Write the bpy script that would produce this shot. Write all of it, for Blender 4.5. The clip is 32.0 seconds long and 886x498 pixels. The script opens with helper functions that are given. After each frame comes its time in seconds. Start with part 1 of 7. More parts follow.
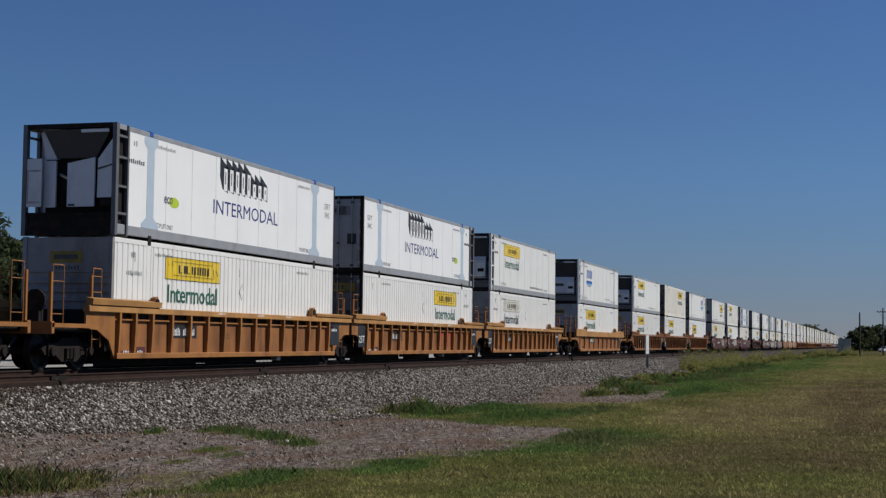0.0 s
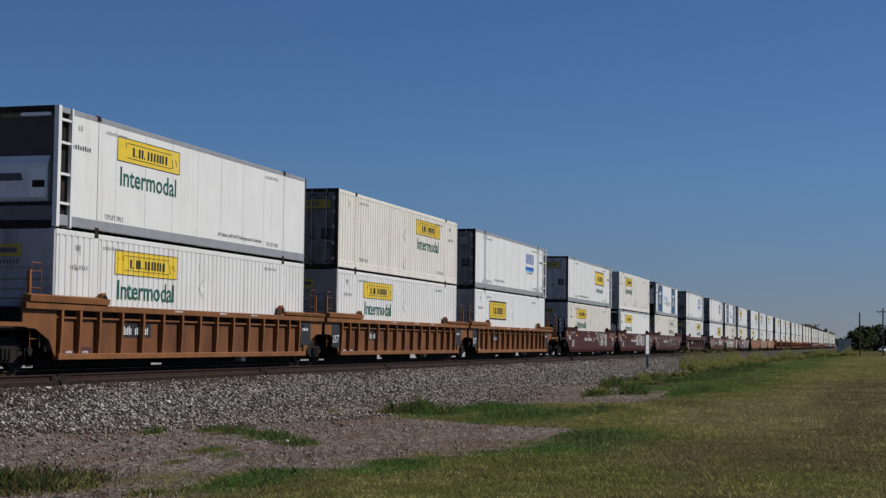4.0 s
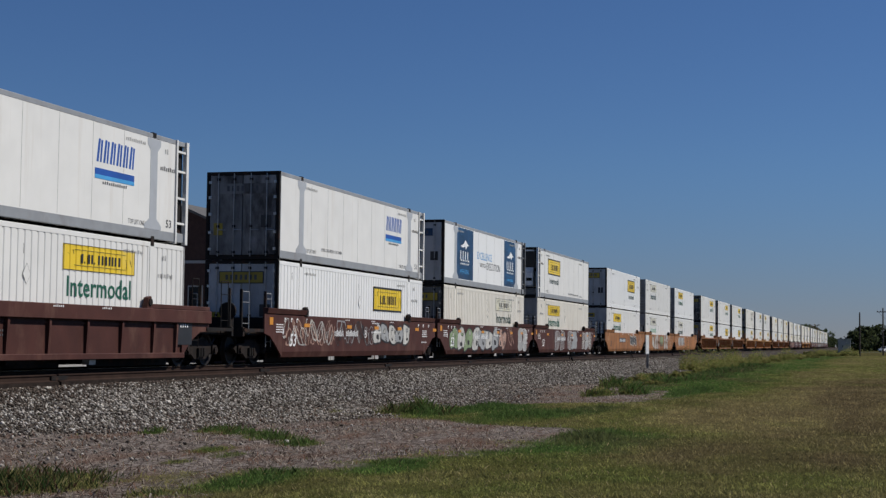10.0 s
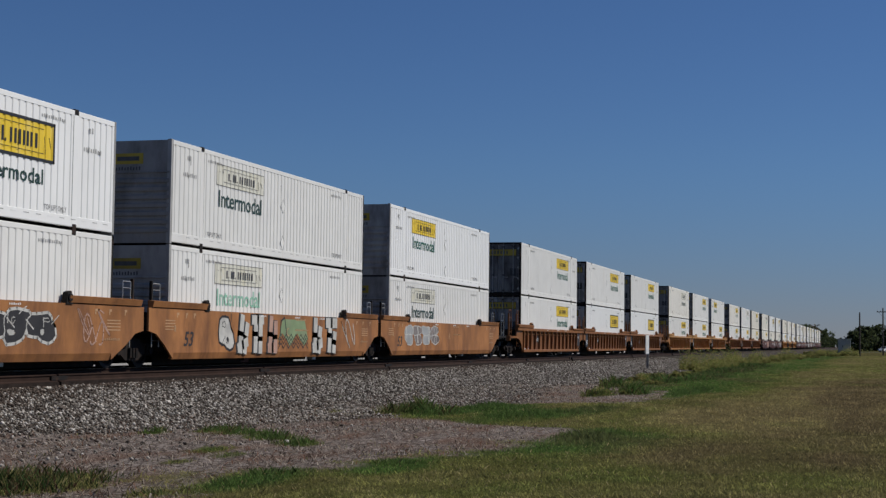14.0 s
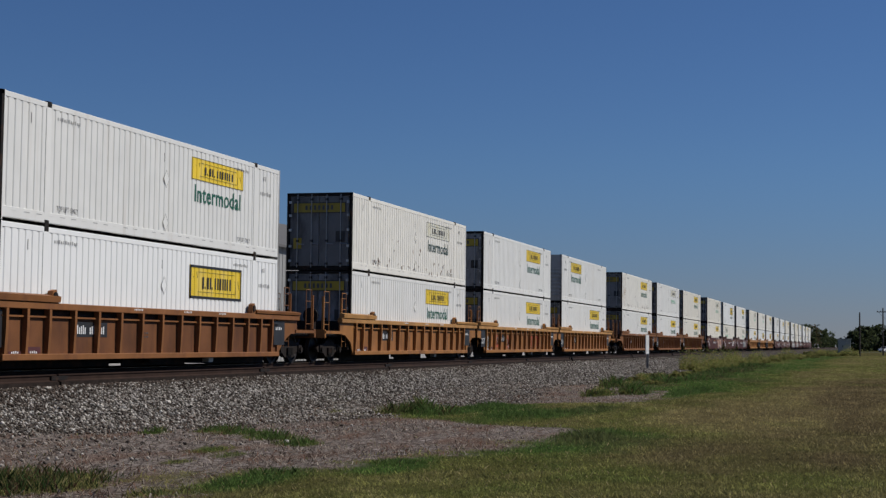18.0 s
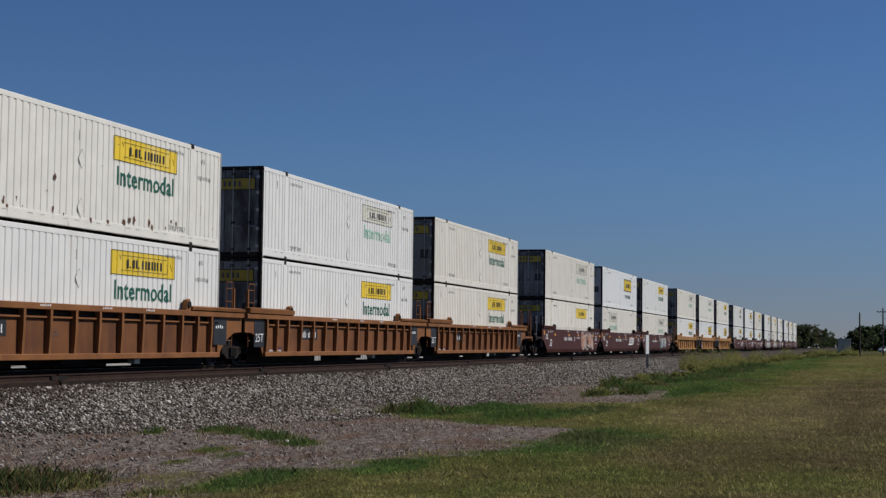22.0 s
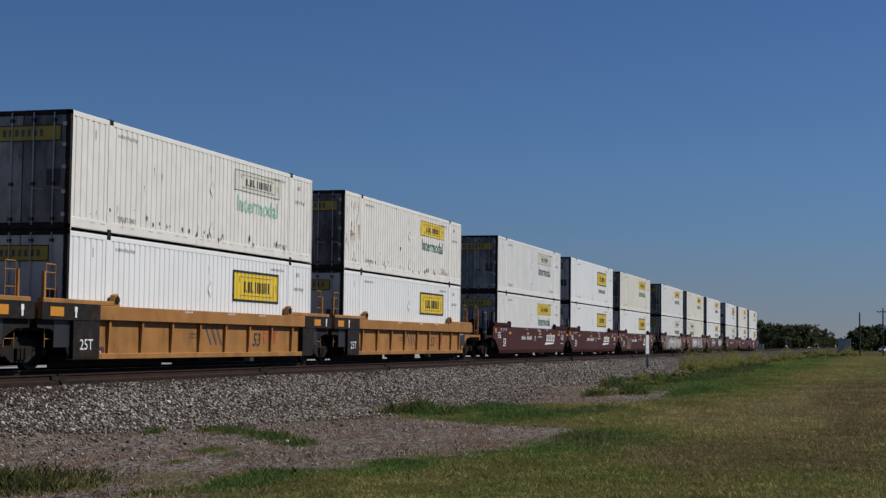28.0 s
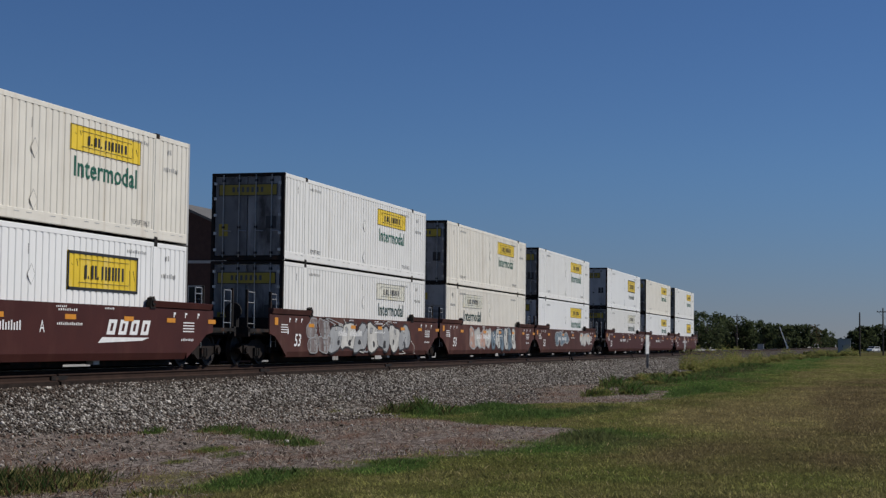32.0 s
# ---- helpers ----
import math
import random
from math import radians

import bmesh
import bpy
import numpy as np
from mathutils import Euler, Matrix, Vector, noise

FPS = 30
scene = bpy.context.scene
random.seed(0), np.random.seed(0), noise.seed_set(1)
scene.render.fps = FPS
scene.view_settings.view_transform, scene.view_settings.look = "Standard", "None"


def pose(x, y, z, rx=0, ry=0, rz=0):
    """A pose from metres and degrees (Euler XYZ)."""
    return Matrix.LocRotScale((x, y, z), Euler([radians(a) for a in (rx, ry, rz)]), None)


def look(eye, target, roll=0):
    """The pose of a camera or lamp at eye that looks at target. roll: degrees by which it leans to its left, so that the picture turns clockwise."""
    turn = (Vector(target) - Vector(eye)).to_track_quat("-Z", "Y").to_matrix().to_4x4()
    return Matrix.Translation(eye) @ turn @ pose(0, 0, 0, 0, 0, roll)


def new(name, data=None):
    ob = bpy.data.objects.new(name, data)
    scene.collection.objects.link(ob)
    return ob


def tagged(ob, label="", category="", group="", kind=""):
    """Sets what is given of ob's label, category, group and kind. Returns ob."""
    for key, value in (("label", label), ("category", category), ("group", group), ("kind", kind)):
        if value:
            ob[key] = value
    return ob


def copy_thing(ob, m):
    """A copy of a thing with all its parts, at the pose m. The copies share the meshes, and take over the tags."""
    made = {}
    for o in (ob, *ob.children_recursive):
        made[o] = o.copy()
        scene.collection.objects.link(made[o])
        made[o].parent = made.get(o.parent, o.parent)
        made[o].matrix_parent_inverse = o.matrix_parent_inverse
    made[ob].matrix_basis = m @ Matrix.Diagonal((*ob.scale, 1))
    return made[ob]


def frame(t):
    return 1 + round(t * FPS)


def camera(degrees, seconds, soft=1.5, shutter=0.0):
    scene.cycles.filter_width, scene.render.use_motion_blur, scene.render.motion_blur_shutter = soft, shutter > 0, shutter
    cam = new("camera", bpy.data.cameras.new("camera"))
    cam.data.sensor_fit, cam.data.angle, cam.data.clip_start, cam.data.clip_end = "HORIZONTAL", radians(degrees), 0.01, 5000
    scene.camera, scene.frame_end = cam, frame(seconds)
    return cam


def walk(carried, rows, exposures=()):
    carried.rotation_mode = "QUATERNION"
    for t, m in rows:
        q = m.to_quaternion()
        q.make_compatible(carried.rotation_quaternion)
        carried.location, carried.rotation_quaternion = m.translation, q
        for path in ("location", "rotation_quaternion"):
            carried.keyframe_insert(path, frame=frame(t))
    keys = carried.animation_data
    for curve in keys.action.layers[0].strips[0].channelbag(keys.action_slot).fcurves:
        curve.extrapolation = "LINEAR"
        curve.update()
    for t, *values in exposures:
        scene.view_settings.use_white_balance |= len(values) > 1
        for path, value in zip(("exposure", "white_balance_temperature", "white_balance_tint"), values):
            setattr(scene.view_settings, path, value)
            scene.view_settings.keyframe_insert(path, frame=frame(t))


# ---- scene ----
cam = camera(33.2, 32.0, soft=1.35)
EYE = Vector((0.0, -18.547, 0.79))
_yaw, _pitch = radians(16.13), radians(3.56)
AIM = EYE + 40 * Vector((math.cos(_yaw) * math.cos(_pitch), math.sin(_yaw) * math.cos(_pitch), math.sin(_pitch)))
EXPO = 0.0
walk(cam, [(0.0, look(EYE, AIM, 0.65)), (32.0, look(EYE, AIM, 0.65))], exposures=[(0.0, EXPO + 0.05, 6500, 10), (12.0, EXPO + 0.05, 6500, 10), (14.0, EXPO - 0.02, 6500, 10), (32.0, EXPO - 0.02, 6500, 10)])

# ---- daylight ----
SUN_EL, SUN_AZ = radians(46), radians(-62)  # azimuth from +x towards +y
world = bpy.data.worlds.new("world")
scene.world = world
world.use_nodes = True
_nt = world.node_tree
_sky = _nt.nodes.new("ShaderNodeTexSky")
_sky.sky_type, _sky.sun_disc = "NISHITA", False
_sky.sun_elevation, _sky.sun_rotation = SUN_EL, radians(90) - SUN_AZ
_sky.altitude, _sky.air_density, _sky.dust_density, _sky.ozone_density = 100, 1.0, 0.0, 6.0
_tint = _nt.nodes.new("ShaderNodeMix")
_tint.data_type, _tint.blend_type = "RGBA", "MULTIPLY"
_tint.inputs[0].default_value = 1.0
_tc, _sz, _haze = _nt.nodes.new("ShaderNodeTexCoord"), _nt.nodes.new("ShaderNodeSeparateXYZ"), _nt.nodes.new("ShaderNodeValToRGB")
_nt.links.new(_tc.outputs["Generated"], _sz.inputs[0])
_nt.links.new(_sz.outputs["Z"], _haze.inputs[0])
_haze.color_ramp.interpolation = "EASE"
_haze.color_ramp.elements[0].color, _haze.color_ramp.elements[1].color = (0.535, 0.595, 0.86, 1), (0.61, 0.775, 1.03, 1)
_haze.color_ramp.elements[0].position, _haze.color_ramp.elements[1].position = 0.0, 0.13
_nt.links.new(_haze.outputs[0], _tint.inputs[7])
_nt.links.new(_sky.outputs[0], _tint.inputs[6])
_nt.links.new(_tint.outputs[2], _nt.nodes["Background"].inputs[0])
_nt.nodes["Background"].inputs[1].default_value = 0.0555
sun = new("sun", bpy.data.lights.new("sun", "SUN"))
sun.data.energy, sun.data.angle, sun.data.color = 4.1, radians(0.53), (1.0, 0.955, 0.88)
_d = Vector((math.cos(SUN_AZ) * math.cos(SUN_EL), math.sin(SUN_AZ) * math.cos(SUN_EL), math.sin(SUN_EL)))
sun.matrix_world = look(_d * 200, (0, 0, 0))


# ---- materials ----
def mat(name, color, rough=0.6, metal=0.0, var=0.15, scale=3.0, stain=None, stain_amt=0.0, stain_scale=(1.0, 1.0, 1.0), bump=0.0, bump_scale=60.0, rnd=0.0, island=0.0, edge=(0.52, 0.72)):
    """Base colour with grain, a second-scale stain and optional per-object tone."""
    m = bpy.data.materials.new(name)
    m.use_nodes = True
    nt = m.node_tree
    N, L = nt.nodes, nt.links
    b = N["Principled BSDF"]
    b.inputs["Roughness"].default_value, b.inputs["Metallic"].default_value = rough, metal
    tc = N.new("ShaderNodeTexCoord")
    n1 = N.new("ShaderNodeTexNoise")
    n1.inputs["Scale"].default_value, n1.inputs["Detail"].default_value = scale, 6.0
    L.new(tc.outputs["Object"], n1.inputs["Vector"])
    ramp = N.new("ShaderNodeMapRange")
    ramp.inputs["From Min"].default_value, ramp.inputs["From Max"].default_value = 0.3, 0.7
    ramp.inputs["To Min"].default_value, ramp.inputs["To Max"].default_value = 1 - var, 1 + var * 0.6
    L.new(n1.outputs["Fac"], ramp.inputs["Value"])
    val = ramp.outputs[0]
    if rnd:
        oi = N.new("ShaderNodeObjectInfo")
        r2 = N.new("ShaderNodeMapRange")
        r2.inputs["To Min"].default_value, r2.inputs["To Max"].default_value = 1 - rnd, 1 + rnd * 0.3
        L.new(oi.outputs["Random"], r2.inputs["Value"])
        mu = N.new("ShaderNodeMath")
        mu.operation = "MULTIPLY"
        L.new(val, mu.inputs[0]), L.new(r2.outputs[0], mu.inputs[1])
        val = mu.outputs[0]
    if island:
        ge = N.new("ShaderNodeNewGeometry")
        r3 = N.new("ShaderNodeMapRange")
        r3.inputs["To Min"].default_value, r3.inputs["To Max"].default_value = 1 - island, 1 + island
        L.new(ge.outputs["Random Per Island"], r3.inputs["Value"])
        mu = N.new("ShaderNodeMath")
        mu.operation = "MULTIPLY"
        L.new(val, mu.inputs[0]), L.new(r3.outputs[0], mu.inputs[1])
        val = mu.outputs[0]
    vm = N.new("ShaderNodeVectorMath")
    vm.operation = "SCALE"
    vm.inputs[0].default_value = color
    L.new(val, vm.inputs["Scale"])
    col = vm.outputs[0]
    if stain:
        mp = N.new("ShaderNodeMapping")
        mp.inputs["Scale"].default_value = stain_scale
        L.new(tc.outputs["Object"], mp.inputs["Vector"])
        n2 = N.new("ShaderNodeTexNoise")
        n2.inputs["Scale"].default_value, n2.inputs["Detail"].default_value = 1.0, 8.0
        n2.inputs["Roughness"].default_value = 0.65
        vec = mp.outputs[0]
        oi2 = N.new("ShaderNodeObjectInfo")
        ad = N.new("ShaderNodeVectorMath")
        sc = N.new("ShaderNodeVectorMath")
        sc.operation = "SCALE"
        sc.inputs[0].default_value = (37.0, 11.0, 53.0)
        L.new(oi2.outputs["Random"], sc.inputs["Scale"])
        L.new(vec, ad.inputs[0]), L.new(sc.outputs[0], ad.inputs[1])
        L.new(ad.outputs[0], n2.inputs["Vector"])
        r = N.new("ShaderNodeMapRange")
        r.inputs["From Min"].default_value, r.inputs["From Max"].default_value = edge
        r.inputs["To Max"].default_value = stain_amt
        L.new(n2.outputs["Fac"], r.inputs["Value"])
        mx = N.new("ShaderNodeMix")
        mx.data_type = "RGBA"
        L.new(r.outputs[0], mx.inputs[0])
        L.new(col, mx.inputs[6])
        mx.inputs[7].default_value = (*stain, 1)
        col = mx.outputs[2]
    L.new(col, b.inputs["Base Color"])
    if bump:
        n3 = N.new("ShaderNodeTexNoise")
        n3.inputs["Scale"].default_value, n3.inputs["Detail"].default_value = bump_scale, 5.0
        L.new(tc.outputs["Object"], n3.inputs["Vector"])
        bp = N.new("ShaderNodeBump")
        bp.inputs["Strength"].default_value, bp.inputs["Distance"].default_value = bump, 0.02
        L.new(n3.outputs["Fac"], bp.inputs["Height"])
        L.new(bp.outputs[0], b.inputs["Normal"])
    return m


GRIME = (0.16, 0.12, 0.09)
RUST = (0.20, 0.075, 0.03)
M = {}
M["white"] = mat("white_paint", (0.765, 0.758, 0.724), 0.45, 0, 0.05, 1.3, (0.42, 0.33, 0.23), 0.42, (2.6, 2.6, 0.16), 0.05, 30, rnd=0.07, edge=(0.56, 0.80))
M["cream"] = mat("cream_paint", (0.745, 0.71, 0.625), 0.5, 0, 0.06, 1.3, (0.40, 0.30, 0.19), 0.55, (2.6, 2.6, 0.16), 0.06, 30, rnd=0.06, edge=(0.54, 0.78))
M["clean"] = mat("clean_white_paint", (0.82, 0.82, 0.80), 0.35, 0, 0.03, 1.0, GRIME, 0.06, (0.8, 0.8, 0.3), 0.03, 30)
M["dirty"] = mat("dirty_white_paint", (0.74, 0.718, 0.655), 0.55, 0, 0.08, 1.5, RUST, 0.5, (3.4, 3.4, 1.1), 0.08, 30, edge=(0.66, 0.72))
# End doors and nose walls: white darkened for their shaded side, plus grime.
M["door"] = mat("shaded_grimy_door_white", (0.29, 0.287, 0.28), 0.6, 0, 0.2, 1.6, (0.035, 0.03, 0.027), 0.92, (1.1, 1.1, 0.45), 0.08, 30, rnd=0.45, edge=(0.44, 0.64))
M["nose"] = mat("shaded_nose_wall_white", (0.40, 0.398, 0.39), 0.5, 0, 0.15, 1.6, (0.08, 0.07, 0.06), 0.7, (0.9, 0.9, 0.35), 0.08, 30, rnd=0.3, edge=(0.46, 0.66))
M["door_clean"] = mat("shaded_pale_door_white", (0.46, 0.462, 0.46), 0.55, 0, 0.12, 1.6, (0.16, 0.15, 0.14), 0.6, (1.1, 1.1, 0.45), 0.08, 30, rnd=0.2, edge=(0.50, 0.70))
# Side yellow at half strength: shade of the ends and grime in one colour.
M["yellow_shaded"] = mat("shaded_grimy_yellow_panel", (0.40, 0.29, 0.02), 0.55, 0, 0.2, 2.0, (0.08, 0.06, 0.02), 0.7, (1.5, 1.5, 0.6), rnd=0.3)
M["rail_grey"] = mat("grey_frame", (0.30, 0.31, 0.32), 0.45, 0.1, 0.1, 3.0, GRIME, 0.4, (1.5, 1.5, 1.0), 0.05)
M["frame_dark"] = mat("dark_grey_frame", (0.12, 0.123, 0.127), 0.5, 0.1, 0.15, 3.0, GRIME, 0.3, (1.5, 1.5, 1.0), 0.05)
M["post_grey"] = mat("grey_band_paint", (0.40, 0.42, 0.445), 0.45, 0, 0.06, 3.0, GRIME, 0.2, (1.5, 1.5, 1.0))
M["bluegrey"] = mat("blue_grey_band_paint", (0.42, 0.50, 0.58), 0.45, 0, 0.05, 3.0)
M["yellow"] = mat("yellow_panel", (0.80, 0.56, 0.03), 0.45, 0, 0.06, 2.0, (0.75, 0.7, 0.5), 0.3, (2.0, 2.0, 0.5), rnd=0.1)
M["yellow_dull"] = mat("faded_yellow_panel", (0.70, 0.62, 0.26), 0.5, 0, 0.12, 2.5, (0.7, 0.68, 0.6), 0.8, (2.0, 2.0, 0.5))
M["faded"] = mat("faded_panel", (0.66, 0.645, 0.55), 0.5, 0, 0.08, 2.5, (0.62, 0.5, 0.12), 0.5, (1.3, 1.3, 0.6))
M["black"] = mat("black_paint", (0.02, 0.02, 0.022), 0.5, 0, 0.2, 3.0)
M["charcoal"] = mat("charcoal_ink", (0.07, 0.07, 0.075), 0.6, 0, 0.3, 5.0)
M["grey_ink"] = mat("grey_ink", (0.40, 0.40, 0.39), 0.6, 0, 0.3, 5.0)
M["green"] = mat("green_ink", (0.012, 0.10, 0.06), 0.5, 0, 0.15, 4.0)
M["green_dark"] = mat("dark_green_ink", (0.016, 0.045, 0.035), 0.5, 0, 0.15, 4.0)
M["green_faded"] = mat("faded_green_ink", (0.25, 0.48, 0.36), 0.6, 0, 0.2, 4.0, (0.72, 0.72, 0.69), 0.95, (3.0, 3.0, 2.0))
M["navy"] = mat("navy_ink", (0.025, 0.03, 0.16), 0.5, 0, 0.1, 4.0)
M["blue"] = mat("blue_ink", (0.018, 0.085, 0.36), 0.45, 0, 0.15, 2.0)
M["blue_light"] = mat("light_blue_ink", (0.07, 0.33, 0.66), 0.45, 0, 0.1, 2.0)
M["deep_blue"] = mat("deep_blue_panel", (0.010, 0.045, 0.11), 0.4, 0, 0.45, 0.8, (0.02, 0.12, 0.28), 0.7, (0.5, 0.5, 1.6))
M["white_ink"] = mat("white_ink", (0.78, 0.78, 0.77), 0.5, 0, 0.1, 4.0)
M["lime"] = mat("lime_ink", (0.42, 0.55, 0.03), 0.5, 0, 0.1, 4.0)
M["red"] = mat("red_ink", (0.42, 0.03, 0.03), 0.5, 0, 0.15, 4.0)
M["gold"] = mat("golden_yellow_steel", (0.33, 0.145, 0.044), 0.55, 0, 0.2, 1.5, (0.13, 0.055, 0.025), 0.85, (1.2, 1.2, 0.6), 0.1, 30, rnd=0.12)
# Yellow cars: paler tone for the chord, darker tone for the panel, both stained.
M["gold_chord"] = mat("pale_yellow_steel", (0.43, 0.222, 0.075), 0.55, 0, 0.2, 1.5, (0.20, 0.09, 0.035), 0.7, (0.9, 1.2, 0.6), 0.1, 30, rnd=0.12)
M["gold_panel"] = mat("dark_stained_yellow_panel", (0.30, 0.128, 0.044), 0.6, 0, 0.35, 0.9, (0.10, 0.042, 0.022), 0.9, (1.6, 1.6, 0.35), 0.1, 30, rnd=0.12, edge=(0.46, 0.70))
M["gold_new"] = mat("bright_yellow_steel", (0.36, 0.172, 0.050), 0.55, 0, 0.2, 1.5, (0.13, 0.06, 0.028), 0.75, (1.2, 1.2, 0.6), 0.08, 30, rnd=0.08)
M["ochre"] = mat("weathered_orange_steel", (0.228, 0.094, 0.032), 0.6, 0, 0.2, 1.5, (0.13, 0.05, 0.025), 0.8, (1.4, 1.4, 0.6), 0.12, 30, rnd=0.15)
# Panel tone: the orange about a fifth darker, with stain streaks.
M["ochre_panel"] = mat("dark_stained_orange_panel", (0.178, 0.071, 0.028), 0.65, 0, 0.35, 0.9, (0.07, 0.028, 0.017), 0.85, (1.6, 1.6, 0.4), 0.12, 30, rnd=0.15, edge=(0.48, 0.7))
M["orange"] = mat("orange_steel", (0.36, 0.158, 0.058), 0.6, 0, 0.3, 0.9, (0.15, 0.066, 0.032), 0.85, (1.3, 1.3, 0.45), 0.08, 30, rnd=0.08, edge=(0.42, 0.66))
M["orange_faded"] = mat("faded_pale_stencil", (0.42, 0.25, 0.13), 0.6, 0, 0.2, 3.0)
M["maroon"] = mat("maroon_placard", (0.085, 0.022, 0.024), 0.6, 0, 0.2, 4.0)
M["rust_pale"] = mat("orange_rust_stain", (0.46, 0.29, 0.16), 0.85, 0, 0.3, 6.0)
M["rust"] = mat("flaking_rust", (0.11, 0.045, 0.022), 0.85, 0, 0.3, 9.0)
M["brown"] = mat("mineral_brown_steel", (0.064, 0.018, 0.014), 0.55, 0, 0.16, 1.2, (0.10, 0.040, 0.030), 0.5, (1.0, 1.0, 0.35), 0.08, 30, rnd=0.12)
M["brown_old"] = mat("weathered_brown_steel", (0.072, 0.026, 0.020), 0.65, 0, 0.25, 1.4, (0.16, 0.085, 0.062), 0.6, (1.2, 1.2, 0.5), 0.12, 30, rnd=0.15)
M["under"] = mat("sooty_steel", (0.014, 0.012, 0.011), 0.75, 0.1, 0.4, 4.0, RUST, 0.25, (3, 3, 3), 0.15, 40)
M["truck"] = mat("rusty_cast_steel", (0.018, 0.013, 0.011), 0.8, 0.1, 0.4, 5.0, (0.045, 0.026, 0.018), 0.5, (3, 3, 3), 0.2, 50)
M["wheel"] = mat("worn_wheel_steel", (0.022, 0.017, 0.015), 0.6, 0.4, 0.3, 8.0)
M["steel"] = mat("bright_steel", (0.55, 0.54, 0.52), 0.3, 0.9, 0.2, 8.0)
M["galv"] = mat("galvanised_rod", (0.45, 0.45, 0.44), 0.4, 0.6, 0.2, 10.0)
M["amber"] = mat("amber_reflector", (0.62, 0.25, 0.02), 0.35, 0, 0.1, 6.0)
M["unit_white"] = mat("cooling_unit_white", (0.70, 0.71, 0.71), 0.35, 0, 0.05, 2.0, GRIME, 0.3, (1, 1, 1))
M["spray_white"] = mat("pale_spray_paint", (0.50, 0.49, 0.455), 0.6, 0, 0.25, 2.0, (0.25, 0.24, 0.23), 0.6, (1.5, 1.5, 1.5))
M["spray_silver"] = mat("silver_spray_paint", (0.34, 0.345, 0.345), 0.5, 0.1, 0.2, 1.5, (0.2, 0.2, 0.2), 0.5, (1.5, 1.5, 1.5))
M["spray_faded"] = mat("worn_silver_spray_paint", (0.23, 0.205, 0.195), 0.65, 0, 0.35, 1.6, (0.085, 0.042, 0.035), 0.95, (1.6, 1.6, 0.7), edge=(0.44, 0.66))
M["spray_black"] = mat("black_spray_paint", (0.025, 0.023, 0.024), 0.6, 0, 0.3, 3.0)
M["spray_green"] = mat("green_spray_paint", (0.20, 0.27, 0.14), 0.6, 0, 0.25, 1.5, (0.3, 0.3, 0.2), 0.5, (1.5, 1.5, 1.5))
M["spray_blue"] = mat("blue_spray_paint", (0.11, 0.16, 0.20), 0.6, 0, 0.3, 2.0, (0.3, 0.32, 0.33), 0.6, (2, 2, 2))
M["spray_orange"] = mat("orange_spray_paint", (0.40, 0.13, 0.05), 0.6, 0, 0.3, 2.0, (0.15, 0.05, 0.03), 0.6, (2, 2, 2))
M["spray_red"] = mat("red_spray_paint", (0.42, 0.085, 0.035), 0.6, 0, 0.3, 2.0, (0.26, 0.09, 0.03), 0.7, (3, 3, 3))
M["spray_pink"] = mat("pink_spray_paint", (0.42, 0.26, 0.20), 0.6, 0, 0.3, 2.0)
for _k in ("brown", "brown_old", "gold", "gold_new", "orange", "gold_panel", "gold_chord", "ochre_panel", "ochre", "door", "nose", "under", "truck"):
    M[_k].node_tree.nodes["Principled BSDF"].inputs["Specular IOR Level"].default_value = 0.22


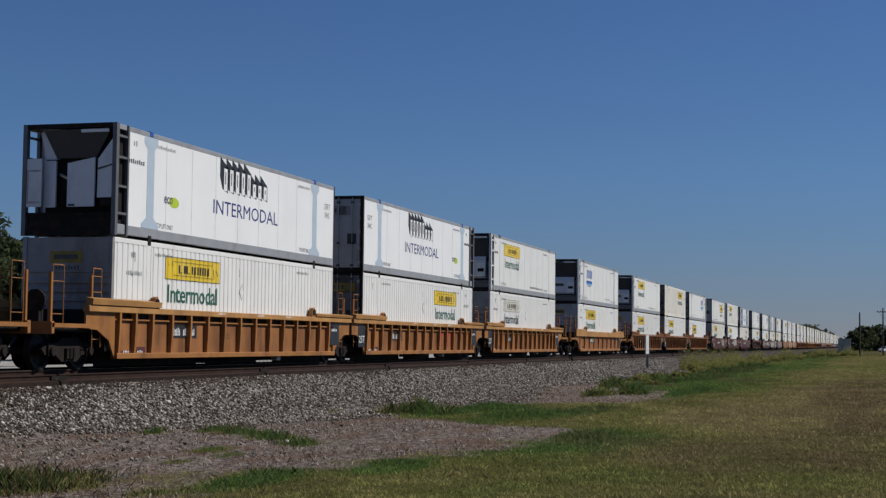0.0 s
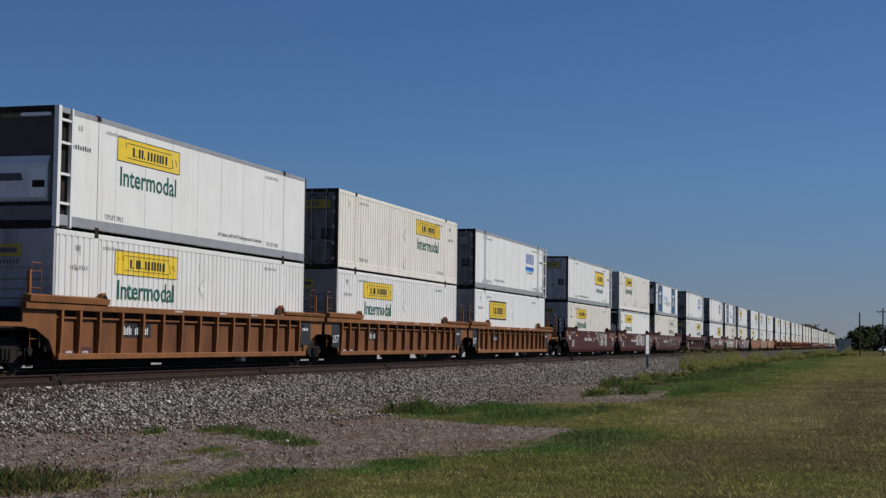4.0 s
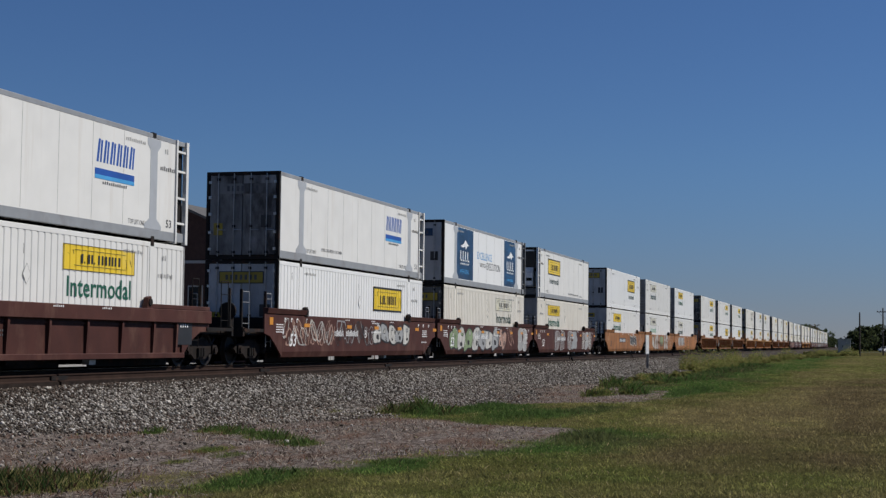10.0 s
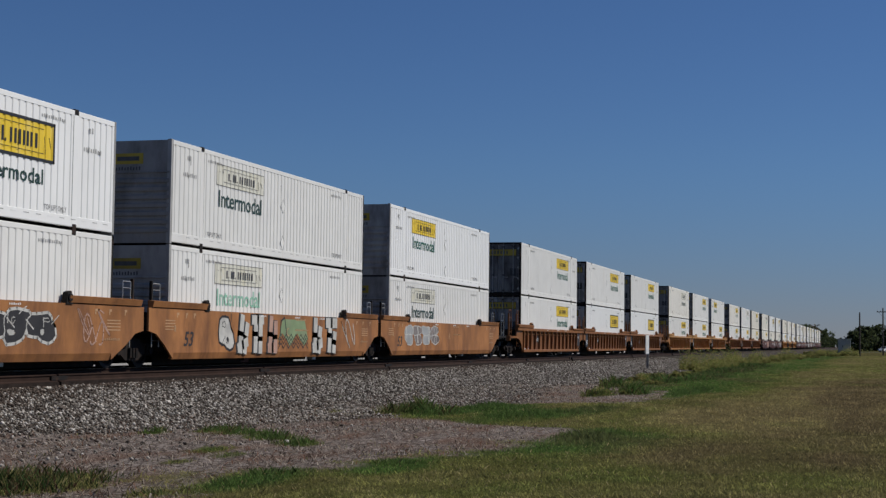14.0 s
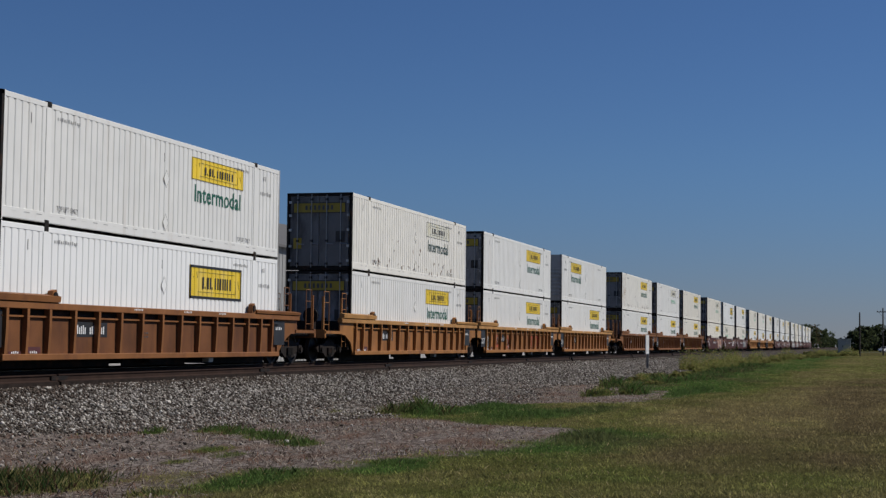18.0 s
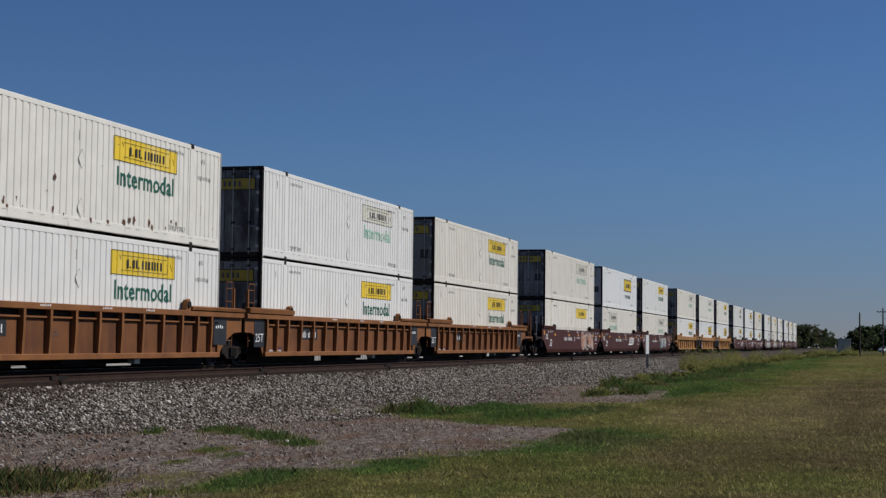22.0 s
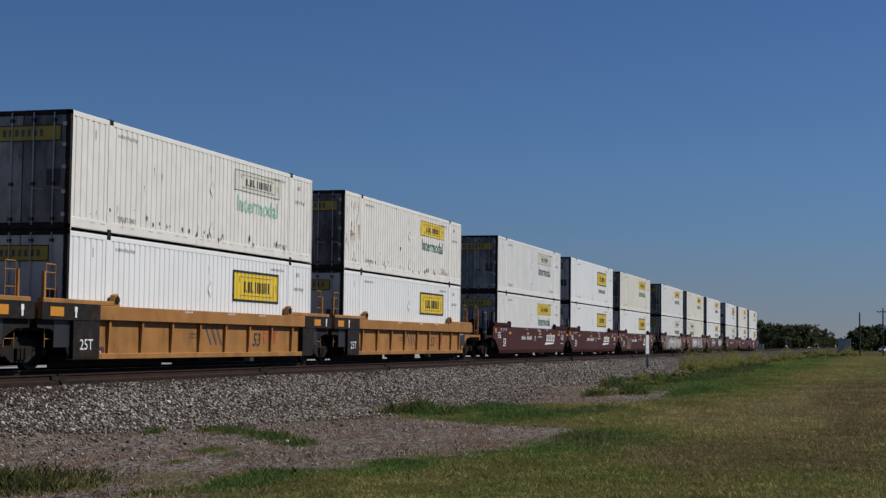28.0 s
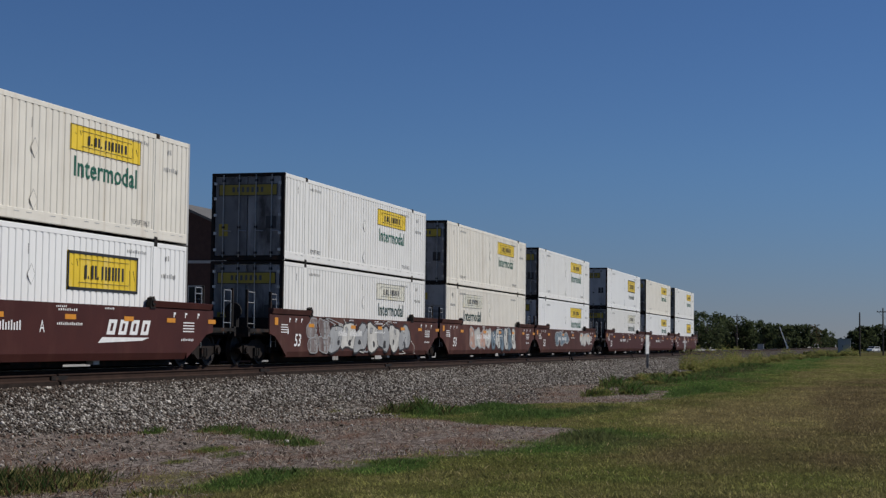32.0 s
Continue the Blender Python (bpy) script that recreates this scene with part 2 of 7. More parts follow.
# ---- mesh helpers ----
class Shape:
    """Collects boxes, prisms, tubes and quads with material slots into one mesh."""

    def __init__(self):
        self.v, self.f, self.m, self.mats = [], [], [], []

    def slot(self, material):
        if material not in self.mats:
            self.mats.append(material)
        return self.mats.index(material)

    def add(self, verts, faces, material):
        o, s = len(self.v), self.slot(material)
        self.v.extend(verts)
        for f in faces:
            self.f.append([i + o for i in f])
            self.m.append(s)
        return self

    def box(self, x0, x1, y0, y1, z0, z1, material, ch=0.0):
        """A box; ch chamfers the four long edges along x."""
        if not ch:
            v = [(x, y, z) for x in (x0, x1) for y in (y0, y1) for z in (z0, z1)]
            return self.add(v, [(0, 1, 3, 2), (4, 6, 7, 5), (0, 4, 5, 1), (2, 3, 7, 6), (0, 2, 6, 4), (1, 5, 7, 3)], material)
        p = [(y0 + ch, z0), (y1 - ch, z0), (y1, z0 + ch), (y1, z1 - ch), (y1 - ch, z1), (y0 + ch, z1), (y0, z1 - ch), (y0, z0 + ch)]
        return self.prism([(x0, y, z) for y, z in p], (x1 - x0, 0, 0), material)

    def prism(self, poly, along, material):
        n = len(poly)
        a = Vector(along)
        v = [tuple(p) for p in poly] + [tuple(Vector(p) + a) for p in poly]
        f = [tuple(range(n))[::-1], tuple(range(n, 2 * n))] + [(i, (i + 1) % n, n + (i + 1) % n, n + i) for i in range(n)]
        return self.add(v, f, material)

    def tube(self, a, b, r, material, n=6, r2=None):
        a, b = Vector(a), Vector(b)
        d = (b - a).normalized()
        u = d.orthogonal().normalized()
        w = d.cross(u)
        r2 = r if r2 is None else r2
        v = [tuple(a + r * (u * math.cos(t) + w * math.sin(t))) for t in [2 * math.pi * i / n for i in range(n)]]
        v += [tuple(b + r2 * (u * math.cos(t) + w * math.sin(t))) for t in [2 * math.pi * i / n for i in range(n)]]
        f = [tuple(range(n))[::-1], tuple(range(n, 2 * n))] + [(i, (i + 1) % n, n + (i + 1) % n, n + i) for i in range(n)]
        return self.add(v, f, material)

    def path(self, pts, r, material, n=6):
        for a, b in zip(pts, pts[1:]):
            self.tube(a, b, r, material, n)
        return self

    def mesh(self, name, smooth=False):
        me = bpy.data.meshes.new(name)
        me.from_pydata(self.v, [], self.f)
        for mm in self.mats:
            me.materials.append(mm)
        me.polygons.foreach_set("material_index", self.m)
        bm = bmesh.new()
        bm.from_mesh(me)
        bmesh.ops.recalc_face_normals(bm, faces=bm.faces)
        bm.to_mesh(me)
        bm.free()
        if smooth:
            me.polygons.foreach_set("use_smooth", [True] * len(me.polygons))
        me.update()
        return me


def part(name, shape, parent, label="", m=None, smooth=False):
    """Links a shape, or a finished mesh, as one mesh object under its thing."""
    me = shape.mesh(name, smooth) if isinstance(shape, Shape) else shape
    ob = new(name, me)
    ob.parent = parent
    if m is not None:
        ob.matrix_basis = m
    if label:
        tagged(ob, label)
    return ob


WORDS = {}


def word_mesh(text, width, height, material, shear=0.0):
    """Letters of the built-in font as a mesh in the xz plane, centred, facing -y."""
    key = (text, width, height, material.name, shear)
    if key not in WORDS:
        cu = bpy.data.curves.new("word", "FONT")
        cu.body, cu.shear, cu.resolution_u = text, shear, 2
        cu.offset = 0.0 if text.isupper() else 0.014
        cu.align_x, cu.align_y = "CENTER", "CENTER"
        tmp = new("word", cu)
        bpy.context.view_layer.update()
        me = bpy.data.meshes.new_from_object(tmp.evaluated_get(bpy.context.evaluated_depsgraph_get()))
        bpy.data.objects.remove(tmp)
        co = np.zeros(len(me.vertices) * 3)
        me.vertices.foreach_get("co", co)
        co = co.reshape(-1, 3)
        lo, hi = co.min(0), co.max(0)
        x = (co[:, 0] - (lo[0] + hi[0]) / 2) * width / (hi[0] - lo[0])
        z = (co[:, 1] - (lo[1] + hi[1]) / 2) * height / (hi[1] - lo[1])
        me.vertices.foreach_set("co", np.stack([x, 0 * x, z], 1).ravel())
        me.materials.clear()
        me.materials.append(material)
        me.update()
        WORDS[key] = me
    return WORDS[key]


def plate(x0, x1, z0, z1, material, t=0.004):
    return Shape().box(x0, x1, -t, 0, z0, z1, material)


# ---- containers ----
CL, CW, CH = 16.154, 2.59, 2.893
PITCH, DEPTH = 0.285, 0.020
POSTS = (1.98, CL - 1.98)


def wave(x):
    """How far the corrugated side lies behind its outer plane at x."""
    for p in POSTS:
        if abs(x - p) < 0.13:
            return 0.0
    if x < 0.12 or x > CL - 0.12:
        return 0.0
    u = (x / PITCH) % 1.0
    return DEPTH * min(1.0, max(0.0, (u - 0.62) / 0.10)) * min(1.0, max(0.0, (1.0 - u) / 0.10))


def wave_xs(x0, x1):
    xs = {x0, x1}
    k = math.floor(x0 / PITCH)
    while k * PITCH < x1:
        for u in (0.62, 0.72, 0.90, 1.0):
            x = (k + u) * PITCH
            if x0 < x < x1:
                xs.add(x)
        k += 1
    for p in POSTS:
        for d in (-0.131, -0.129, 0.129, 0.131):
            if x0 < p + d < x1:
                xs.add(p + d)
    return sorted(xs)


def wave_sheet(x0, x1, z0, z1, y, out, material, thick=0.0, waved=True):
    """A sheet that follows the corrugation; out lifts it from the steel."""
    sh = Shape()
    xs = wave_xs(x0, x1) if waved else [x0, x1]
    v, f = [], []
    for x in xs:
        yy = y - out + (wave(x) if waved else 0)
        v += [(x, yy, z0), (x, yy, z1)]
    for i in range(len(xs) - 1):
        f.append((2 * i, 2 * i + 2, 2 * i + 3, 2 * i + 1))
    sh.add(v, f, material)
    if thick:
        n = len(v)
        sh.add([(a, b + thick, c) for a, b, c in v], [tuple(reversed(q)) for q in f], material)
    return sh


FACE = {-1: Matrix.Identity(4), 1: Matrix.Translation((CL, 0, 0)) @ Matrix.Rotation(math.pi, 4, "Z")}


def side_shape(kind, body, frame_m, x0=0.10, x1=CL - 0.10, plated=False):
    sh = Shape()
    h = CW / 2
    waved = kind == "dry" and not plated
    s = wave_sheet(x0, x1, 0.30, CH - 0.14, -h, 0.0, body, 0.05, waved)
    sh.add(s.v, s.f, body)
    base = frame_m if kind == "reefer" else body
    top = frame_m if kind == "reefer" else body
    sh.box(0.10, CL - 0.10, -h - 0.004, -h + 0.08, 0.05, 0.31, base, 0.012)
    sh.box(0.10, CL - 0.10, -h - 0.004, -h + 0.08, CH - 0.145, CH - 0.01, top, 0.012)
    if plated:
        for i in range(14):
            x = 0.62 + i * 1.1
            sh.box(x, x + 0.022, -h - 0.004, -h, 0.31, CH - 0.15, M["grey_ink"])
            for dx in (0.38, 0.78):
                sh.prism([(x + dx - 0.05, -h, 1.0), (x + dx + 0.05, -h, 1.0), (x + dx + 0.06, -h, 1.12), (x + dx, -h, 1.32), (x + dx - 0.06, -h, 1.12)], (0, -0.018, 0), body)
    if kind == "dry":
        for i in range(30):
            x = 0.5 + i * 0.52
            sh.box(x, x + 0.22, -h - 0.008, -h, 0.22, 0.24, M["grey_ink"] if i % 3 else body)
    return sh


def bell_post(x, material):
    """A flared lifting post painted on the side, with its cap and foot."""
    w, f = 0.20, 0.48
    prof = [(-f, 0.31), (f, 0.31), (f, 0.42), (w, 0.60), (w, 2.42), (f * 0.8, 2.58), (f * 0.8, CH - 0.15), (-f * 0.8, CH - 0.15), (-f * 0.8, 2.58), (-w, 2.42), (-w, 0.60), (-f, 0.42)]
    return Shape().prism([(x + a, -CW / 2 - 0.006, z) for a, z in prof], (0, 0.005, 0), material)


def logo_panel(sh, x0, x1, z0, z1, ink, field, y, border):
    """The haulier's panel: field, border and a row of plain upright bars on a scroll."""
    t = 0.014 if border == "thin" else 0.07
    for a, b, c, d in ((x0, x1, z0, z0 + t), (x0, x1, z1 - t, z1), (x0, x0 + t, z0, z1), (x1 - t, x1, z0, z1)):
        sh.box(a, b, y - 0.004, y, c, d, ink)
    w, h = x1 - x0, z1 - z0
    cx, cz = (x0 + x1) / 2, (z0 + z1) / 2
    r = w * 0.27
    lh = min(h * 0.36, 0.34)
    zb = cz - lh * 0.55
    for a, bw, up in ((-1.0, 0.10, 1), (-0.84, 0.05, 0.2), (-0.66, 0.10, 1), (-0.49, 0.09, 1), (-0.34, 0.05, 0.2), (-0.14, 0.09, 1), (0.05, 0.09, 1), (0.24, 0.09, 1), (0.42, 0.09, 1), (0.58, 0.09, 1), (0.74, 0.09, 1), (0.95, 0.10, 1)):
        sh.box(cx + a * r, cx + (a + bw) * r, y - 0.005, y, zb, zb + lh * up, ink)
    # the scroll drawn round the bars: thin lines with a rolled end at each side
    for k in (-1, 1):
        sh.box(cx - w * 0.36, cx + w * 0.36, y - 0.004, y, cz + k * h * 0.30 - 0.006, cz + k * h * 0.30 + 0.006, ink)
        xe = cx + k * w * 0.36
        for q in range(0, 4, 2):
            sh.prism([(xe + k * (0.02 + q * 0.035) * w, y, cz - k * h * (0.30 - 0.07 * q)), (xe + k * (0.025 + q * 0.035) * w, y, cz - k * h * (0.30 - 0.07 * q)), (xe + k * (0.010 + q * 0.03) * w, y, cz + h * 0.12), (xe + k * (0.005 + q * 0.03) * w, y, cz + h * 0.12)], (0, -0.004, 0), ink)
    return sh


def small_print(sh, x, z, w, h, n, y, ink):
    for i in range(n):
        sh.box(x + w * i / n, x + w * (i + 0.5) / n, y - 0.004, y, z, z + h * (0.75 + 0.25 * ((i * 7) % 3) / 2), ink)
    return sh


def reefer_nose(thing, body, hood):
    """Open frame at the nose with the cooling unit standing in it."""
    post = M["frame_dark"] if hood else body
    h = CW / 2
    for s in (-1, 1):
        fr = Shape().box(-0.02, 0.12, s * h - 0.06, s * h + 0.06, 0, CH, post, 0.01)
        fr.box(0.62, 0.70, s * h - 0.045, s * h + 0.045, 0, CH, post, 0.01)
        for z in (0.55, 1.25, 2.0, 2.55):
            fr.box(0.10, 0.64, s * h - 0.03, s * h + 0.03, z, z + 0.06, post)
        fr.box(0.64, 0.66, s * (h - 0.05) - 0.03, s * (h - 0.05) + 0.03, 0.1, CH - 0.1, M["black"])
        part("corner_frame", fr, thing)
        if not (hood and s > 0):
            # Dark sheet added in the open frame to blacken the bay inside.
            part("frame_backing", Shape().box(0.12, 0.62, s * (h - 0.09) - 0.01, s * (h - 0.09) + 0.01, 0.16, CH - 0.12, M["under"]), thing)
    part("top_beam", Shape().box(-0.01, 0.11, -h, h, CH - 0.12, CH, M["under"], 0.02), thing)
    part("bottom_beam", Shape().box(-0.01, 0.11, -h, h, 0, 0.16, M["under"], 0.02), thing)
    part("guard_rail", Shape().box(0.0, 0.06, -h, h, 0.52, 0.58, M["under"]), thing)
    part("bulkhead", Shape().box(0.72, 0.80, -h + 0.03, h - 0.03, 0.02, CH - 0.02, body), thing)
    if hood:
        part("engine_bay", Shape().box(0.42, 0.72, -1.10, 0.92, 0.62, 2.02, M["under"]).box(0.36, 0.43, 0.16, 0.42, 0.80, 1.30, M["truck"]).tube((0.36, 0.2, 1.5), (0.36, 0.46, 1.62), 0.04, M["galv"]), thing, "dark engine bay with pipes")
        part("cooling_unit", Shape().prism([(0.12, -0.66, 0.75), (0.12, 0.12, 0.75), (0.12, 0.12, 1.88), (0.12, -0.66, 2.02)], (0.06, 0, 0), M["unit_white"]).box(0.10, 0.13, -0.10, 0.08, 0.77, 0.82, M["black"]), thing, "white closed cowl door of the cooling unit")
        od = part("open_cowl_door", Shape().box(0.0, 0.04, 0.80, 1.27, 0.75, 2.0, M["unit_white"], 0.008), thing, "white cowl door standing open")
        part("door_seal", Shape().box(-0.006, 0.0, 0.83, 1.24, 0.84, 0.89, M["grey_ink"]).box(-0.006, 0.0, 0.83, 1.24, 1.66, 1.71, M["grey_ink"]).box(-0.006, 0.0, 1.18, 1.22, 0.89, 1.66, M["grey_ink"]), od)
        part("side_strip", Shape().box(0.20, 0.26, 0.50, 0.79, 0.75, 1.96, M["unit_white"], 0.01), thing)
        gr = Shape().prism([(0.20, -0.66, 2.02), (0.20, 0.48, 2.02), (0.06, 0.80, 2.74), (0.06, -1.14, 2.74)], (0.56, 0, 0), M["black"])
        part("cheek_panel", Shape().prism([(0.26, 0.50, 2.0), (0.26, 0.84, 2.0), (0.26, 1.0, 2.72), (0.26, 0.82, 2.72)], (0.05, 0, 0), M["unit_white"]), thing)
        ck = part("cheek_panel", Shape().prism([(0.16, -0.72, 0.98), (0.08, -1.18, 0.98), (0.08, -1.19, 2.50), (0.18, -0.72, 1.98)], (0.06, 0, 0), M["unit_white"]), thing)
        part("cheek_band", Shape().prism([(0.15, -0.74, 1.70), (0.07, -1.18, 1.80), (0.07, -1.18, 1.84), (0.15, -0.74, 1.75)], (0.02, 0, 0), M["charcoal"]), ck)
        part("lower_pod", Shape().box(0.10, 0.30, -1.16, -0.84, 0.76, 0.95, M["under"], 0.02), thing)
        part("lower_guard", Shape().box(0.04, 0.08, -h + 0.10, h - 0.10, 0.20, 0.60, M["under"]), thing, "dark lower guard plate")
    else:
        prof = [(0.72, 0.62), (0.16, 0.62), (0.10, 0.72), (0.10, 1.52), (0.20, 1.72), (0.72, 1.78)]
        part("cooling_unit", Shape().prism([(x, -1.02, z) for x, z in prof], (0, 1.94, 0), M["unit_white"]), thing, "white cooling unit with rounded cowl")
        gr = Shape().prism([(0.72, -1.12, 1.55), (0.30, -1.12, 1.55), (0.20, -1.12, 2.66), (0.72, -1.12, 2.66)], (0, 1.84, 0), M["black"])
        part("guard_plate", Shape().box(0.03, 0.05, -h + 0.12, h - 0.12, 0.14, 0.50, M["frame_dark"]), thing)
        part("cowl_mark", Shape().prism([(0.085, -0.35, 1.12), (0.085, -0.30, 1.30), (0.085, 0.62, 1.30), (0.085, 0.57, 1.12)], (0.02, 0, 0), M["charcoal"]), thing)
        part("nose_panel", Shape().box(0.22, 0.34, 0.74, 1.14, 0.62, 2.66, M["unit_white"], 0.02).box(0.20, 0.23, 0.84, 0.98, 1.95, 2.10, M["under"]).box(0.20, 0.23, 0.84, 0.98, 1.50, 1.60, M["under"]), thing)
    part("condenser_hood", gr, thing, "black sloping condenser hood")
    if not hood:
        part("cowl_vent", Shape().box(0.085, 0.11, -0.98, -0.55, 0.72, 1.40, M["clean"]).box(0.075, 0.10, -0.95, -0.62, 0.95, 1.12, M["under"]), thing)
    part("roof_strip_lamp", Shape().box(0.02, 0.12, -1.1, -0.3, 2.66, 2.74, M["clean"], 0.02), thing)
    part("fuel_shelf", Shape().box(0.05, 0.72, -h + 0.1, h - 0.1, 0.16, 0.24, M["under"]), thing)


def dry_nose(thing, body, panel):
    """Steel nose wall with horizontal pressings and a small panel."""
    h = CW / 2
    front = [(0.03, 0.02)]
    for i in range(7):
        z = 0.28 + i * 0.23
        front += [(0.03, z), (-0.01, z + 0.04), (-0.01, z + 0.13), (0.03, z + 0.17)]
    front += [(0.03, 1.955), (-0.012, 1.965), (-0.012, 1.995), (0.03, 2.005), (0.03, CH - 0.02), (0.10, CH - 0.02), (0.10, 0.02)]
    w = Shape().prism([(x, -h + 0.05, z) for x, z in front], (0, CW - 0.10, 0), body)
    # The wall's white is toned down to carry the shade of the nose.
    part("nose_wall", w, thing, "white nose wall with pressed ribs, colour darkened for shade")
    for s in (-1, 1):
        part("corner_post", Shape().box(0.0, 0.12, s * (h - 0.06) - 0.06, s * (h - 0.06) + 0.06, 0, CH, body, 0.012), thing)
    part("nose_panel", Shape().box(0.018, 0.032, -0.42, 0.5, 2.22, 2.52, panel).box(0.014, 0.02, -0.3, 0.38, 2.31, 2.43, M["charcoal"]), thing)
    tagged(part("nose_lettering", small_print(Shape(), -0.4, 2.05, 0.8, 0.1, 9, 0, M["charcoal"]).mesh("nose_lettering"), thing, "", Matrix.Translation((0.026, 0.02, 0)) @ Matrix.Rotation(-math.pi / 2, 4, "Z")), kind="stuff")


def door_end(thing, panel, brand, clean=False):
    """Two doors with locking rods, hinges and panels at the tail."""
    h = CW / 2
    x = CL
    # Both door whites hold the shade of the tail end besides grime.
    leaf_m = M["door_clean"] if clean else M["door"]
    fr = Shape().box(x - 0.10, x, -h, h, CH - 0.11, CH, M["under"], 0.01).box(x - 0.10, x, -h, h, 0, 0.14, M["under"], 0.01)
    for s in (-1, 1):
        fr.box(x - 0.10, x, s * (h - 0.05) - 0.05, s * (h - 0.05) + 0.05, 0, CH, M["under"], 0.01)
    part("door_frame", fr, thing, "dark steel door frame")
    for s in (-1, 1):
        y0, y1 = sorted((0.02 * s, 1.16 * s))
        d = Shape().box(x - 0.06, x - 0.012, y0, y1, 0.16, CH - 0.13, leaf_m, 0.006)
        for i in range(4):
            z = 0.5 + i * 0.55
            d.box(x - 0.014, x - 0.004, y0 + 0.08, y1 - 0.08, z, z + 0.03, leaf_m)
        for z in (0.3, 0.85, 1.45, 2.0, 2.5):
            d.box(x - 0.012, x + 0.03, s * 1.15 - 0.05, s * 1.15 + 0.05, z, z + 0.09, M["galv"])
        leaf = part("door", d, thing, "white container door, grime and end shade in its colour")
        for y in (0.30 * s, 0.86 * s):
            r = Shape().tube((x + 0.02, y, 0.10), (x + 0.02, y, CH - 0.06), 0.018, M["galv"])
            for z in (0.2, 1.05, 2.6):
                r.box(x - 0.012, x + 0.035, y - 0.05, y + 0.05, z, z + 0.08, M["under"])
            r.tube((x + 0.03, y, 0.98), (x + 0.03, y + 0.28, 0.96), 0.014, M["galv"])
            part("lock_rod", r, leaf)
    wide = 0.76 if clean else 1.02
    lg = Shape().box(x - 0.008, x + 0.004, -wide, wide, 2.16, 2.50, panel)
    if panel is M["yellow_shaded"]:
        for z in (2.13, 2.50):
            lg.box(x - 0.008, x + 0.006, -wide, wide, z, z + 0.03, M["black"])
        for yy in (-wide - 0.03, wide):
            lg.box(x - 0.008, x + 0.006, yy, yy + 0.03, 2.13, 2.53, M["black"])
    if brand:
        for i in range(7):
            lg.box(x + 0.002, x + 0.007, -0.56 + i * 0.17, -0.47 + i * 0.17, 2.25, 2.42, M["charcoal"])
    part("door_panel", lg, thing)
    part("door_notice", Shape().box(x - 0.008, x + 0.004, 0.66, 1.02, 1.05, 1.45, M["black"]), thing)
    part("warning_notice", Shape().box(x - 0.008, x + 0.004, -1.02, -0.70, 0.80, 1.20, M["yellow_shaded"]), thing, "dull yellow notice")


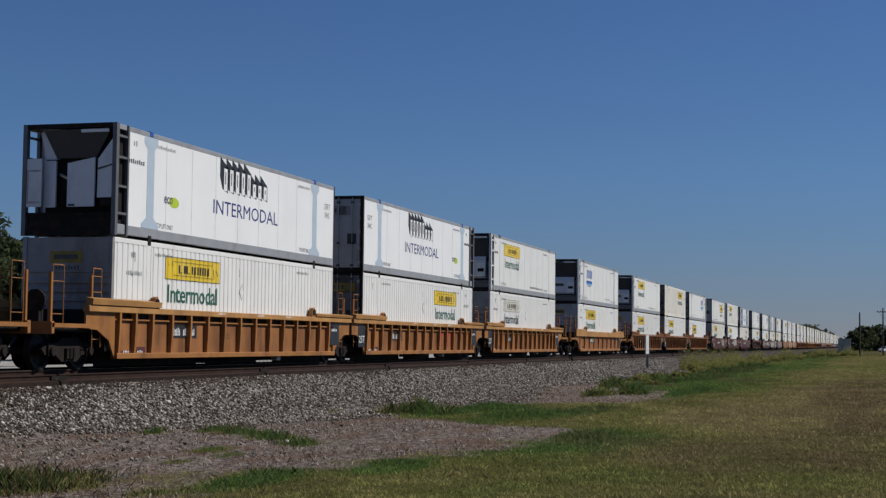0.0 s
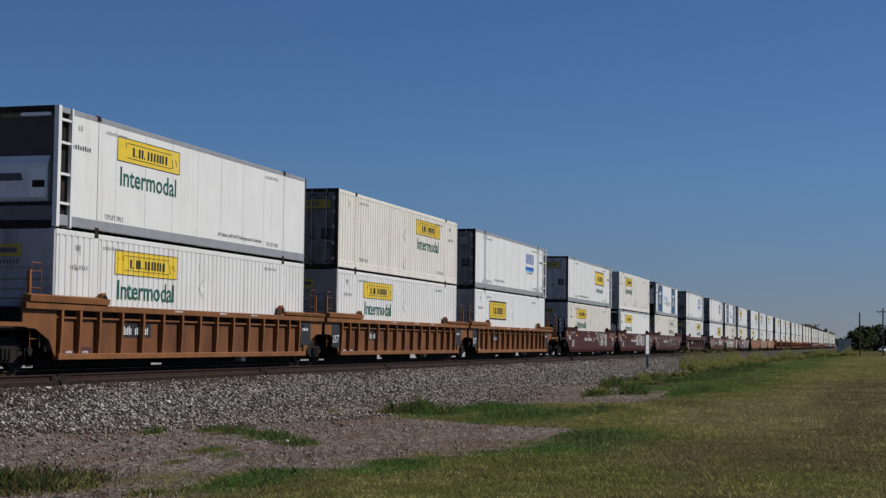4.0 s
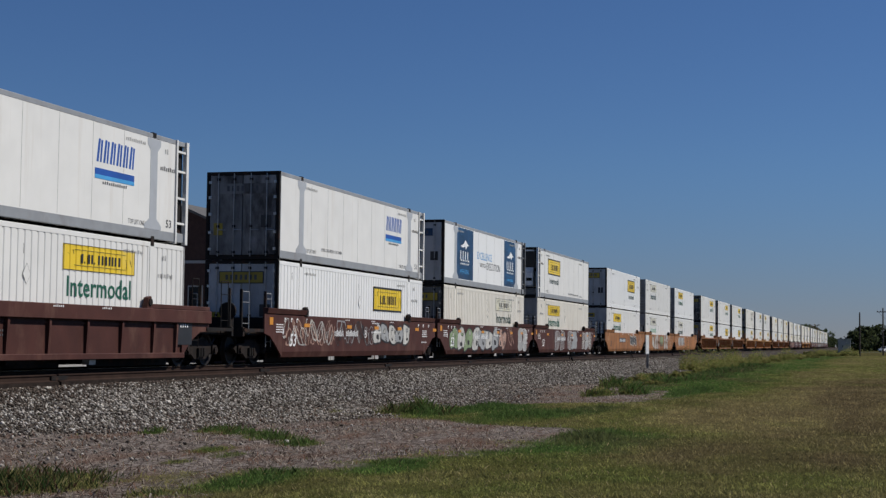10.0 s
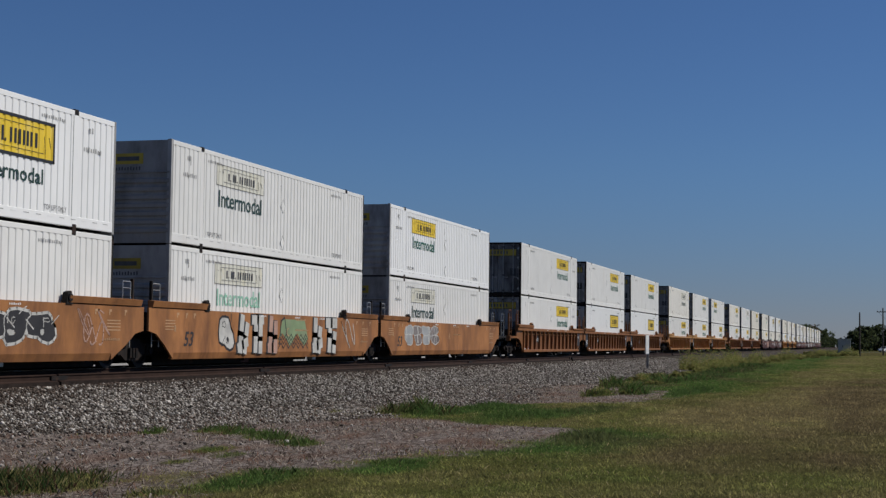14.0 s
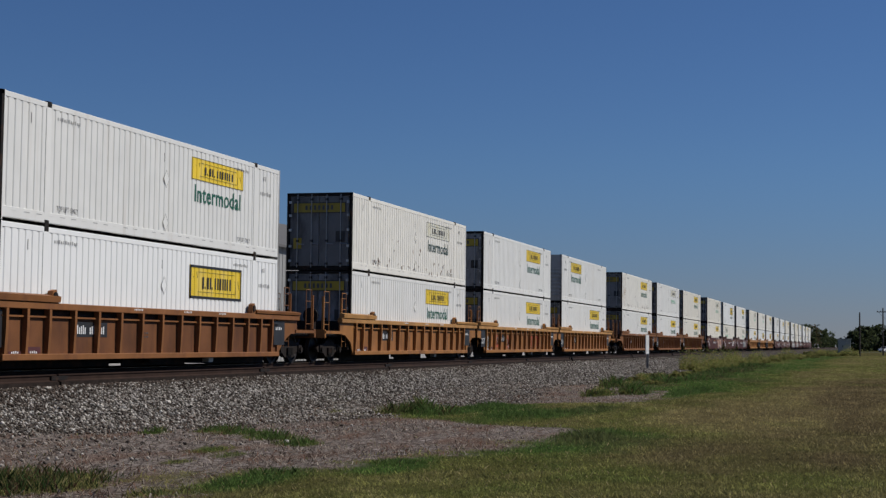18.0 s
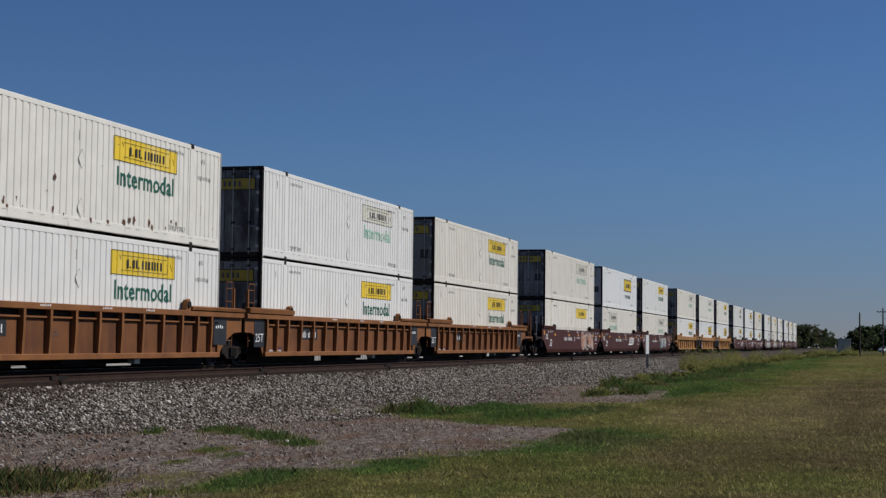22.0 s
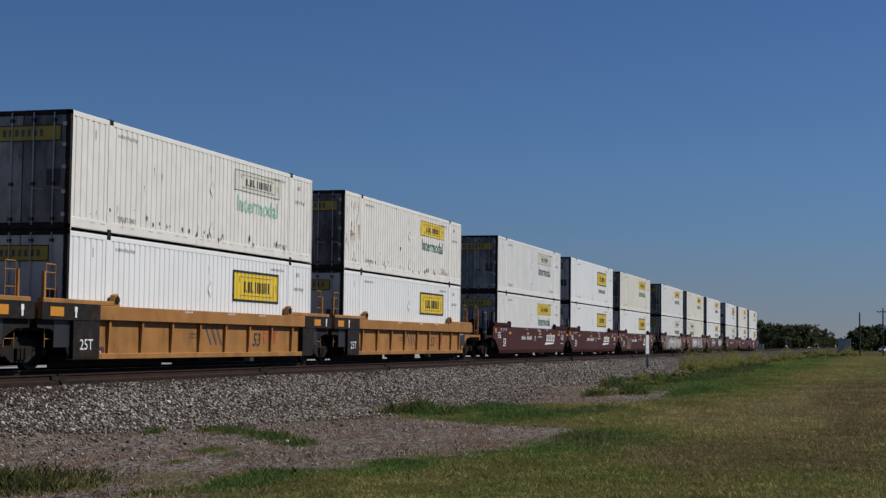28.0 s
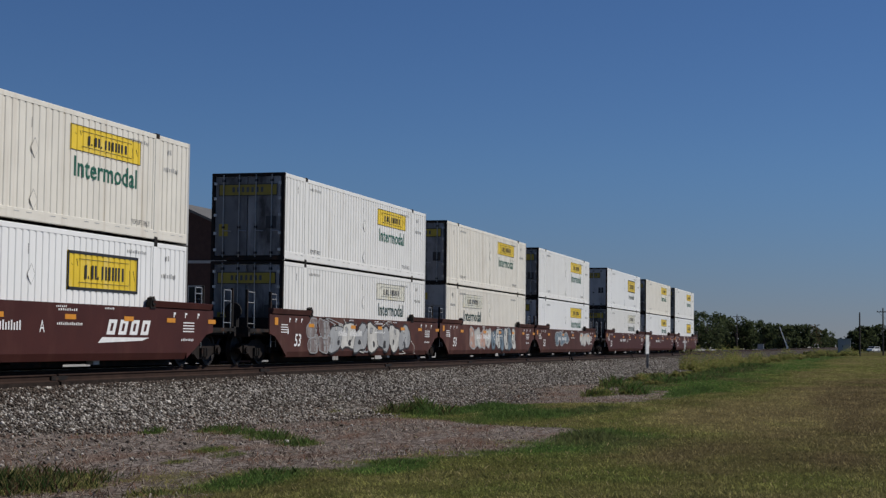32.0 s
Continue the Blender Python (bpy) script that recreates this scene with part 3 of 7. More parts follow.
def container(kind, livery, body, lettered=True):
    """One 16 m box: its sides, ends, roof, posts, castings and markings. x = 0 is the nose."""
    names = {"dry": "intermodal_container", "reefer": "refrigerated_container"}
    t = new(names[kind])
    h = CW / 2
    grey = M["rail_grey"]
    for s in (-1, 1):
        ends = (0.10, CL - 0.10) if kind == "dry" else (0.68, CL - 0.10) if s < 0 else (0.10, CL - 0.68)
        part("side_wall", side_shape(kind, body, grey, *ends, plated=livery == "plain"), t, "", FACE[s])
    roof = Shape().box(0.1, CL - 0.1, -h + 0.05, h - 0.05, CH - 0.06, CH - 0.025, body)
    for i in range(26):
        roof.box(0.5 + i * 0.6, 0.62 + i * 0.6, -h + 0.1, h - 0.1, CH - 0.026, CH - 0.006, body)
    part("roof", roof, t)
    under = Shape().box(0.1, CL - 0.1, -h + 0.08, h - 0.08, 0.10, 0.16, M["under"])
    part("floor", under, t)
    under = Shape()
    for i in range(30):
        under.box(0.4 + i * 0.52, 0.48 + i * 0.52, -h + 0.08, h - 0.08, 0.03, 0.10, M["under"])
    tagged(part("underframe", under, t), kind="stuff")
    for p in POSTS:
        for s in (-1, 1):
            if kind == "dry":
                po = Shape().box(p - 0.11, p + 0.11, s * h - 0.005, s * h + 0.005, 0.05, CH - 0.01, body).box(p + 0.12, p + 0.135, s * (h + 0.001) - 0.004, s * (h + 0.001) + 0.004, 0.3, CH - 0.15, M["grey_ink"])
                part("lifting_post", po, t)
            elif livery not in ("hauler", "border"):
                part("lifting_post", bell_post(0, M["bluegrey"] if livery == "blockmark" else M["post_grey"]), t, "", FACE[s] @ Matrix.Translation((p, 0, 0)))
            else:
                part("lifting_post", Shape().box(p - 0.015, p + 0.015, s * h - 0.006, s * h + 0.006, 0.3, CH - 0.14, M["grey_ink"]), t)
            for z in (CH - 0.12, -0.02):
                part("corner_casting", Shape().box(p - 0.09, p + 0.09, s * (h - 0.04) - 0.055, s * (h - 0.04) + 0.055, z, z + 0.14, M["under"] if livery != "blockmark" or z < 1 else M["blue"], 0.01), t)
    if kind == "reefer":
        reefer_nose(t, body, livery in ("blockmark", "leaper"))
    else:
        dry_nose(t, M["nose"], M["yellow_shaded"])
    door_end(t, {"bluebar": M["door"], "blockmark": M["door"], "leaper": M["deep_blue"]}.get(livery, M["yellow_shaded"]), True, livery == "border" or body is M["clean"])
    part("tail_post", Shape().box(CL - 0.14, CL - 0.101, -h - 0.003, h + 0.003, 0, CH, grey if kind == "reefer" else body), t)
    if body is M["dirty"]:
        rng = random.Random(len(livery))
        for s in (-1, 1):
            sp = Shape()
            for i in range(34):
                x, z = rng.uniform(1.0, CL - 2.4), rng.choice((rng.uniform(0.3, 0.5), rng.uniform(0.3, 0.6), rng.uniform(0.3, 0.9), rng.uniform(0.3, 2.0)))
                r, k = rng.uniform(0.015, 0.07), 9
                sp.add([(x + r * rng.uniform(0.5, 1.2) * math.cos(6.283 * a / k), -h - 0.0055, z + r * rng.uniform(0.6, 1.9) * math.sin(6.283 * a / k)) for a in range(k)], [tuple(range(k))], M["rust"])
                if i % 3 == 0:
                    sp.add([(x - 0.012, -h - 0.005, z), (x + 0.012, -h - 0.005, z), (x + 0.004, -h - 0.005, z - rng.uniform(0.1, 0.4)), (x - 0.004, -h - 0.005, z - 0.1)], [(0, 1, 2, 3)], M["rust"])
            for i in range(28 if livery == "hauler" else 0):
                x = CL - 1.75 + 1.5 * (rng.random() if s < 0 else rng.random())
                x, z, w, l = (x if s < 0 else CL - x), rng.uniform(0.6, 2.6), rng.uniform(0.008, 0.03), rng.uniform(0.15, 0.7)
                sp.add([(x - w, -h - 0.0056, z), (x + w, -h - 0.0056, z), (x + w * 0.3, -h - 0.0056, max(0.3, z - l)), (x - w * 0.3, -h - 0.0056, max(0.3, z - l * 0.8))], [(0, 1, 2, 3)], M["rust_pale"])
            part("rust_marks", sp, t, "brown rust spots and runs", FACE[s])
    # markings on both long sides
    y = -h - 0.004
    for s in (-1, 1):
        near_nose = s == 1  # on this side the nose lies to the reader's right
        fx = (lambda a, b: (CL - b, CL - a)) if near_nose else (lambda a, b: (a, b))
        F = FACE[s]
        tiny = Shape()
        for a in (2.35, 12.6):
            x0, x1 = fx(a, a + 1.2)
            small_print(tiny, x0, 2.52, 1.1, 0.09, 11, y, M["grey_ink"])
        x0, x1 = fx(0.75, 1.6)
        small_print(tiny, x0 + 0.25, 2.42, 0.25, 0.16, 2, y, M["grey_ink"])
        small_print(tiny, x0, 1.95, 0.9, 0.12, 8, y, M["charcoal"] if kind == "reefer" else M["grey_ink"])
        if kind == "dry":
            for x, z in ((1.2, 2.30), (7.9, 2.2)):
                tiny.box(x, x + 0.02, y - 0.003, y, z, z + 0.24, M["charcoal"])
        else:
            x0, x1 = fx(9.0, 12.5)
            if livery in ("hauler", "border"):
                part("size_notice", word_mesh('30 Pallets (48"X40") Refrigerated Container', 3.3, 0.15, M["charcoal"]), t, "", F @ Matrix.Translation(((x0 + x1) / 2, y, 0.47)))
            for i in range(7):
                tiny.box(2.9 + i * 1.6, 2.91 + i * 1.6, y + 0.001, y + 0.004, 0.32, CH - 0.15, M["grey_ink"])
        tagged(part("fine_print", tiny, t, "", F), kind="stuff")
        for a in (2.35, 12.75):
            x0, x1 = fx(a, a + 1.0)
            part("lift_notice", word_mesh("TOP LIFT ONLY", 1.0, 0.13, M["charcoal"]), t, "", F @ Matrix.Translation(((x0 + x1) / 2, y, 0.43)))
        if kind == "dry":
            for z in (0.55, 1.75):
                pl = Shape().prism([(-0.16, 0, 0), (0, 0, -0.24), (0.16, 0, 0), (0, 0, 0.24)], (0, 0.006, 0), body)
                for q in ((-1, -1), (-1, 1), (1, -1), (1, 1)):
                    pl.tube((q[0] * 0.16, 0, 0), (0, 0, q[1] * 0.24), 0.0045, M["grey_ink"], 4)
                x0, x1 = fx(7.9, 8.3)
                part("placard_holder", pl, t, "", F @ Matrix.Translation(((x0 + x1) / 2, y - 0.004, z)))
        if livery in ("hauler", "border", "pale", "ghost", "plain"):
            thick = livery == "border"
            x0, x1 = fx(2.95, 6.5)
            z0, z1 = (1.46, 2.41) if thick else (1.93, 2.56)
            field = {"hauler": M["yellow"], "border": M["yellow"], "plain": M["yellow"], "pale": M["faded"], "ghost": M["faded"]}[livery]
            ink = M["black"] if livery in ("hauler", "border", "plain") else M["charcoal"]
            sheet = wave_sheet(x0, x1, z0, z1, -h, 0.004, field, 0, kind == "dry" and livery != "plain")
            lg = part("logo_panel", sheet, t, "", F)
            marks = logo_panel(Shape(), x0, x1, z0, z1, ink, field, y - 0.003, "thick" if thick else "thin")
            part("logo_mark", marks, lg, "")
            if livery != "plain" and lettered:
                wm = {"hauler": M["green"], "border": M["green_dark"], "pale": M["green_dark"], "ghost": M["green_faded"]}[livery]
                hh, zz, ww = (0.36, 1.10, 2.6) if thick else (0.50, 1.54, 3.2)
                part("lettering", word_mesh("Intermodal", ww, hh, wm), t, "", F @ Matrix.Translation(((x0 + x1) / 2, y - 0.002, zz)))
        elif livery == "blockmark":
            x0, x1 = fx(5.9, 10.9)
            xc = (x0 + x1) / 2
            lg = Shape()
            for i in range(8):
                hh = 0.75 if i < 5 else 0.5
                xx = xc - 1.75 + i * 0.43
                lg.prism([(xx - 0.1, y, 1.85), (xx + 0.30, y, 1.75), (xx + 0.30, y, 1.75 + hh), (xx - 0.28, y, 2.05 + hh), (xx - 0.28, y, 2.2)], (0, 0.003, 0), M["black"])
                lg.box(xx, xx + 0.24, y - 0.004, y + 0.001, 1.80, 1.72 + hh, M["white_ink"])
                lg.box(xx + 0.08, xx + 0.14, y - 0.006, y + 0.001, 2.0, 1.62 + hh, M["charcoal"])
            part("logo_shape", lg, t, "black and white block emblem", F)
            part("lettering", word_mesh("INTERMODAL", 4.9, 0.42, M["navy"]), t, "", F @ Matrix.Translation((xc, y, 1.28)))
            x0, x1 = fx(2.75, 3.7)
            ec = Shape().prism([(x0 + (x1 - x0) * (0.68 + 0.32 * math.cos(a)), y, 1.13 + 0.15 * math.sin(a)) for a in [i * math.pi / 6 for i in range(12)]], (0, 0.003, 0), M["lime"])
            part("round_badge", ec, t, "lime green badge", F)
            part("badge_lettering", word_mesh("eco", 0.5, 0.20, M["charcoal"]), t, "", F @ Matrix.Translation((x0 + 0.30, y - 0.003, 1.17)))
            x0, x1 = fx(15.0, 15.8)
            part("size_mark", word_mesh("53FT", 0.55, 0.2, M["charcoal"]), t, "", F @ Matrix.Translation(((x0 + x1) / 2, y, 2.1)))
            part("size_mark", word_mesh("XHC", 0.5, 0.2, M["charcoal"]), t, "", F @ Matrix.Translation(((x0 + x1) / 2, y, 1.8)))
        elif livery == "bluebar":
            x0, x1 = fx(3.0, 5.15)
            xc = (x0 + x1) / 2
            lg = Shape()
            for i in range(6):
                a = xc - 0.98 + i * 0.335
                lg.prism([(a, y, 1.78), (a + 0.10, y, 1.78), (a + 0.19, y, 2.36), (a + 0.09, y, 2.36)], (0, 0.003, 0), M["blue"])
                lg.prism([(a + 0.17, y, 1.78), (a + 0.25, y, 1.78), (a + 0.31, y, 2.34), (a + 0.22, y, 2.34)], (0, 0.003, 0), M["blue"])
            lg.box(xc - 1.05, xc + 1.0, y - 0.002, y, 1.36, 1.62, M["blue"])
            lg.box(xc - 1.05, xc + 1.0, y - 0.004, y, 1.36, 1.46, M["blue_light"])
            part("logo_shape", lg, t, "blue slanted bars over a blue band", F)
            small = small_print(Shape(), xc - 0.65, 1.24, 1.3, 0.08, 12, y, M["charcoal"])
            tagged(part("web_print", small, t, "", F), kind="stuff")
            x0, x1 = fx(0.85, 1.25)
            part("size_mark", word_mesh("53", 0.32, 0.22, M["charcoal"]), t, "", F @ Matrix.Translation(((x0 + x1) / 2, y, 0.52)))
            x0, x1 = fx(10.2, 12.2)
            part("size_notice", word_mesh("SUPER CUBE REEFER CONTAINER", 2.1, 0.11, M["charcoal"]), t, "", F @ Matrix.Translation(((x0 + x1) / 2, y, 0.55)))
        elif livery == "leaper":
            for i, (a, b) in enumerate(((2.0, 5.15), (11.4, 14.17))):
                x0, x1 = (a, b)
                xc = (x0 + x1) / 2
                pn = part("blue_panel", Shape().box(x0 + 0.02, x1 - 0.02, y + 0.001, y + 0.004, 0.33, CH - 0.16, M["deep_blue"]), t, "deep blue livery panel", F)
                lg = Shape()
                lg.prism([(xc - 0.75, y, 1.88), (xc - 0.2, y, 2.0), (xc + 0.1, y, 2.2), (xc + 0.75, y, 1.95), (xc + 0.45, y, 1.93), (xc + 0.2, y, 1.75), (xc + 0.05, y, 1.9), (xc - 0.3, y, 1.82)], (0, 0.002, 0), M["white_ink"])
                for k in range(4):
                    lg.box(xc - 0.78 + k * 0.42, xc - 0.66 + k * 0.42, y - 0.003, y, 1.18, 1.66, M["white_ink"])
                    lg.box(xc - 0.78 + k * 0.42, xc - 0.46 + k * 0.42, y - 0.003, y, 1.18, 1.25, M["white_ink"])
                small_print(lg, xc - 0.75, 1.02, 1.5, 0.09, 15, y, M["white_ink"])
                part("logo_shape", lg, t, "white leaping emblem", F)
                if (i == 0) == (s == 1):
                    part("panel_lettering", word_mesh("INTERMODAL", 1.6, 0.2, M["blue_light"]), t, "", F @ Matrix.Translation((xc, y - 0.001, 0.70)))
                else:
                    part("panel_print", small_print(Shape(), xc - 0.7, 0.62, 1.4, 0.14, 10, y, M["blue_light"]), t, "", F)
            part("slogan", word_mesh("EXCELLENCE", 2.9, 0.36, M["blue_light"]), t, "", F @ Matrix.Translation((7.35, y, 1.62)))
            part("slogan", word_mesh("THROUGH", 1.25, 0.2, M["charcoal"]), t, "", F @ Matrix.Translation((7.0, y, 1.17)))
            part("slogan", word_mesh("EXECUTION", 2.75, 0.36, M["charcoal"]), t, "", F @ Matrix.Translation((9.15, y, 1.17)))
    return t


# ---- well cars ----
WY = 1.47  # half width over the side sills


def truck_shape():
    sh = Shape()
    for s in (-1, 1):
        y = s * 1.0
        sh.prism([(-1.25, y - 0.07, 0.50), (-1.1, y - 0.07, 0.36), (-0.62, y - 0.07, 0.36), (-0.35, y - 0.07, 0.20), (0.35, y - 0.07, 0.20), (0.62, y - 0.07, 0.36), (1.1, y - 0.07, 0.36), (1.25, y - 0.07, 0.50), (1.1, y - 0.07, 0.62), (0.55, y - 0.07, 0.66), (0.35, y - 0.07, 0.78), (-0.35, y - 0.07, 0.78), (-0.55, y - 0.07, 0.66), (-1.1, y - 0.07, 0.62)], (0, 0.14, 0), M["truck"])
        for x in (-0.16, 0.0, 0.16):
            sh.tube((x, y - s * -0.09, 0.27), (x, y - s * -0.09, 0.52), 0.07, M["under"], 8)
        for x in (-0.89, 0.89):
            sh.box(x - 0.14, x + 0.14, y - 0.12, y + 0.12, 0.34, 0.60, M["truck"])
            sh.tube((x, y + s * 0.06, 0.46), (x, y + s * 0.18, 0.46), 0.10, M["truck"], 10)
    sh.box(-0.2, 0.2, -1.0, 1.0, 0.42, 0.70, M["truck"], 0.04)
    sh.tube((0, 0, 0.68), (0, 0, 0.86), 0.3, M["under"], 12)
    for x in (-1.3, 1.3):
        sh.box(x - 0.03, x + 0.03, -0.85, 0.85, 0.38, 0.46, M["under"])
    return sh


def wheelset_shape():
    sh = Shape()
    sh.tube((0, -0.95, 0), (0, 0.95, 0), 0.085, M["truck"], 10)
    for s in (-1, 1):
        n = 24
        ring = [(0.485, -0.81), (0.485, -0.70), (0.51, -0.69), (0.51, -0.665), (0.39, -0.665), (0.36, -0.70), (0.16, -0.68), (0.13, -0.66), (0.13, -0.84), (0.16, -0.80), (0.36, -0.76), (0.40, -0.81)]
        k = len(ring)
        v = [(r * math.cos(2 * math.pi * i / n), s * -y, r * math.sin(2 * math.pi * i / n)) for i in range(n) for r, y in ring]
        f = [(i * k + j, i * k + (j + 1) % k, ((i + 1) % n) * k + (j + 1) % k, ((i + 1) % n) * k + j) for i in range(n) for j in range(k)]
        sh.add(v, f, M["wheel"])
        for i in range(3):
            a = i * 2.094
            sh.tube((0.26 * math.cos(a), -s * 0.745, 0.26 * math.sin(a)), (0.26 * math.cos(a), -s * 0.765, 0.26 * math.sin(a)), 0.03, M["under"], 6)
    return sh


TRUCK, WHEELSET = truck_shape().mesh("truck_frame"), wheelset_shape().mesh("wheelset")
WHEELS = []


def add_truck(car, x):
    t = part("truck_frame", TRUCK, car, "rusty cast-steel two-axle truck", Matrix.Translation((x, 0, 0)))
    for dx in (-0.89, 0.89):
        w = part("wheelset", WHEELSET, t, "", Matrix.Translation((dx, 0, 0.485)))
        WHEELS.append((w, dx, x + dx))


def handrail(x, y, z0, z1, w, material, rungs=0):
    sh = Shape().path([(x, y, z0), (x, y, z1), (x + w, y, z1), (x + w, y, z0)], 0.015, material)
    for i in range(rungs):
        z = z0 + (i + 0.5) * (z1 - z0) / rungs
        sh.tube((x, y, z), (x + w, y, z), 0.012, material)
    return sh


def graffiti(sh, x0, x1, z0, z1, y, rng, colors, outline, count, style="block"):
    """Sprayed rounded shapes with rims, broad washes or loose looping strokes, flat on the side."""
    w, h, zc = (x1 - x0) / count, z1 - z0, (z0 + z1) / 2
    lift = [0.002]

    def ribbon(pts, r, c):
        lift[0] += 0.00006
        pts = [(a, min(z1 + 0.04, max(z0 - 0.04, b))) for a, b in pts]
        for a, b in zip(pts, pts[1:]):
            d = Vector((b[0] - a[0], 0, b[1] - a[1]))
            if d.length < 1e-4:
                continue
            d.normalize()
            n, e = Vector((-d.z, 0, d.x)) * r, d * r * 0.5
            q = [Vector((a[0], 0, a[1])) - e, Vector((b[0], 0, b[1])) + e]
            sh.add([(p.x, y - lift[0], p.z) for p in (q[0] + n, q[1] + n, q[1] - n, q[0] - n)], [(0, 1, 2, 3)], c)

    def fill(pts, c):
        lift[0] += 0.00006
        sh.add([(a, y - lift[0], min(z1 + 0.05, max(z0 - 0.05, b))) for a, b in pts], [tuple(range(len(pts)))], c)

    def loop(cx, cz, rx, rz, k=16):
        """Uneven rounded outline, squarish or swollen."""
        p, q, s, sq = rng.uniform(0, 6.28), rng.uniform(0, 6.28), rng.uniform(-0.25, 0.25), rng.uniform(0.5, 0.9)
        out = []
        for i in range(k):
            a = 6.2832 * i / k
            m = 1 + 0.16 * math.sin(2 * a + p) + 0.12 * math.sin(3 * a + q) + 0.06 * math.sin(5 * a + p)
            px, pz = math.copysign(abs(math.cos(a)) ** sq, math.cos(a)) * m, math.copysign(abs(math.sin(a)) ** sq, math.sin(a)) * m
            out.append((cx + rx * px + s * rz * pz, cz + rz * pz))
        return out

    if style == "thin":
        for i in range(count * 2):
            c = colors[i % len(colors)]
            xa, za, pts = x0 + (i + 0.5) * w / 2, z0 + rng.uniform(0.2, 0.8) * h, []
            ph, tw = rng.uniform(0, 6.28), rng.uniform(0.6, 1.6)
            for k in range(12):
                pts.append((xa + 0.5 * w * math.sin(ph + tw * k * 0.6), za + 0.45 * h * math.cos(ph * 1.7 + k * 0.7)))
            ribbon(pts, rng.uniform(0.012, 0.026), c)
        return
    if style == "wash":
        for i in range(count * 9):
            xa, c = x0 + (x1 - x0) * (i + rng.random()) / (count * 9), colors[i % len(colors)]
            z, zz, k = z0 + rng.uniform(0, 0.25) * h, z1 - rng.uniform(0, 0.3) * h, rng.uniform(-0.12, 0.12)
            if i % 4 == 3:
                z, zz = z0 + rng.uniform(0.2, 0.8) * h, z0 + rng.uniform(0.2, 0.8) * h
                k = rng.uniform(0.2, 0.45)
            ribbon([(xa + k * u + 0.05 * math.sin(3 * u + i), z + (zz - z) * u) for u in (0, 0.25, 0.5, 0.75, 1)], rng.uniform(0.055, 0.12), c)
        for i in range(count * 4):
            xa = x0 + (x1 - x0) * rng.random()
            z = z0 + h * rng.uniform(0.1, 0.7)
            g = rng.uniform(0, 6.28)
            ribbon([(xa + 0.16 * math.sin(g + 0.7 * k), z + 0.22 * math.cos(g * 1.3 + 0.6 * k)) for k in range(6)], rng.uniform(0.008, 0.014), outline if i % 2 else M["spray_white"])
        return
    if style == "soft":
        for i in range(count):
            xc = x0 + (i + 0.5) * w
            for k in (0, 1):
                q = loop(xc + rng.uniform(-0.08, 0.08) * w, z0 + h * (0.28 + 0.46 * k), w * 0.46, h * 0.28, 14)
                fill(q, colors[i % len(colors)])
                ribbon(q + q[:2], 0.018, outline)
            for k in range(4):
                xa = xc + rng.uniform(-0.4, 0.4) * w
                ribbon([(xa + 0.06 * math.sin(2.1 * u + i), z0 + h * (0.08 + 0.84 * u / 5)) for u in range(6)], rng.uniform(0.014, 0.03), outline)
        return
    if style == "strokes":
        for i in range(count):
            xa, sl, bw = x0 + (i + 0.12) * w, rng.uniform(-0.05, 0.16), 0.25 * w
            bars = [((xa + 0.30 * w, z0 + 0.04 * h), (xa + 0.30 * w + sl, z1 - 0.03 * h)), ((xa + rng.uniform(0.55, 0.7) * w, z0 + 0.02 * h), (xa + 0.62 * w + sl, z1 - rng.uniform(0.1, 0.5) * h))]
            bars.append(((xa + 0.1 * w, z1 - 0.10 * h), (xa + 0.78 * w, z1 - rng.uniform(0.08, 0.2) * h)) if i % 2 else ((xa + 0.2 * w, z0 + 0.12 * h), (xa + 0.75 * w, z0 + rng.uniform(0.1, 0.3) * h)))
            for off, c, grow in ((-0.10, outline, 0.035), (0.0, colors[i % len(colors)], 0.0)):
                for a, b in bars:
                    ribbon([(a[0] + off, a[1]), ((a[0] + b[0]) / 2 + off, (a[1] + b[1]) / 2), (b[0] + off, b[1])], bw * 0.5 + grow, c)
        return
    if style == "band":
        xa = [x0 + (x1 - x0) * k / 8 for k in range(9)]
        fill([(a, z1 - 0.04 * h) for a in xa[1:8]] + [(a, z0 + h * (0.35 + 0.2 * math.sin(5 * a))) for a in reversed(xa)], colors[0])
        for k in range(3):
            ribbon([(x0 + (x1 - x0) * q / 12, z0 + h * (0.10 + 0.13 * k + 0.16 * (q % 2))) for q in range(13)], 0.02, outline)
        ribbon([(x0 + 0.1, z0 + 0.2 * h), (x0 + 0.2, z1 - 0.1 * h), (x0 + 0.5, z1), (x0 + 0.7, z0 + 0.5 * h)], 0.03, outline)
        return
    shapes = [(loop(x0 + (i + 0.5) * w, zc + rng.uniform(-0.05, 0.05) * h, w * 0.52, h * 0.44), colors[i % len(colors)]) for i in range(count)]
    for q, c in shapes:
        ribbon(q + q[:2], 0.055, outline)
    for i, (q, c) in enumerate(shapes):
        fill(q, c)
        ribbon(q + q[:2], 0.016, outline)
        cx, cz = x0 + (i + 0.5) * w, zc
        for k in range(2):
            hole = loop(cx + rng.uniform(-0.2, 0.2) * w, cz + (k - 0.5) * 0.4 * h + rng.uniform(-0.06, 0.06) * h, w * rng.uniform(0.06, 0.16), h * rng.uniform(0.06, 0.12), 10)
            fill(hole, colors[(i + 1) % len(colors)] if k else outline)
            ribbon(hole + hole[:2], 0.012, outline)
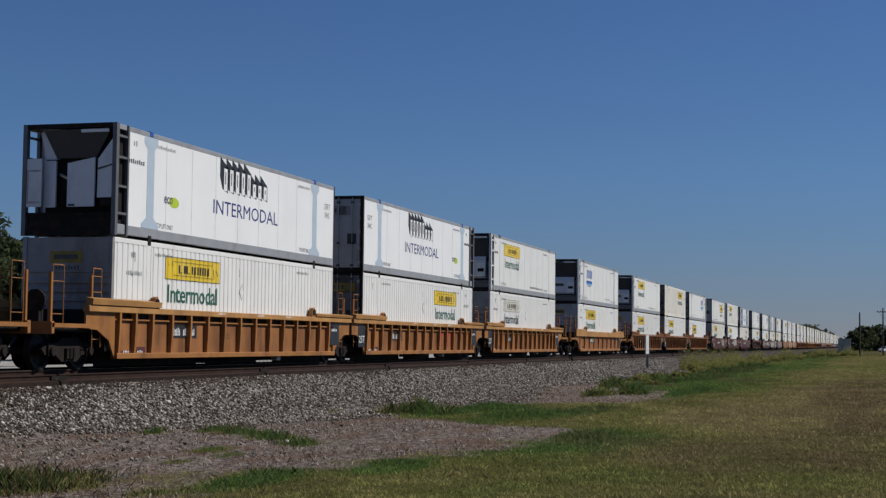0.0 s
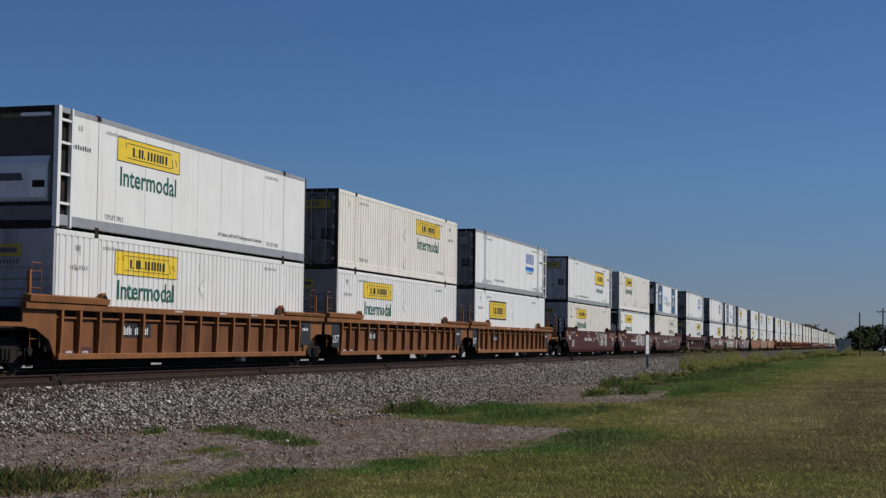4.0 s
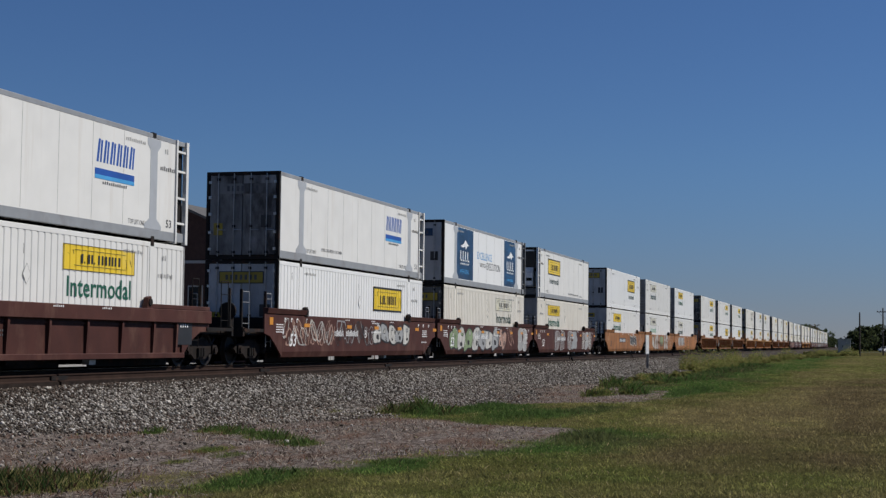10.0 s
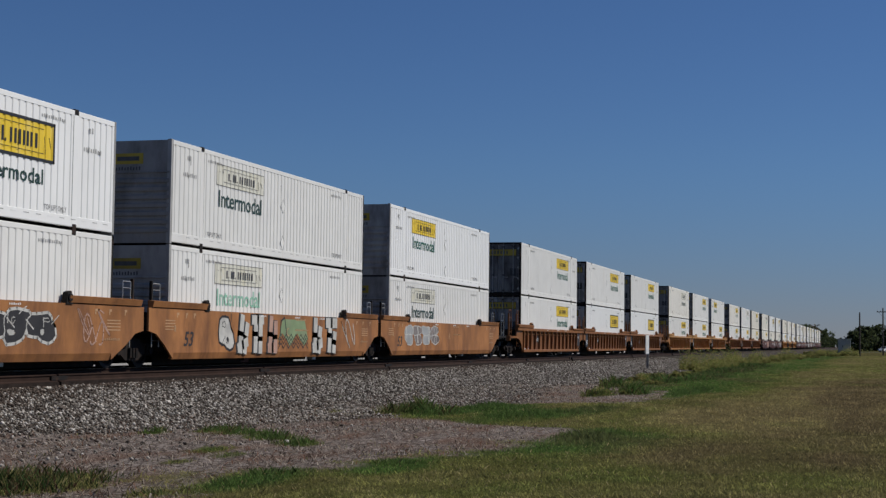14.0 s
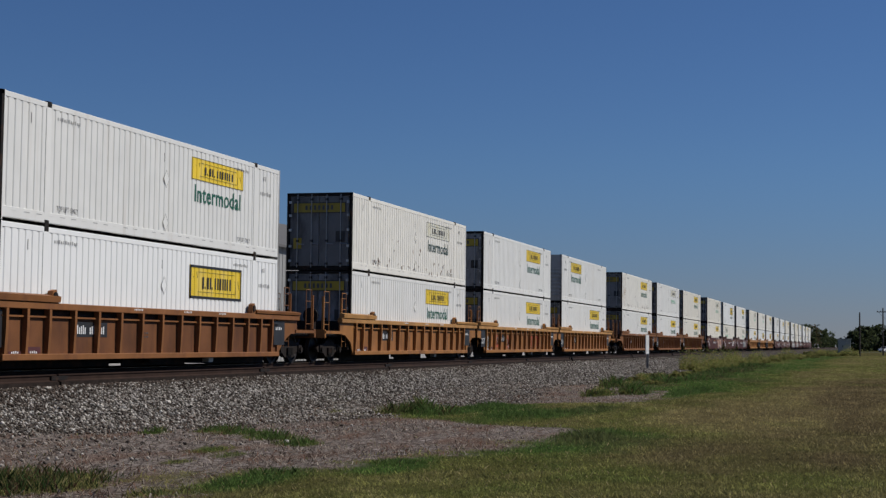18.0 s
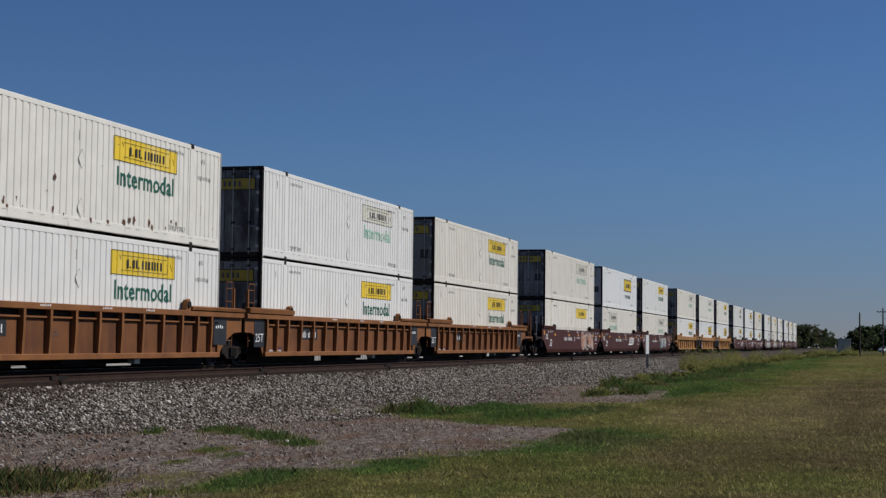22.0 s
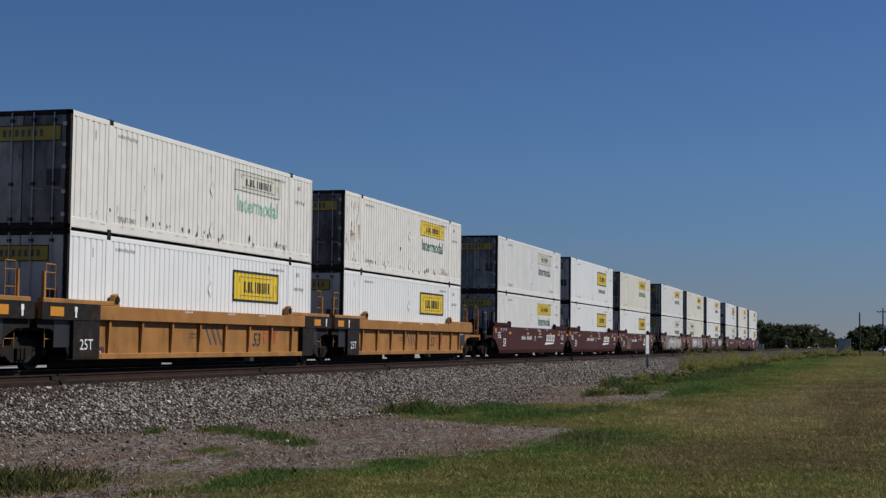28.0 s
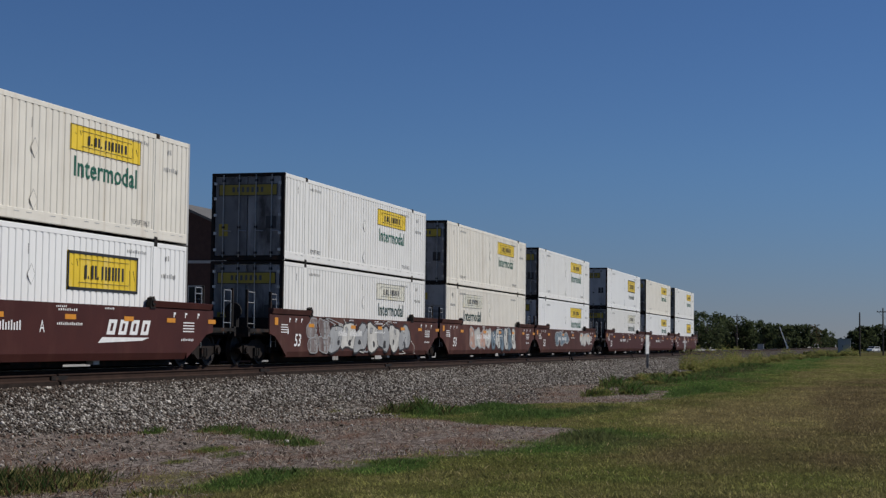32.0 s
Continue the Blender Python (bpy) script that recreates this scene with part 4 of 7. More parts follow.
        for k in range(3):
            a, b = rng.uniform(-0.4, 0.4), rng.uniform(-0.35, 0.35)
            ribbon([(cx + (a + 0.10 * u * (k - 1)) * w, cz + (b + 0.09 * u) * h) for u in range(4)], rng.uniform(0.012, 0.02), outline if k else M["spray_white"])


def well_car(style, body, ends, first, last, tag, paint=None):
    """One unit of a well car. x = 0 and x = CL are the ends of the load; ends paints the end fittings."""
    car = new("well_car")
    X0, X1 = -1.45, 17.55
    dark = M["under"]
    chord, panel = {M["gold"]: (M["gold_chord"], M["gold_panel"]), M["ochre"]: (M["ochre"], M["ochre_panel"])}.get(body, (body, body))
    fl = Shape()
    fl.box(-0.2, 1.2, -1.2, 1.2, 0.36, 0.44, dark)
    fl.box(14.9, 16.4, -1.2, 1.2, 0.36, 0.44, dark)
    for i in range(6):
        fl.box(2.4 + i * 2.2, 2.7 + i * 2.2, -1.25, 1.25, 0.34, 0.42, dark)
    tagged(part("well_floor", fl, car), kind="stuff")
    for s in (-1, 1):
        F = FACE[s]
        if style == "smooth":
            prof = [(1.33, 0.24), (1.41, 0.22), (WY, 0.40), (WY, 1.60), (1.33, 1.60), (1.33, 1.50), (1.42, 1.50), (1.42, 0.44)]
            wall = part("side_sill", Shape().prism([(0.0, -a, z) for a, z in prof], (CL - 0.3, 0, 0), body), car, "", F)
            for xa, xb, sg in ((X0, 0.0, 1), (CL - 0.3, X1, -1)):
                lo = [(xa, 0.98), (xa + 0.45, 0.90), (xa + 0.95, 0.60), (xb, 0.24)] if sg > 0 else [(xa, 0.24), (xb - 0.95, 0.60), (xb - 0.45, 0.90), (xb, 0.98)]
                part("end_gusset", Shape().prism([(x, -WY, z) for x, z in lo + [(xb, 1.60), (xa, 1.60)]], (0, 0.06, 0), body), wall)
            for xa, xb in ((X0 + 0.15, 2.05), (13.7, X1 - 0.2)):
                part("top_flange", Shape().prism([(xa, -1.36, 1.60), (xa, -1.50, 1.62), (xa, -1.55, 1.78), (xa, -1.34, 1.80)], (xb - xa, 0, 0), body), wall)
        else:
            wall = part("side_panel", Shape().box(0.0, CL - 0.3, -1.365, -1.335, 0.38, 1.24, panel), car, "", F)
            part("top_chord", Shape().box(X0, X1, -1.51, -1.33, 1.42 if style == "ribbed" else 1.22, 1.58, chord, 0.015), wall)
            part("bottom_chord", Shape().box(0.0, CL - 0.3, -1.50, -1.33, 0.25, 0.40, body, 0.015), wall)
            if style == "ribbed":
                # Dark sheet behind the chord; its colour stands for shade in the open slot.
                part("slot_plate", Shape().box(0.0, CL - 0.3, -1.335, -1.33, 1.2, 1.44, dark), wall)
                part("stringer", Shape().box(0.0, CL - 0.3, -1.43, -1.366, 1.235, 1.275, body), wall)
            else:
                part("stringer", Shape().box(0.0, CL - 0.3, -1.40, -1.366, 1.12, 1.15, body), wall)
            black_end = body is M["gold_new"]
            for xa, xb, sg in ((X0, 0.0, 1), (CL - 0.3, X1, -1)):
                lo = [(xa, 1.0), (xa + 0.55, 0.98), (xa + 1.15, 0.72), (xb, 0.26)] if sg > 0 else [(xa, 0.26), (xb - 1.15, 0.72), (xb - 0.55, 0.98), (xb, 1.0)]
                part("end_gusset", Shape().prism([(x, -1.42, z) for x, z in lo + [(xb, 1.44), (xa, 1.44)]], (0, 0.05, 0), dark if black_end and not (first if sg > 0 else last) else body), wall)
            if style == "ribbed":
                for xa, xb, zt in ((X0 + 0.1, 2.3, 1.74), (13.9, X1 + 0.0, 1.68)):
                    part("top_flange", Shape().prism([(xa, -1.34, 1.58), (xa, -1.54, 1.60), (xa, -1.56, zt), (xa, -1.36, zt + 0.04)], (xb - xa, 0, 0), chord), wall)
            else:
                for xa, xb in ((X0 + 0.1, 2.0), (13.9, X1 - 0.1)):
                    part("top_flange", Shape().box(xa, xb, -1.50, -1.34, 1.58, 1.70, chord, 0.015), wall)
                for xa, xb, xw, outer in ((X0 - 0.01, 1.25, (0.0, 1.25), first), (15.1, X1 + 0.01, (14.9, CL - 0.3), last)):
                    if not black_end or outer:
                        continue
                    part("end_plate", Shape().box(xa, xb, -1.53, -1.512, 1.20, 1.60, dark).box(*xw, -1.515, -1.37, 0.28, 1.20, dark), wall, "black end plate")
                    x = -1.1 if xa < 0 else 15.9
                    part("reflector", Shape().box(x, x + 0.6, -1.54, -1.531, 1.28, 1.50, M["amber"]), wall, "amber reflector strip")
                    part("end_label", Shape().box(x + 1.1, x + 1.22, -1.54, -1.531, 1.40, 1.52, M["white_ink"]).box(x + 1.12, x + 1.20, -1.54, -1.531, 1.26, 1.40, M["white_ink"]), wall)
        if style != "smooth":
            xs = [0.15, 1.0, 1.95] + [1.95 + 1.145 * i for i in range(1, 11)] + [14.4, 15.3] if style == "ribbed" else [0.2, 1.9] + [1.9 + 1.75 * i for i in range(1, 8)] + [15.5]
            for x in xs:
                dp, zt = (-1.505, 1.43) if style == "ribbed" else (-1.455, 1.22)
                rb = Shape().prism([(x - 0.05, -1.36, 0.30), (x - 0.05, dp + 0.035, 0.34), (x - 0.05, dp, 1.0), (x - 0.05, dp, zt), (x - 0.05, -1.36, zt)], (0.10, 0, 0), body)
                part("rib", rb, wall)
        for x in (2.12, 13.75):
            st = Shape().prism([(x - 0.16, -1.50, 1.58), (x - 0.10, -1.50, 1.86), (x + 0.06, -1.50, 1.90), (x + 0.16, -1.50, 1.58)], (0, 0.14, 0), dark if style == "smooth" else body)
            st.tube((x, -1.53, 1.74), (x, -1.34, 1.74), 0.10, dark, 8)
            part("stacking_guide", st, wall)
        ln = Shape()
        for x in (6.0, 8.9, 11.2):
            small_print(ln, x, 1.50, 0.5, 0.05, 6, (-WY if style == "smooth" else -1.51) - 0.001, M["white_ink"])
        tagged(part("lift_notice", ln, wall), kind="stuff")
        mk = Shape()
        yy = -WY - 0.003 if style == "smooth" else -1.367
        if style == "smooth":
            pale = M["white_ink"] if body is not M["orange"] else M["orange_faded"]
            if body is M["orange"] and first:
                mk.box(4.8, 7.6, yy - 0.001, yy, 0.88, 1.22, M["black"])
            for x in (-1.05, 1.95, 6.2, 9.3, 12.2, 14.6, 17.2)[:7 if body is not M["orange"] else 0]:
                part("reflector", Shape().box(x, x + (0.5 if x > 0 else 0.28), yy - 0.007, yy, 1.22 if x > 0 else 1.26, 1.34 if x > 0 else 1.50, M["amber"]), wall, "amber reflector strip")
            for x in (0.2, 0.75, 1.25, 15.0, 15.7, 16.5):
                mk.box(x, x + 0.05, yy - 0.002, yy, 1.36, 1.50, pale).box(x + 0.05, x + 0.13, yy - 0.002, yy, 1.44, 1.50, pale)
            for z in (1.02, 1.1, 1.18, 1.26):
                mk.box(-0.5, 0.1, yy - 0.002, yy, z, z + 0.03, pale)
                mk.box(15.6, 16.3, yy - 0.002, yy, z - 0.05, z - 0.02, pale)
            small_print(mk, 15.5, 0.72, 0.8, 0.07, 8, yy, pale)
            mk.box(0.05, 0.15, yy - 0.002, yy, 0.98, 1.15, pale)
            if body is not M["orange"] or first:
                small_print(mk, 4.9, 0.94, 0.95, 0.22, 8, yy - 0.001, M["white_ink"])
                small_print(mk, 6.1, 0.94, 1.35, 0.22, 12, yy - 0.001, M["white_ink"])
            part("unit_letter", word_mesh("B" if first else "A" if last else "C", 0.22, 0.28, pale), wall, "", Matrix.Translation((8.3, yy - 0.002, 1.04)))
            small_print(mk, 8.95, 1.08, 1.2, 0.07, 14, yy, pale)
            small_print(mk, 9.0, 1.42, 0.9, 0.06, 9, yy, pale)
            if tag == "emblem":
                em = Shape()
                for i in range(4):
                    a = 11.3 + i * 0.60
                    em.prism([(a, yy, 0.87), (a + 0.42, yy, 0.87), (a + 0.56, yy, 1.25), (a + 0.14, yy, 1.25)], (0, 0.002, 0), pale)
                    em.prism([(a + 0.17, yy - 0.001, 0.96), (a + 0.30, yy - 0.001, 0.96), (a + 0.38, yy - 0.001, 1.16), (a + 0.25, yy - 0.001, 1.16)], (0, 0.002, 0), body)
                em.prism([(10.9, yy, 0.66), (11.1, yy, 0.80), (13.6, yy, 0.80), (13.2, yy, 0.72)], (0, 0.002, 0), pale)
                part("railroad_emblem", em, wall, "pale slanted emblem with swoosh")
        else:
            pale = M["white_ink"]
            mk.box(15.55, 16.45, -1.43, -1.419, 0.62, 1.38, M["black"])
            small_print(mk, 15.7, 1.10, 0.55, 0.10, 4, -1.43, pale)
            mk.box(0.35, 0.85, -1.425, -1.419, 0.32, 0.46, M["maroon"])
            mk.box(1.2, 1.75, -1.375, -1.366, 0.42, 0.56, M["maroon"])
            for x in (0.45, 1.3):
                small_print(mk, x, 0.41, 0.32, 0.06, 4, -1.376 if x > 1 else -1.427, pale)
            xn = 3.2 if style == "ribbed" else 4.2
            if body is M["gold_new"]:
                for a, b in ((7.6, 8.0), (8.0, 8.35), (8.35, 8.7)):
                    mk.prism([(a, yy, 1.12), (a + 0.10, yy, 1.12), (b + 0.08, yy, 0.62), (b - 0.02, yy, 0.62)], (0, -0.005, 0), M["charcoal"])
                small_print(mk, 11.9, 0.66, 1.2, 0.34, 3, yy - 0.001, M["spray_red"])
                small_print(mk, 11.9, 0.98, 1.5, 0.10, 2, yy - 0.002, M["spray_red"])
            else:
                small_print(mk, xn, 0.87, 0.62, 0.22, 7, yy - 0.004, pale)
                small_print(mk, xn + 0.78, 0.87, 0.75, 0.22, 8, yy - 0.004, pale)
                mk.box(xn - 0.1, xn + 1.65, yy - 0.003, yy, 0.80, 1.16, M["black"])
            small_print(mk, 6.6, 0.9, 0.5, 0.05, 6, yy, M["charcoal"])
            small_print(mk, 6.6, 0.8, 0.5, 0.05, 6, yy, M["charcoal"])
            if not first:
                mk.box(-0.75, 0.05, -1.43, -1.419, 0.55, 1.38, M["black"])
                part("size_mark", word_mesh("25T", 0.62, 0.26, M["white_ink"]), wall, "", Matrix.Translation((0.62, -1.52, 0.62) if body is M["gold_new"] else (-0.36, -1.436, 0.84)))
            if tag == "red":
                for k in range(4):
                    mk.box(10.6 + k * 0.5, 10.7 + k * 0.5, yy - 0.004, yy, 0.55, 1.15, M["red"])
                    mk.box(10.5 + k * 0.5, 10.85 + k * 0.5, yy - 0.005, yy, 1.06, 1.15, M["red"])
        tagged(part("stencils", mk, wall, "white stencilled data marks"), kind="stuff")
        if style == "smooth" or tag == "53":
            part("size_mark", word_mesh("53", 0.62, 0.42, M["spray_black"] if body in (M["orange"], M["gold_new"]) else M["white_ink"], 0.25), wall, "", Matrix.Translation((0.95 if body is not M["gold_new"] else 11.35, (-WY if style == "smooth" else -1.365) - 0.006, 0.78)))
        if paint:
            gs = Shape()
            rng = random.Random(paint["seed"])
            for a, b, cols, outline, n, st in paint["runs"]:
                graffiti(gs, a, b, paint.get("z0", 0.66), paint.get("z1", 1.44), (-WY if style == "smooth" else -1.365) - 0.002, rng, [M[c] for c in cols], M[outline], n, st)
            tagged(part("graffiti", gs, wall, "sprayed graffiti shapes"), kind="stuff")
    # end fittings
    for e, (F, outer) in enumerate(((Matrix.Identity(4), first), (FACE[1], last))):
        d = -3.05 if outer else -1.35
        pf = Shape().box(d, -0.25, -1.25, 1.25, 0.92, 1.02, dark).box(d, 0.02, -0.45, 0.45, 0.72, 0.94, dark, 0.03).box(-0.35, -0.25, -1.33, 1.33, 0.45, 1.50, dark)
        if outer:
            pf.box(d - 0.02, d + 0.10, -1.45, 1.45, 0.86, 1.16, ends if style != "smooth" else dark, 0.02)
            pf.box(d, X0 + 0.2, -1.45, -1.37, 1.02, 1.12, ends if style != "smooth" else dark)
            pf.box(d, X0 + 0.2, 1.37, 1.45, 1.02, 1.12, ends if style != "smooth" else dark)
        part("end_platform", pf, car, "", F)
        for y, x, w in ((-1.30, -0.95, 0.42), (1.30, -0.95, 0.42)) + (((-1.34, -2.9, 0.5), (1.34, -2.9, 0.5)) if outer else ()):
            part("grab_iron", handrail(x, y, 0.55 if w < 0.45 else 0.95, 2.25 if style == "smooth" else 2.5, w, M["galv"] if style == "smooth" else ends, 5 if w < 0.45 else 2), car, "", F)
            part("end_post", Shape().box(x - 0.12, x - 0.05, y - 0.04, y + 0.04, 1.0, 2.32, dark if style == "smooth" else ends, 0.01), car, "", F)
        if outer:
            cp = Shape().box(-3.75, d, -0.12, 0.12, 0.68, 0.88, M["truck"], 0.02).box(-3.98, -3.68, -0.20, 0.16, 0.60, 0.96, M["truck"], 0.05)
            part("coupler", cp, car, "rusty knuckle coupler", F)
            hose = Shape().path([(d, -0.5, 0.8), (-3.4, -0.5, 0.5), (-3.8, -0.2, 0.35)], 0.03, M["black"])
            part("brake_hose", hose, car, "", F)
            bw = Shape().tube((d + 0.35, -0.75, 1.65), (d + 0.43, -0.75, 1.65), 0.28, dark, 14).box(d + 0.3, d + 0.5, -0.9, -0.6, 1.0, 1.5, dark)
            part("brake_wheel", bw, car, "", F)
    # Dark screens added to block the sunlit ground seen beneath the well.
    for s in (-1, 1):
        part("centre_plate", Shape().box(-0.1, 5.8, s * 0.9 - 0.02, s * 0.9 + 0.02, 0.06, 0.36, dark).box(6.5, 10.2, s * 0.9 - 0.02, s * 0.9 + 0.02, 0.06, 0.36, dark).box(11.6, 15.9, s * 0.9 - 0.02, s * 0.9 + 0.02, 0.06, 0.36, dark), car)
    part("brake_gear", Shape().box(0.4, 1.6, -0.35, 0.35, 0.22, 0.34, dark, 0.02).tube((1.8, -1.0, 0.28), (14.0, -1.0, 0.28), 0.025, dark).box(7.3, 8.5, -1.3, -1.1, 0.15, 0.26, M["truck"]).box(11.0, 11.3, -1.3, -1.1, 0.12, 0.26, M["galv"]), car)
    add_truck(car, -1.60)
    if last:
        add_truck(car, CL + 1.60)
    return car


# ---- the train ----
TRACK_Y = 1.295
FRONTS = [34.02, 53.31, 72.88, 96.22, 119.31, 138.62, 157.96, 180.97, 200.83, 220.15, 243.37, 266.37, 285.77, 305.26, 328.58, 347.87, 367.23, 390.40, 409.79, 429.09, 452.27, 471.69, 491.11, 514.36, 533.63, 552.88, 576.04, 595.43, 614.68, 637.87, 657.21, 676.56, 699.76, 719.12, 738.48, 761.70, 781.09, 800.45, 823.65, 843.00, 862.35]
FRONTS = [x - 0.13 for x in [-8.53, 10.82] + FRONTS]


def run(t):
    """How far the train has come by t seconds."""
    return 21.9281 * t + 0.0279784 * t ** 2 - 0.000837501 * t ** 3 + 0.0000127635 * t ** 4


CARS = {
    "gold": ("ribbed", "gold", "gold"), "sill": ("sill", "gold", "gold"), "ochre": ("ribbed", "ochre", "ochre"), "brown": ("smooth", "brown", "under"),
    "dark": ("sill", "brown_old", "under"), "tagged": ("smooth", "brown_old", "under"), "orange": ("smooth", "orange", "under"), "newgold": ("sill", "gold_new", "gold_new"),
}
F_ = "spray_faded"
W, S_, B_, G_, U_, P_, O_ = "spray_white", "spray_silver", "spray_black", "spray_green", "spray_blue", "spray_pink", "spray_orange"
# upper box, lower box (livery, end that leads), car, place in the car, extra
LOADS = [
    ("hauler white D", "hauler white D", "gold", 1, {}),
    ("hauler white D", "hauler white D", "gold", 2, {}),
    ("blockmark N", "hauler white N", "gold", 0, {}),
    ("blockmark D", "hauler white D", "gold", 1, {"tag": "red"}),
    ("cold N", "pale white N", "gold", 2, {}),
    ("bluebar N", "hauler white N", "sill", 3, {}),
    ("cold N", "hauler white N", "ochre", 0, {}),
    ("hauler cream D", "hauler white N", "ochre", 1, {}),
    ("bluebar D", "bare clean N", "ochre", 2, {}),
    ("coldb D", "hauler cream N", "brown", 0, {"paint": {"seed": 3, "runs": [(10.4, 13.4, ["brown", S_], W, 4, "block"), (9.6, 10.4, [G_], B_, 2, "thin")]}}),
    ("hauler dirty N", "cold N", "brown", 1, {"paint": {"seed": 4, "runs": [(7.5, 12.0, [S_, F_], W, 4, "soft")]}}),
    ("leaper N", "pale cream D", "brown", 2, {"paint": {"seed": 5, "runs": [(3.0, 9.0, [F_], S_, 5, "thin"), (9.5, 13.5, [F_], F_, 3, "wash")]}}),
    ("bluebar D", "hauler white D", "dark", 3, {"tag": "53"}),
    ("bluebar D", "bare clean D", "tagged", 0, {"paint": {"seed": 6, "runs": [(0.2, 4.8, [W, P_], B_, 9, "thin"), (5.0, 9.0, [B_, S_], B_, 8, "thin"), (9.2, 13.8, [W, S_], B_, 5, "block")]}}),
    ("leaper D", "pale cream D", "tagged", 1, {"paint": {"seed": 7, "z0": 0.36, "z1": 1.5, "runs": [(0.6, 4.4, [G_, W], B_, 3, "block"), (4.4, 9.6, [W, S_], B_, 4, "block"), (9.8, 11.2, [P_], B_, 2, "block"), (11.8, 12.8, [P_], B_, 1, "thin"), (13.9, 16.2, [S_], W, 2, "soft")]}}),
    ("coldb N", "hauler cream N", "tagged", 2, {"paint": {"seed": 8, "z0": 0.38, "z1": 1.48, "runs": [(4.2, 7.2, [F_], S_, 2, "soft"), (7.9, 11.2, [F_, S_], S_, 2, "soft"), (13.0, 16.2, [F_, S_], W, 3, "soft")]}}),
    ("border clean D", "hauler white N", "orange", 0, {"paint": {"seed": 9, "runs": [(9.9, 13.1, [B_], W, 3, "block"), (14.3, 15.6, [P_], W, 2, "thin")]}}),
    ("pale white N", "ghost white N", "orange", 1, {"paint": {"seed": 10, "z0": 0.4, "z1": 1.5, "runs": [(3.0, 3.9, [W], B_, 1, "block"), (4.0, 7.5, [W, W, P_], B_, 3, "strokes"), (7.5, 10.1, [G_], B_, 1, "band"), (10.2, 13.0, [W], B_, 2, "strokes"), (13.6, 14.6, [W], W, 1, "thin")]}}),
    ("hauler clean N", "pale white N", "orange", 2, {"paint": {"seed": 11, "runs": [(1.6, 6.5, [S_, F_], W, 4, "soft")]}}),
    ("hauler white D", "hauler white D", "ochre", 0, {}),
    ("hauler white D", "bare clean D", "ochre", 1, {}),
    ("hauler white D", "bare clean D", "ochre", 2, {}),
    ("pale dirty D", "hauler white D", "gold", 0, {}),
    ("hauler white D", "hauler white D", "gold", 1, {"tag": "red", "paint": {"seed": 20, "z0": 0.5, "z1": 1.12, "runs": [(0.25, 0.95, [W, S_], B_, 1, "wash"), (2.1, 2.85, ["spray_red"], "spray_red", 1, "wash"), (4.5, 5.2, ["spray_red"], "spray_red", 1, "wash")]}}),
    ("hauler white N", "hauler white D", "gold", 2, {}),
    ("hauler dirty D", "hauler white D", "ochre", 0, {}),
    ("ghost white D", "hauler white D", "ochre", 1, {}),
    ("hauler cream D", "hauler cream D", "ochre", 2, {}),
    ("ghost cream D", "plain cream D", "brown", 0, {"paint": {"seed": 12, "z0": 0.4, "z1": 1.45, "runs": [(10.6, 14.8, [O_, P_, "brown_old"], W, 5, "block")]}}),
    ("border clean D", "ghost cream N", "brown", 1, {"tag": "emblem"}),
    ("hauler white D", "ghost cream D", "brown", 2, {"paint": {"seed": 13, "z0": 0.4, "z1": 1.45, "runs": [(9.8, 13.6, [U_, W], B_, 4, "block")]}}),
    ("ghost cream D", "hauler white D", "newgold", 0, {"tag": "53"}),
    ("ghost dirty D", "bare clean D", "newgold", 1, {"tag": "53"}),
    ("hauler dirty D", "bare clean D", "newgold", 2, {"tag": "53"}),
    ("pale white D", "hauler white D", "brown", 0, {"tag": "emblem"}),
    ("border clean D", "bare clean D", "brown", 1, {"tag": "emblem"}),
    ("hauler cream D", "bare clean D", "brown", 2, {"tag": "emblem", "paint": {"seed": 14, "z0": 0.45, "z1": 1.4, "runs": [(2.6, 4.6, [P_], B_, 3, "thin")]}}),
    ("hauler white D", "pale white D", "tagged", 0, {"paint": {"seed": 15, "z0": 0.32, "z1": 1.5, "runs": [(1.8, 4.0, [F_], S_, 2, "soft"), (4.0, 13.4, [S_, W], B_, 7, "block"), (4.0, 13.4, [S_, W], B_, 3, "thin")]}}),
    ("hauler cream D", "pale cream N", "tagged", 1, {"paint": {"seed": 16, "z0": 0.4, "z1": 1.5, "runs": [(3.6, 7.6, [P_, W], S_, 4, "block"), (7.8, 13.0, [U_, W], B_, 6, "block")]}}),
    ("hauler white D", "hauler clean D", "tagged", 2, {"paint": {"seed": 17, "runs": [(4.0, 8.0, [U_], S_, 3, "block"), (12.0, 15.5, [W], S_, 3, "block")]}}),
    ("border clean D", "pale white D", "brown", 0, {}),
    ("hauler cream D", "hauler clean D", "brown", 1, {}),
    ("hauler white D", "bare clean D", "brown", 2, {"paint": {"seed": 18, "z0": 0.32, "z1": 1.5, "runs": [(6.0, 7.4, [S_], S_, 1, "block")]}}),
]
LABEL = {
    "hauler": "white corrugated steel container with yellow logo panel and green lettering", "border": "clean white steel container with black-bordered yellow panel", "bare": "clean white steel container with black-bordered panel, no lettering",
    "pale": "white steel container with faded outlined logo panel", "ghost": "weathered white steel container with worn green lettering", "plain": "cream steel container with yellow logo panel only",
    "cold": "white refrigerated container with yellow logo and cooling unit", "coldb": "white refrigerated container with black-bordered yellow logo",
    "blockmark": "white refrigerated container with grey posts and block emblem", "bluebar": "white refrigerated container with slanted blue emblem", "leaper": "white refrigerated container with two deep blue panels",
}
TONE = {"white": "", "cream": ", cream-toned", "clean": "", "dirty": ", rusty"}
